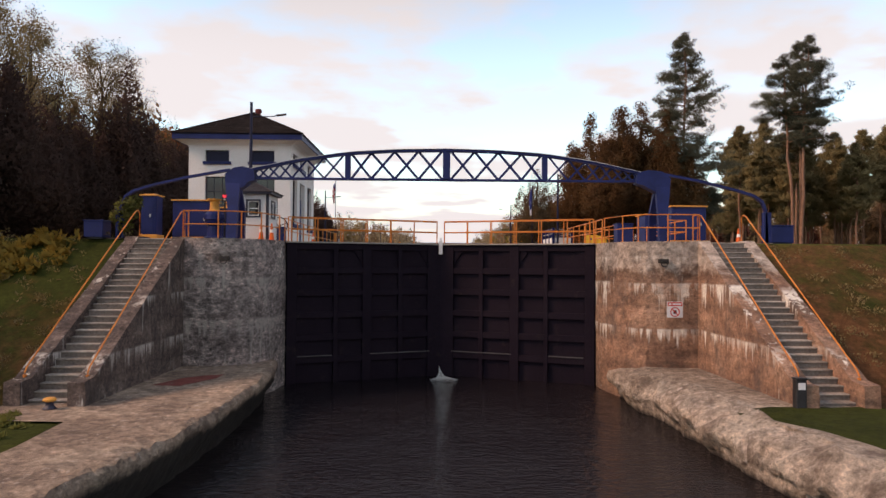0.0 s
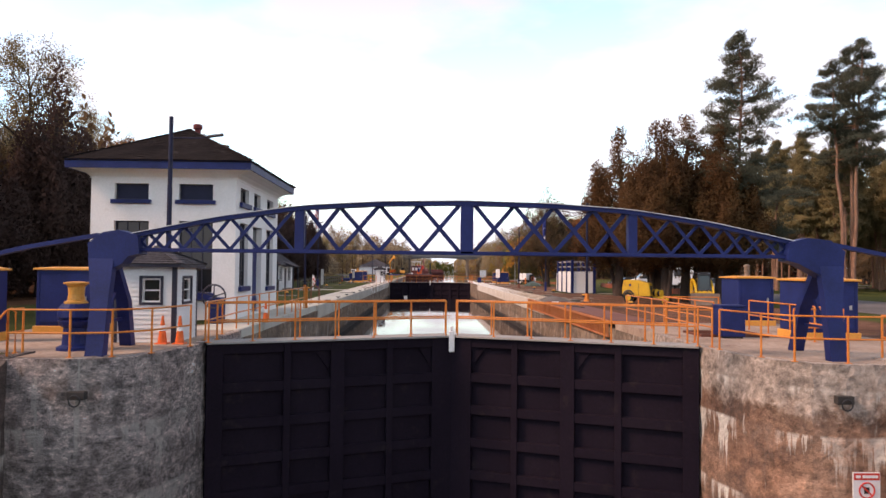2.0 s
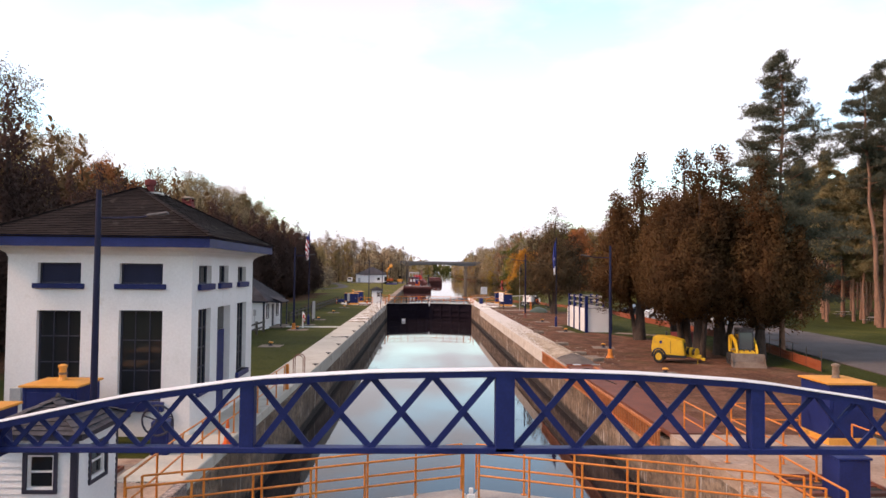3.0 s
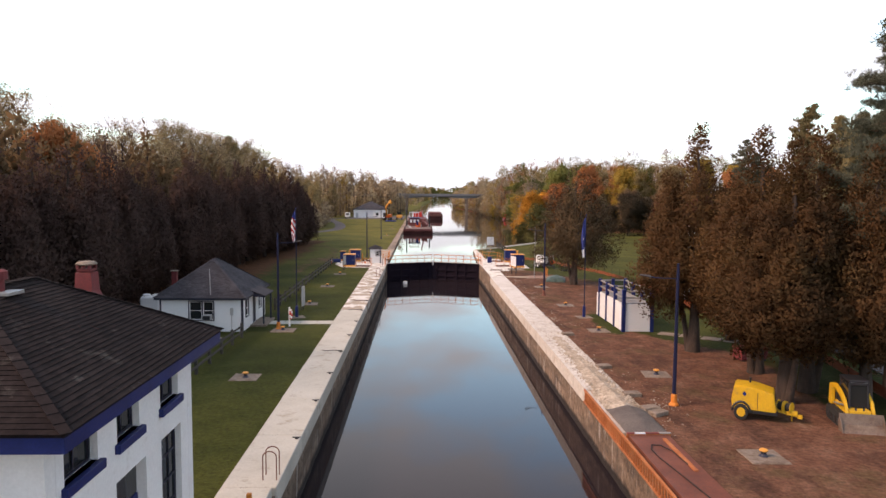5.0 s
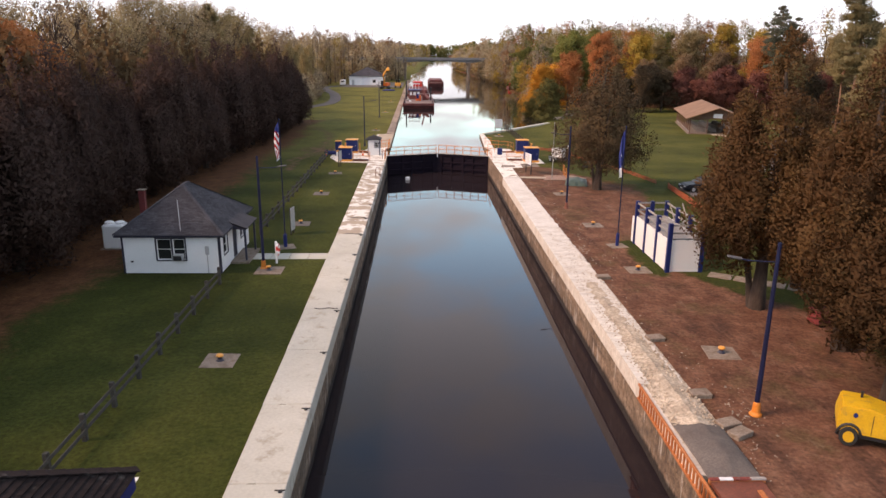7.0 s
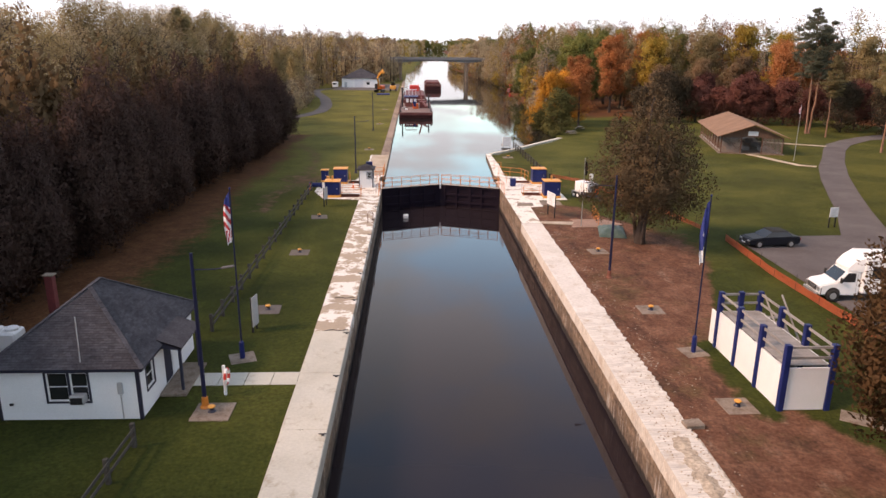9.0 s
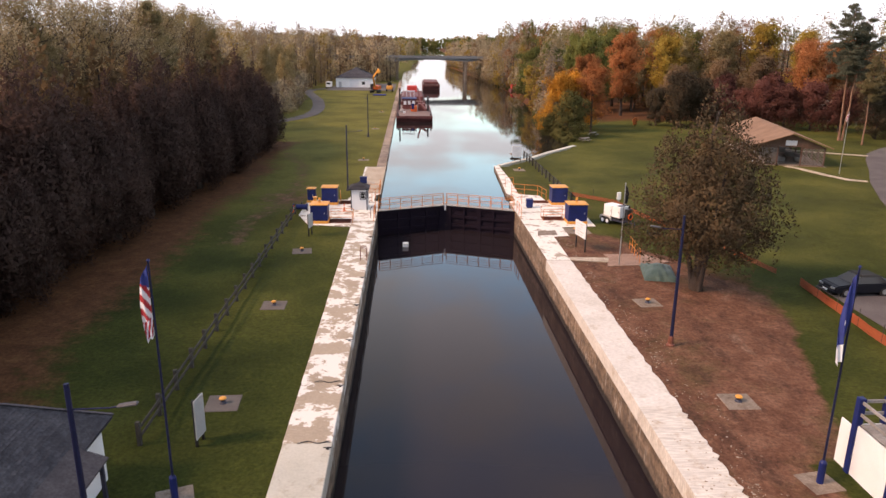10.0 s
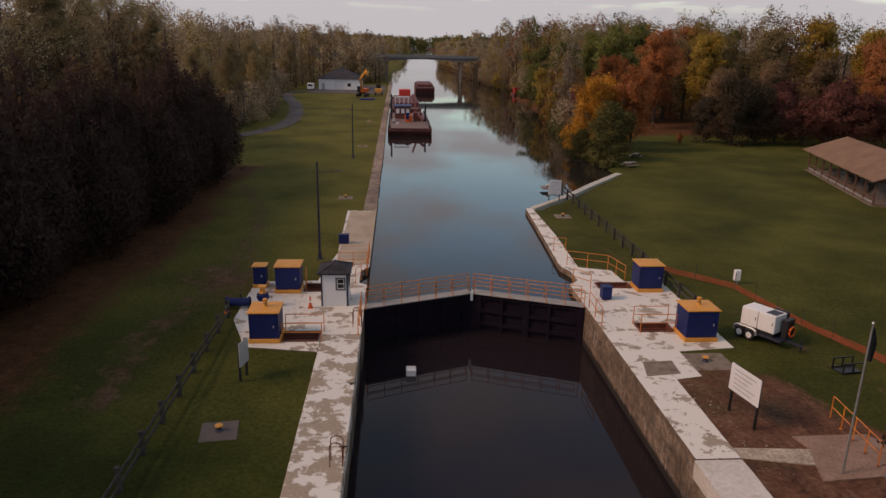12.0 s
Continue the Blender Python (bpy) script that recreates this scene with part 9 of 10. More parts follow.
def branch(rng, p, d, length, r, lev, paths, tips, trop, fan):
    """One limb that bends, and forks into smaller ones down to the twigs."""
    pts, q = [(*p, r)], np.array(p, float)
    for i in range(3):
        d = unit(d + rng.normal(size=3) * 0.2 + UP * trop)
        q = q + d * length / 3
        pts.append((*q, r * (1 - 0.27 * (i + 1))))
        if lev > 0:
            for j in range(fan if i < 2 else fan + 1):
                dd = unit(d * 0.75 + rng.normal(size=3) * 0.75)
                branch(rng, q, dd, length * rng.uniform(0.38, 0.6), r * 0.42, lev - 1, paths, tips, trop, fan)
        elif i > 0:
            tips.append((*q,))
    paths.append(pts)


def cedar_meshes(seed, h, w, n, blade, leaf, base=0.9, stems=1, lobes=14, loose=1.0, soft=0.75, puff=1.0):
    """A cedar: a stem with side spires round it, each one a spindle of small upright sprays."""
    rng = np.random.default_rng(seed)
    cs, ss = [], []
    limbs = [trunk_path(rng, h * 0.85, 0.15 + 0.011 * h, 0.12)]
    for s in range(1, stems):
        a = 2.4 * s
        limbs.append(trunk_path(rng, h * 0.6, 0.16, 0.1, x=0.25 * math.cos(a), y=0.25 * math.sin(a), lean=(math.cos(a) * w * 0.22, math.sin(a) * w * 0.22)))
    spires = [(0.0, 0.0, base + 1.2, h * 0.97, w * 0.26)]
    for i in range(lobes):
        a = i * 2.4 + rng.uniform(-0.4, 0.4)
        q = w * 0.5 * rng.uniform(0.35, 0.72)
        z0 = base + rng.uniform(0, 0.13) * h
        z1 = h * (1 - (q / (w * 0.5)) ** 1.5 * 0.55) * rng.uniform(0.84, 1.0)
        spires.append((q * math.cos(a), q * math.sin(a), z0, z1, w * rng.uniform(0.16, 0.25)))
        limbs.append([(0, 0, z0 * 0.8 + 0.3, 0.06), (0.7 * q * math.cos(a), 0.7 * q * math.sin(a), z0 + 0.9, 0.035), (q * math.cos(a), q * math.sin(a), z0 + (z1 - z0) * 0.5, 0.012)])
    for x, y, z0, z1, r in spires:
        m = max(6, int((z1 - z0) * 3.2))
        for j in range(m):
            f = (j + 0.5) / m
            rad = r * min(1.0, 0.45 + f * 2.5) * (1 - f) ** 0.6 + 0.08
            for _ in range(2):
                t = rng.uniform(0, 6.283)
                e = rad * rng.uniform(0.4, 1.15) * loose
                k = rng.uniform(0.3, 0.6) * (0.62 + 0.5 * rad) * puff
                cs.append((x + e * math.cos(t), y + e * math.sin(t), z0 + (z1 - z0) * f + rng.normal() * 0.15))
                ss.append((k, k, k * rng.uniform(1.2, 1.9)))
    v = leaf_cloud(rng, np.array(cs), np.array(ss), n, blade, droop=-0.8, core=(0, 0, h * 0.35), soft=soft)
    return limbs_mesh("trunk", limbs, BARK), quads_mesh("crown", v, leaf)


def pine_meshes(seed, h, w, n, blade, leaf, clear=0.35, stems=1, wide=0.3):
    """A tall pine: bare lower trunk with dead stubs; uneven boughs that fork into needle plumes."""
    rng = np.random.default_rng(seed)
    limbs, cs, ss = [], [], []
    for s in range(stems):
        a0 = 2.1 * s
        hh = h * (1.0 if s == 0 else rng.uniform(0.86, 0.96))
        lean = (0, 0) if stems == 1 else (math.cos(a0) * 1.0, math.sin(a0) * 1.0)
        tp = trunk_path(rng, hh * 0.98, 0.09 + 0.004 * h, 0.14, top=0.03, x=0.25 * math.cos(a0) * (stems > 1), y=0.25 * math.sin(a0) * (stems > 1), lean=lean, k=10)
        limbs.append(tp)
        tz = [p[2] for p in tp]
        boughs = int(h * (1 - clear) * 7.5 / (1 + 0.7 * (stems - 1)))
        for i in range(boughs):
            f = ((i + rng.uniform(0, 1)) / boughs)
            z = hh * (clear + (0.985 - clear) * f)
            ox, oy = np.interp(z, tz, [p[0] for p in tp]), np.interp(z, tz, [p[1] for p in tp])
            prof = min(1.0, 0.5 + f / wide * 0.5) * (1 - f) ** 0.72 + 0.06
            rad = w * 0.5 * prof * min(rng.choice((0.5, 0.75, 0.95, 1.2)), 1.2 if stems == 1 else 0.92) * rng.uniform(0.8, 1.05)
            a = rng.uniform(0, 6.283)
            up = rad * rng.uniform(-0.25, 0.65)
            mid = (ox + 0.55 * rad * math.cos(a), oy + 0.55 * rad * math.sin(a), z + up * 0.35)
            end = (ox + rad * math.cos(a), oy + rad * math.sin(a), z + up)
            limbs.append([(ox, oy, z, 0.02 + 0.012 * rad), (*mid, 0.02), (*end, 0.007)])
            for q in range(5 + int(rad * 7.5)):
                g = rng.uniform(0.35, 1.03)
                sd = rng.normal() * 0.34 * rad * (1.15 - 0.6 * g)
                x = ox + g * rad * math.cos(a) - sd * math.sin(a)
                y = oy + g * rad * math.sin(a) + sd * math.cos(a)
                cs.append((x, y, z + up * g * g + 0.08 + rng.normal() * 0.10))
                k = rng.uniform(0.16, 0.5)
                ss.append((k, k, k * 0.5))
    for i in range(int(h * 1.3)):
        a, z = rng.uniform(0, 6.283), h * clear * rng.uniform(0.3, 1.1)
        L = rng.uniform(0.4, 1.3)
        limbs.append([(0, 0, z, 0.022), (math.cos(a) * L, math.sin(a) * L, z + rng.uniform(-0.4, 0.3), 0.006)])
    v = leaf_cloud(rng, np.array(cs), np.array(ss), n, blade, droop=-0.5, aspect=6.0, core=(0, 0, h * 0.5), soft=0.55)
    return limbs_mesh("trunk", limbs, BARK_PINE), quads_mesh("crown", v, leaf)


def broadleaf_meshes(seed, h, w, n, blade, leaf, clear=0.25, lev=1, fan=2, limbs_n=15, puff=0.5, trop=0.12):
    """A deciduous tree: limbs fork to twigs, and leaves hang in tufts about the twig ends."""
    rng = np.random.default_rng(seed)
    tp = trunk_path(rng, h * 0.86, 0.09 + 0.011 * h, 0.2, top=0.03, k=7)
    paths, tips = [tp], []
    tz = [p[2] for p in tp]
    for i in range(limbs_n):
        f = (i + rng.uniform(0.1, 0.9)) / limbs_n
        z = h * (clear + (0.84 - clear) * f)
        p = (np.interp(z, tz, [q[0] for q in tp]), np.interp(z, tz, [q[1] for q in tp]), z)
        a = i * 2.4 + rng.uniform(-0.5, 0.5)
        rise = 0.35 + 1.1 * f
        d = unit(np.array((math.cos(a), math.sin(a), rise)))
        prof = math.sqrt(max(0.12, 1 - ((f - 0.3) / 0.8) ** 2))
        L = w * 0.5 * prof * rng.uniform(0.62, 0.95)
        branch(rng, p, d, L, 0.03 + 0.02 * L * (1 - 0.4 * f), lev, paths, tips, trop, fan)
    tips = np.array(tips)
    if n == 0:
        return limbs_mesh("trunk", paths, BARK), None
    k = rng.uniform(0.6, 1.3, len(tips)) * puff
    v = leaf_cloud(rng, tips, np.stack((k, k, k * 0.8), axis=1), n, blade, droop=0.2, aspect=1.4, core=(0, 0, h * 0.45), soft=0.65)
    return limbs_mesh("trunk", paths, BARK), quads_mesh("crown", v, leaf)


def tree(name, meshes, m, label, group, category="tree"):
    t = thing(name, m, label, category, group)
    for nm, me in zip(("trunk", "crown"), meshes):
        if me is not None:
            piece(nm, me, t)
    return t


rt = random.Random(5)
# dark cedar belt on the left bank
belt = [cedar_meshes(11 + i, 14.5, 7.4, 30000, 0.15, L_CEDAR_DARK, base=0.7, lobes=16, soft=0.96, puff=1.15) for i in range(3)]
# back row rises above the front and carries the painted sunlit tone
belt_back = [cedar_meshes(15 + i, 14.5, 7.4, 5500, 0.34, L_CEDAR_SUNLIT, base=1.0, lobes=16, soft=0.9, puff=1.2) for i in range(2)]
y = -12.0
while y < 144:
    for row in range(2):
        x = piecewise(y, [(-12, -25), (8, -26.5), (40, -28), (70, -29), (100, -28.5), (146, -26)]) - row * 4.4 + rt.uniform(-0.8, 0.8)
        k = rt.uniform(0.9, 1.08) * (0.96 if row == 0 else 1.04) * piecewise(y, [(20, 0.82), (45, 1.0)])
        ms = belt[rt.randrange(3)] if row == 0 else belt_back[rt.randrange(2)]
        tree("cedar_tree", ms, pose(x, y + rt.uniform(-0.8, 0.8) + 1.9 * row, ground_height(x, y) - 0.1, 0, 0, rt.uniform(0, 360)) @ Matrix.Diagonal((k, k, k * rt.uniform(0.9, 1.12), 1)), "dark dense cedar in a tall belt along the lawn" if row == 0 else "cedar in the back row of the belt, sunlit brown put into its leaves", "cedar belt")
    y += 4.1
tree("cedar_tree", cedar_meshes(21, 17.2, 6.0, 9000, 0.17, L_CEDAR_DARK, base=2.5, lobes=9, loose=1.25), pose(-27.2, 31.1, -0.1), "dark pointed cedar standing taller than the belt", "cedar belt")
# bronze cedars between the works ground and the drive
bronze = [cedar_meshes(31 + i, 14.4, 6.4, 70000, 0.088, L_CEDAR, base=2.2, stems=2, lobes=(10, 12, 9)[i], loose=1.1, soft=0.93, puff=1.05) for i in range(3)]
for i, (x, y, k, w) in enumerate(((16.2, 42.2, 1.05, 1.15), (17.7, 36.6, 1.0, 1.2), (16.5, 31.1, 0.93, 1.22), (18.6, 32.8, 0.98, 1.2), (20.0, 30.2, 0.9, 1.1), (20.2, 45.5, 0.82, 0.9))):
    tree("cedar_tree", bronze[i % 3], pose(x, y, -0.06, 0, 0, 70 * i) @ Matrix.Diagonal((k * w, k * w, k, 1)), "bronze-tinged cedar with a bare lower trunk beside the trampled ground", "bronze cedars")
round_c = cedar_meshes(41, 14.2, 7.4, 40000, 0.10, L_ROUND, base=1.9, stems=3, lobes=20, loose=1.6, soft=0.7, puff=0.85)
tree("round_tree", round_c, pose(15.9, 76.9, -0.06) @ Matrix.Diagonal((1.14, 1.14, 1.0, 1)), "broad bronze-green tree on brown leaf litter", "lone trees")
# tall pines on the right
near_pine = pine_meshes(51, 20.2, 10.0, 90000, 0.042, L_PINE, clear=0.1, wide=0.3)
triple = pine_meshes(52, 19.6, 9.0, 60000, 0.042, L_PINE, clear=0.5, stems=3)
park_pine = pine_meshes(58, 20.0, 11.0, 70000, 0.05, L_PINE, clear=0.48, stems=2, wide=0.55)
tree("pine_tree", near_pine, pose(22.3, 31.9, -0.06), "tall grey-green pine with uneven open boughs", "tall pines")
tree("pine_tree", triple, pose(46.0, 57.0, -0.06, 0, 0, 40) @ Matrix.Diagonal((1.45, 1.45, 1.48, 1)), "tall three-stemmed pine with reddish trunks", "tall pines")
pines = [pine_meshes(54 + i, (15, 17, 13)[i], (5.2, 5.6, 4.6)[i], 15000, 0.075, L_PINE_BROWN, clear=(0.45, 0.5, 0.35)[i]) for i in range(3)]
rp = random.Random(8)
spots = []
while len(spots) < 46:
    y = rp.triangular(58, 100, 66)
    x = piecewise(y, [(58, 39), (72, 43), (80, 47), (95, 53), (112, 60)]) + rp.triangular(0, 36, 6)
    if all((x - p) ** 2 + (y - q) ** 2 > 7 for p, q in spots):
        spots.append((x, y))
for i, (x, y) in enumerate(spots):
    k = rp.uniform(0.95, 1.3)
    tree("pine_tree", pines[i % 3], pose(x, y, -0.06, 0, 0, 47 * i) @ Matrix.Diagonal((k, k, k, 1)), "slender pine with a bare reddish trunk in the pine wood", "pine wood")
tree("pine_tree", park_pine, pose(73.9, 155.6, -0.06, 0, 0, 200) @ Matrix.Diagonal((1.15, 1.15, 1.17, 1)), "tall dark pine standing over the park lawn", "park pines")
for i, (x, y, k) in enumerate(((58.9, 105.5, 1.5), (74.1, 149.5, 0.8), (70, 118, 1.25), (72, 130, 1.15), (80, 112, 1.2))):
    tree("pine_tree", pines[i % 3], pose(x, y, -0.06, 0, 0, 47 * i) @ Matrix.Diagonal((k, k, k * 1.1, 1)), "tall open-crowned pine at the edge of the park", "park pines")

# ---- single autumn trees and the woods behind ----
orange_m = broadleaf_meshes(61, 10.5, 10.0, 18000, 0.19, L_ORANGE, clear=0.06, puff=1.05)
rust_m = broadleaf_meshes(62, 15, 10.5, 16000, 0.21, L_RED, clear=0.12, puff=0.95, trop=0.25)
yellow_m = broadleaf_meshes(63, 16, 10, 16000, 0.21, L_YELLOW, clear=0.12, puff=0.95, trop=0.25)
green_m = broadleaf_meshes(64, 15, 10, 15000, 0.22, L_GREEN, clear=0.08, puff=1.05)
lush_m = broadleaf_meshes(70, 16, 10, 16000, 0.20, L_OLIVE, clear=0.1, puff=1.1, trop=0.2)
olive_m = broadleaf_meshes(65, 16, 9, 11000, 0.18, L_OLIVE, clear=0.12, puff=0.9, trop=0.2)
brown_m = broadleaf_meshes(66, 13, 11, 15000, 0.21, L_BROWN, clear=0.05, puff=1.05)
feather_m = broadleaf_meshes(69, 18, 9, 20000, 0.085, L_OLIVE, clear=0.3, lev=2, fan=2, puff=0.6)
bare_m = broadleaf_meshes(67, 17, 9, 3500, 0.10, L_TAN, clear=0.25, lev=2, fan=2, limbs_n=15, trop=0.22, puff=0.5)
bare2_m = broadleaf_meshes(68, 17, 8.5, 700, 0.13, L_BROWN, clear=0.25, lev=2, fan=2, limbs_n=14, trop=0.25, puff=0.5)
thin_m = broadleaf_meshes(75, 17, 9, 9000, 0.10, L_TAN, clear=0.22, lev=2, fan=2, limbs_n=15, trop=0.22, puff=0.55)
coral_m = broadleaf_meshes(71, 14.5, 9.0, 16000, 0.19, L_CORAL, clear=0.14, puff=1.0, trop=0.25)
wine_m = broadleaf_meshes(72, 8.0, 8.5, 9000, 0.22, L_WINE, clear=0.0, puff=1.0, trop=0.2)
dusk_m = broadleaf_meshes(73, 10.5, 8.5, 14000, 0.18, L_DUSK, clear=0.0, puff=1.05, trop=0.2)
shrub_m = broadleaf_meshes(74, 7.0, 8.0, 12000, 0.17, L_SHORE, clear=0.0, puff=0.9, trop=0.1)


def grow(ms, x, y, k, name, label, group, kz=1.0):
    tree(name, ms, pose(x, y, ground_height(x, y) - 0.05, 0, 0, rt.uniform(0, 360)) @ Matrix.Diagonal((k, k, k * kz, 1)), label, group)


OM, RM, YM, GM, LM, BM_ = ("bright orange maple by the canal shore", "rust-red autumn maple at the park edge", "yellow-leaved autumn tree before the woods", "green-leaved tree at the wood's edge", "olive-brown thinning tree on the bank", "brown-leaved tree at the wood's edge")
for x, y, k in ((24.6, 167, 0.92), (29.5, 174, 0.9)):
    grow(orange_m, x, y, k, "maple_tree", OM, "orange maples")
grow(coral_m, 31.0, 166, 0.85, "maple_tree", "orange-red maple by the canal shore", "orange maples")
grow(shrub_m, 25.6, 158.0, 1.0, "shore_tree", "dark green bushy tree at the water's edge", "shore trees")
grow(shrub_m, 22.4, 162.5, 0.55, "shore_tree", "dark green bush hanging over the water", "shore trees")
for ms, nm, lb, gp, pts in (
        (coral_m, "maple_tree", "coral-red autumn maple with a bare trunk foot", "rust maples", ((46.5, 199, 1.25),)),
        (rust_m, "maple_tree", RM, "rust maples", ((85, 188, 1.15), (96, 192, 1.2), (66, 232, 1.35), (40, 208, 0.9))),
        (yellow_m, "autumn_tree", YM, "yellow trees", ((60, 208, 1.12), (83, 206, 1.32), (90, 200, 1.2), (30.5, 232, 0.75), (104, 170, 1.1))),
        (green_m, "leafy_tree", GM, "green trees", ((43, 214, 1.3), (52, 226, 1.35), (36, 238, 1.1), (34, 252, 1.15), (46, 244, 1.25), (72, 224, 1.3))),
        (lush_m, "autumn_tree", "olive-gold full tree at the wood's edge", "olive trees", ((73, 206, 1.15), (66, 214, 1.1), (53, 212, 1.05), (98, 178, 1.1), (78, 216, 1.2), (110, 160, 1.1))),
        (brown_m, "autumn_tree", BM_, "brown trees", ((57, 192, 0.85), (68, 196, 0.95), (76, 192, 1.0), (92, 182, 1.0), (102, 160, 1.0), (104, 144, 1.0), (106, 128, 1.0))),
        (dusk_m, "shrub_tree", "dark brown-green bushy tree behind the park lawn", "park shrubs", ((51.5, 175, 1.0), (56, 176, 0.9), (47.8, 178, 0.7), (82, 158, 0.9), (87, 152, 0.95))),
        (wine_m, "sumac_shrub", "dark wine-red sumac thicket behind the park lawn", "park shrubs", ((60, 177, 0.95), (64, 175, 0.85), (68, 174, 1.0), (72, 172, 0.95), (77, 171, 1.05), (81, 168, 0.9), (64, 184, 1.1), (73, 181, 1.15), (88, 163, 1.05), (93, 156, 1.0), (97, 148, 1.0), (31, 196, 0.8), (35.5, 200, 0.75))),
        (olive_m, "autumn_tree", LM, "olive trees", ((40, 250, 1.1), (-44, 172, 0.95), (-40, 188, 0.9), (-37, 200, 0.8), (-40, 216, 0.95), (-38, 232, 0.8), (-43, 248, 0.95), (-46, 268, 0.95), (-45, 284, 0.95), (-40, 300, 0.9), (-36, 178, 0.7)))):
    for x, y, k in pts:
        grow(ms, x, y, k, nm, lb, gp)
grow(coral_m, 42.3, 174.5, 0.17, "shrub", "small bright red bush on the park lawn", "park shrubs", 0.8)
# taller trees behind the cedar belt
for i in range(50):
    y = 2 + i * 3.35
    x = -37.0 - rt.uniform(0, 8)
    ms, lb = ((bare_m, "tall nearly bare tree behind the cedars"), (thin_m, "tall thinning tan tree behind the cedars"), (bare2_m, "tall bare brown tree behind the cedars"))[i % 3]
    if y > 56 and i % 4 == 1:
        ms, lb = feather_m, "tall feathery olive-brown tree behind the cedars"
    if y > 80 and i % 9 == 3:
        ms, lb, x = pines[i % 2], "grey-green pine behind the cedars", -38 - rt.uniform(0, 3)
    grow(ms, x, y, rt.uniform(1.12, 1.4) * piecewise(y, [(20, 0.75), (60, 0.86), (90, 0.92)]), "tall_tree", lb, "trees behind the cedars")
for x, y, k in ((-31.5, 35.2, 1.12), (-33.5, 27.5, 1.1), (-32, 19, 1.05)):
    grow(feather_m, x, y, k, "tall_tree", "tall feathery tree with thin olive leaves above the cedars", "trees above the bank")
for x, y, k in ((-35, 62, 1.05), (-37, 70, 1.0)):
    grow(rust_m, x, y, k, "maple_tree", "orange-brown maple above the cedars", "trees above the bank")
# pine wood understorey on the right
for i in range(12):
    grow(brown_m if i % 3 else rust_m, rt.uniform(72, 92), 30 + i * 7.4, rt.uniform(0.6, 0.9), "understorey_tree", "brown-leaved tree among the pines", "pine wood understorey")


def woods(name, label, spots, seed):
    """Far woods: crowns of leaf clumps over thin trunks, one mesh for each leaf colour."""
    rng = np.random.default_rng(seed)
    by = {}
    tv, tf = [], []
    for x, y, h, w, mi, n, blade in spots:
        z0 = ground_height(x, y)
        k = 44
        cs = np.empty((k, 3))
        f = rng.uniform(0.02, 0.98, k)
        peak = rng.uniform(0.35, 0.55)
        rr = w * 0.5 * np.sqrt(np.clip(1 - ((f - peak) / (1.02 - peak)) ** 2, 0.12, 1)) * rng.uniform(0.3, 1.0, k)
        a = rng.uniform(0, 6.283, k)
        cs[:, 0], cs[:, 1], cs[:, 2] = x + rr * np.cos(a), y + rr * np.sin(a), z0 + h * f
        ss = np.ones((k, 3)) * (w * rng.uniform(0.09, 0.17, k))[:, None] * np.array((1, 1, 1.3))
        by.setdefault(mi, []).append(leaf_cloud(rng, cs, ss, n, blade, aspect=1.5, core=(x, y, z0 + h * 0.35), soft=0.85))
        b = len(tv)
        for zz, r in ((z0 - 0.2, 0.2), (z0 + h * 0.75, 0.06)):
            tv += [(x - r, y - r, zz), (x + r, y - r, zz), (x + r, y + r, zz), (x - r, y + r, zz)]
        tf += [(b + i, b + (i + 1) % 4, b + 4 + (i + 1) % 4, b + 4 + i) for i in range(4)]
    for mi, vs in by.items():
        tagged(new(name, quads_mesh(name, np.concatenate(vs, axis=1), WOOD_MATS[mi])), label + ", " + WOOD_WORDS[mi], "woods", kind="stuff")
    tagged(new(name + "_trunks", raw_mesh(name + "_trunks", tv, tf, BARK)), "thin trunks of the far woods", "woods", kind="stuff")


WOOD_MATS = [L_TAN, L_BROWN, L_GREEN, L_YELLOW, L_RED, TWIG]
WOOD_WORDS = ["tan crowns", "brown crowns", "green crowns", "yellow crowns", "rust crowns", "bare twiggy crowns"]
rw = random.Random(17)
spots = []
for i in range(250):                                   # right bank, behind the single trees
    y = rw.uniform(150, 420)
    x = piecewise(y, [(150, 108), (175, 92), (215, 50), (240, 42), (290, 42), (360, 42), (420, 40)]) + rw.triangular(0, 90, 8)
    spots.append((x, y, rw.uniform(18, 25) + piecewise(y, [(270, 0), (340, 2.5)]), rw.uniform(8, 11.5), rw.choice((0, 0, 0, 1, 2, 2, 3, 4, 5)), 1500 if y < 300 else 900, 0.27 if y < 300 else 0.4))
for i in range(64):                                    # crowns leaning over the right shore
    y = 206 + i * 3.1
    spots.append((shore_right(y) + rw.uniform(0.8, 4.8), y, rw.choice((7, 10, 13, 16, 18)) * rw.uniform(0.9, 1.1), rw.uniform(6, 9), rw.choice((0, 0, 1, 5, 3, 0, 4)), 1300, 0.27))
for i in range(120):                                   # right, far side of the park
    x, y = rw.uniform(92, 150), rw.uniform(10, 160)
    spots.append((x, y, rw.uniform(15, 22), rw.uniform(8, 11.5), rw.choice((0, 1, 1, 4, 0, 1)), 800, 0.38))
for i in range(26):                                    # tall crowns on the right bank up to the bridge
    y = 312 + i * 2.05
    spots.append((shore_right(y) + rw.uniform(0.8, 4.2), y, rw.uniform(12, 18), rw.uniform(6.5, 8.5), rw.choice((0, 5, 0, 1, 3)), 1100, 0.3))
for i in range(90):                                    # brush along the foot of the woods
    y = rw.uniform(190, 300)
    spots.append((shore_right(y) + rw.uniform(2, 12), y, rw.uniform(3, 6), rw.uniform(5, 8), rw.choice((1, 5, 0, 4)), 600, 0.28))
woods("right_woods", "autumn woods beyond the right bank", spots, 5)
spots = []
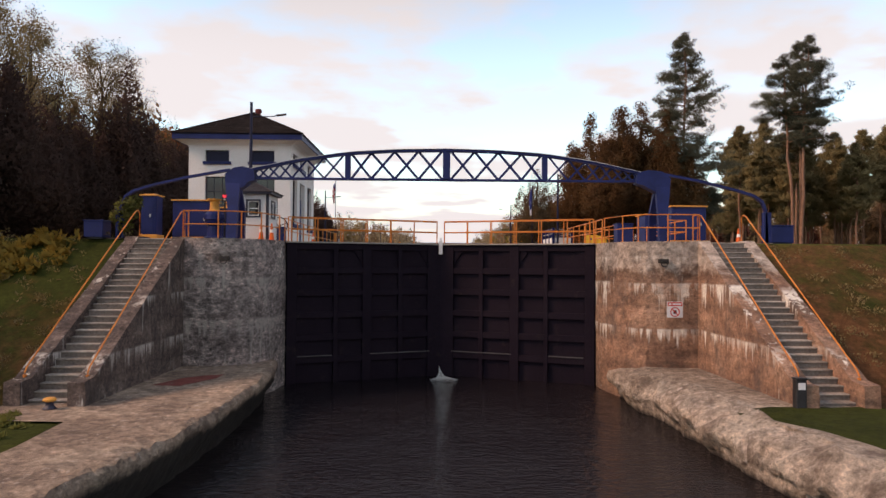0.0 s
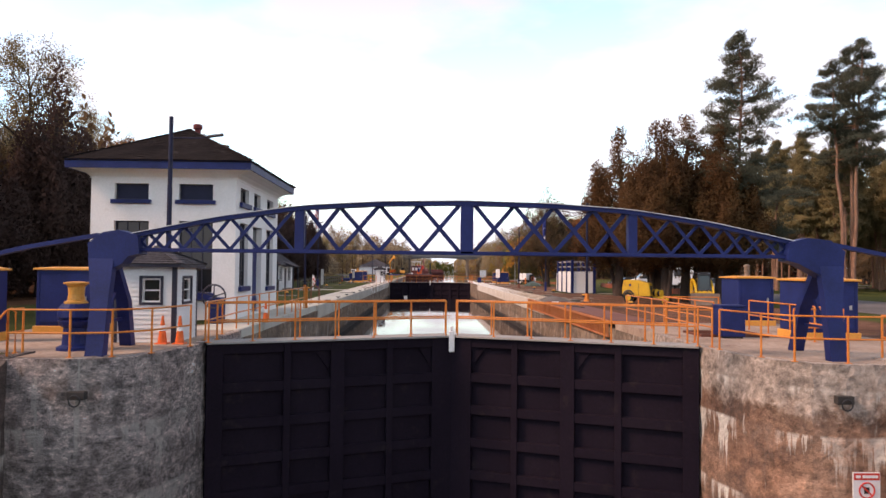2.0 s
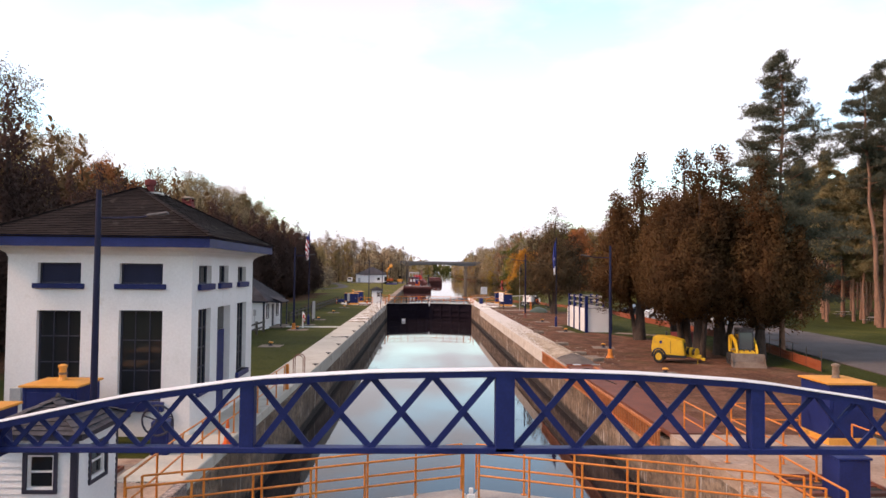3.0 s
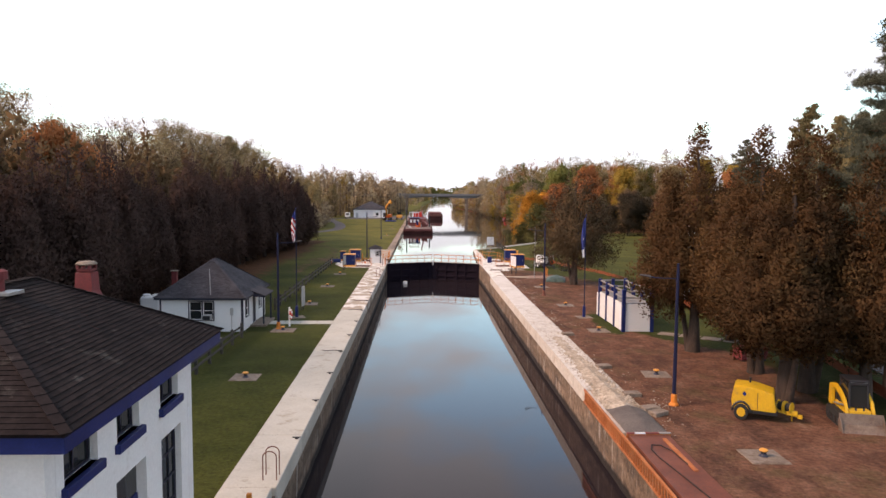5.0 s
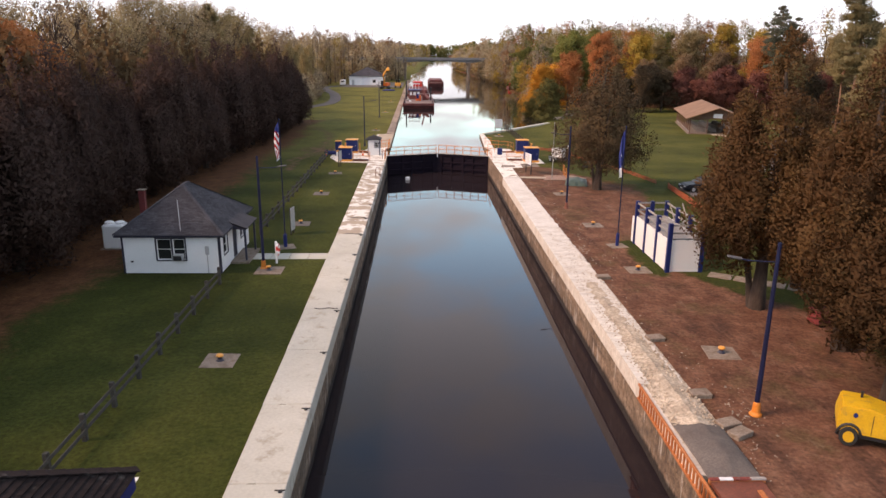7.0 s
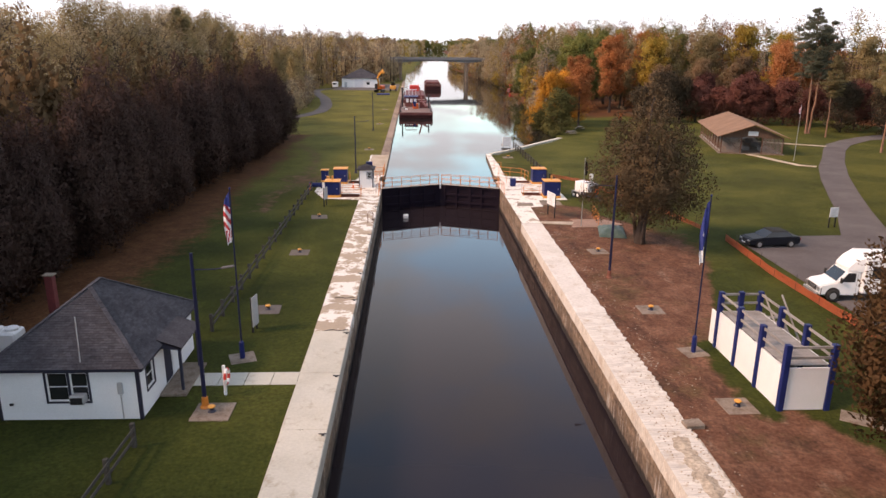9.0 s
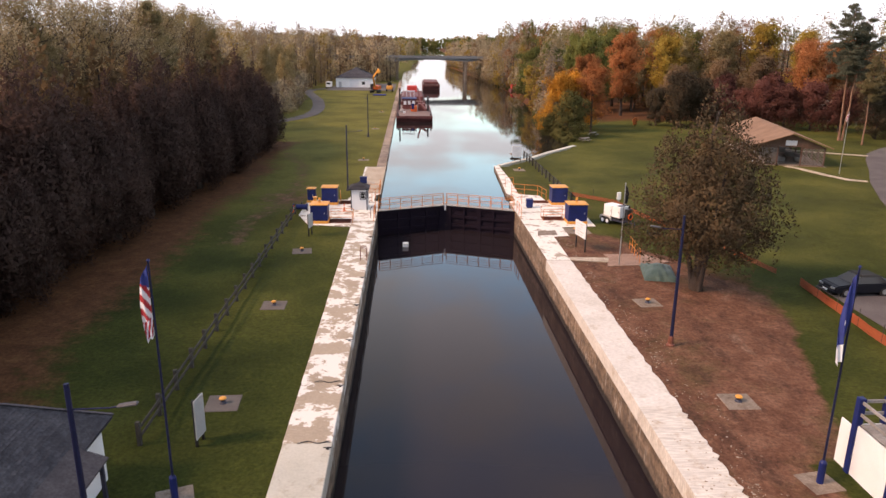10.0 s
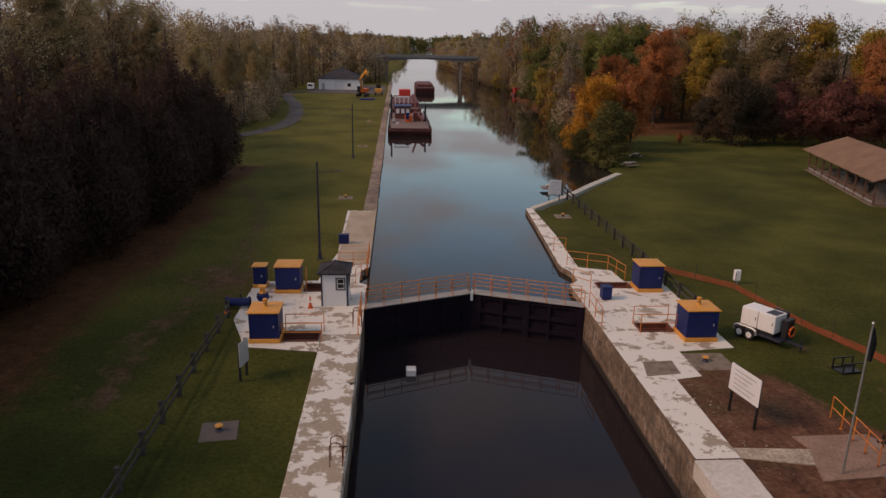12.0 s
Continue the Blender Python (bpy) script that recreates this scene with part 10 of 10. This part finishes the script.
for i in range(330):                                   # left bank
    y = rw.uniform(-10, 420)
    x = -piecewise(y, [(-10, 46), (150, 46), (175, 42), (215, 41), (260, 48), (285, 46), (305, 40), (330, 30), (420, 22)]) - rw.triangular(0, 80, 5)
    spots.append((x, y, rw.uniform(16.5, 22) + piecewise(y, [(140, 0), (240, 2.0)]), rw.uniform(7.5, 11), rw.choice((0, 0, 0, 1, 5, 5, 5, 3)), 1300 if 120 < y < 320 else 700, 0.26 if 120 < y < 320 else 0.4))
for i in range(80):
    y = rw.uniform(330, 470)
    spots.append((-rw.uniform(12, 34), y, rw.uniform(12, 20), rw.uniform(6, 9), rw.choice((0, 0, 1, 5)), 700, 0.4))
for i in range(70):                                    # brush at the edge of the far lawn
    y = 158 + i * 2.1
    x = -piecewise(y, [(158, 47), (176, 40), (190, 34.5), (205, 33), (222, 33.5), (245, 36), (262, 40), (280, 43.5), (300, 40)])
    spots.append((x - rw.uniform(0, 3.5), y, rw.uniform(3, 7.5), rw.uniform(5, 7.5), rw.choice((1, 5, 0, 0, 5)), 800, 0.24))
woods("left_woods", "thinning autumn woods beyond the left bank", spots, 6)
spots = []
for i in range(420):                                   # both banks past the bridge, towards the horizon
    y = rw.triangular(400, 2400, 480)
    side = rw.choice((-1, 1))
    x = shore_right(y) + 9 + rw.triangular(0, 160, 6) if side > 0 else shore_left(y) - 9 - rw.triangular(0, 160, 6)
    spots.append((x, y, rw.uniform(16, 24), rw.uniform(9, 15), rw.choice((0, 0, 1, 2, 3, 5)), 420, 0.9))
for i in range(260):                                   # wooded rise on the horizon
    x = rw.uniform(-700, 900)
    spots.append((x, rw.uniform(2400, 3000), rw.uniform(28, 40), rw.uniform(40, 70), rw.choice((0, 2, 2)), 160, 6))
for i in range(60):
    y = 385 + i * 5
    spots.append((shore_right(y) + rw.uniform(3.5, 7), y, rw.uniform(9, 14), rw.uniform(7, 10), rw.choice((0, 1, 5, 0, 3)), 700, 0.5))
woods("far_woods", "distant woods along the canal", spots, 7)


# bushes and weeds
def weeds(name, label, n, place, blade, material, seed):
    rng = np.random.default_rng(seed)
    pts = [place(rng) for _ in range(n)]
    cs = np.array([(x, y, ground_height(x, y) + h * 0.4) for x, y, h, r in pts])
    ss = np.array([(r, r, h * 0.5) for x, y, h, r in pts])
    v = leaf_cloud(rng, cs, ss, n * 26, blade, droop=-0.6, aspect=2.4)
    tagged(new(name, quads_mesh(name, v, material)), label, "weeds", kind="stuff")


weeds("bank_weeds", "tangled dry weeds on the right bank slope", 260, lambda g: (g.uniform(12.5, 30), g.uniform(-9.6, -1.6), g.uniform(0.15, 0.5), g.uniform(0.15, 0.4)), 0.045, L_OLIVE, 71)
weeds("bank_weeds", "tangled dark weeds on the left bank slope", 260, lambda g: (-g.uniform(12.5, 30), g.uniform(-9.6, -1.6), g.uniform(0.15, 0.5), g.uniform(0.15, 0.4)), 0.05, L_OLIVE, 72)
weeds("yellow_weeds", "yellowing weeds at the top of the left bank", 90, lambda g: (-g.uniform(14.5, 24), g.uniform(-4.6, -2.0), g.uniform(0.3, 0.8), g.uniform(0.2, 0.4)), 0.15, L_YELLOW, 73)
weeds("lower_grass", "grass tufts on the lower lawns", 500, lambda g: (g.choice((-1, 1)) * g.uniform(9.8, 20), g.uniform(-20, -11.8), 0.12, 0.2), 0.10, L_GREEN, 74)
weeds("shore_reeds", "low dark scrub on the right shore", 420, lambda g: (lambda y: (shore_right(y) + g.uniform(0.5, 4), y, g.uniform(0.5, 2.2), g.uniform(0.5, 1.2)))(g.uniform(152, 330)), 0.3, L_SHORE, 75)
t = thing("climbing_shrub", pose(-12.75, -2.05, -0.03), "leafy yellow-green shrub climbing at the stair head", "shrub")
_r = np.random.default_rng(9)
part_me = quads_mesh("leaves", leaf_cloud(_r, np.array([(0, 0, 0.5), (0.15, 0, 1.0), (-0.1, 0, 1.35), (0.35, 0, 1.45), (-0.35, 0, 0.9)]), np.ones((5, 3)) * 0.32, 700, 0.1), L_GREEN)
piece("leaves", part_me, t)
piece("stem", limbs_mesh("stem", [[(0, 0, 0, 0.03), (0.05, 0, 0.8, 0.02), (0.0, 0, 1.4, 0.01)]], BARK), t)
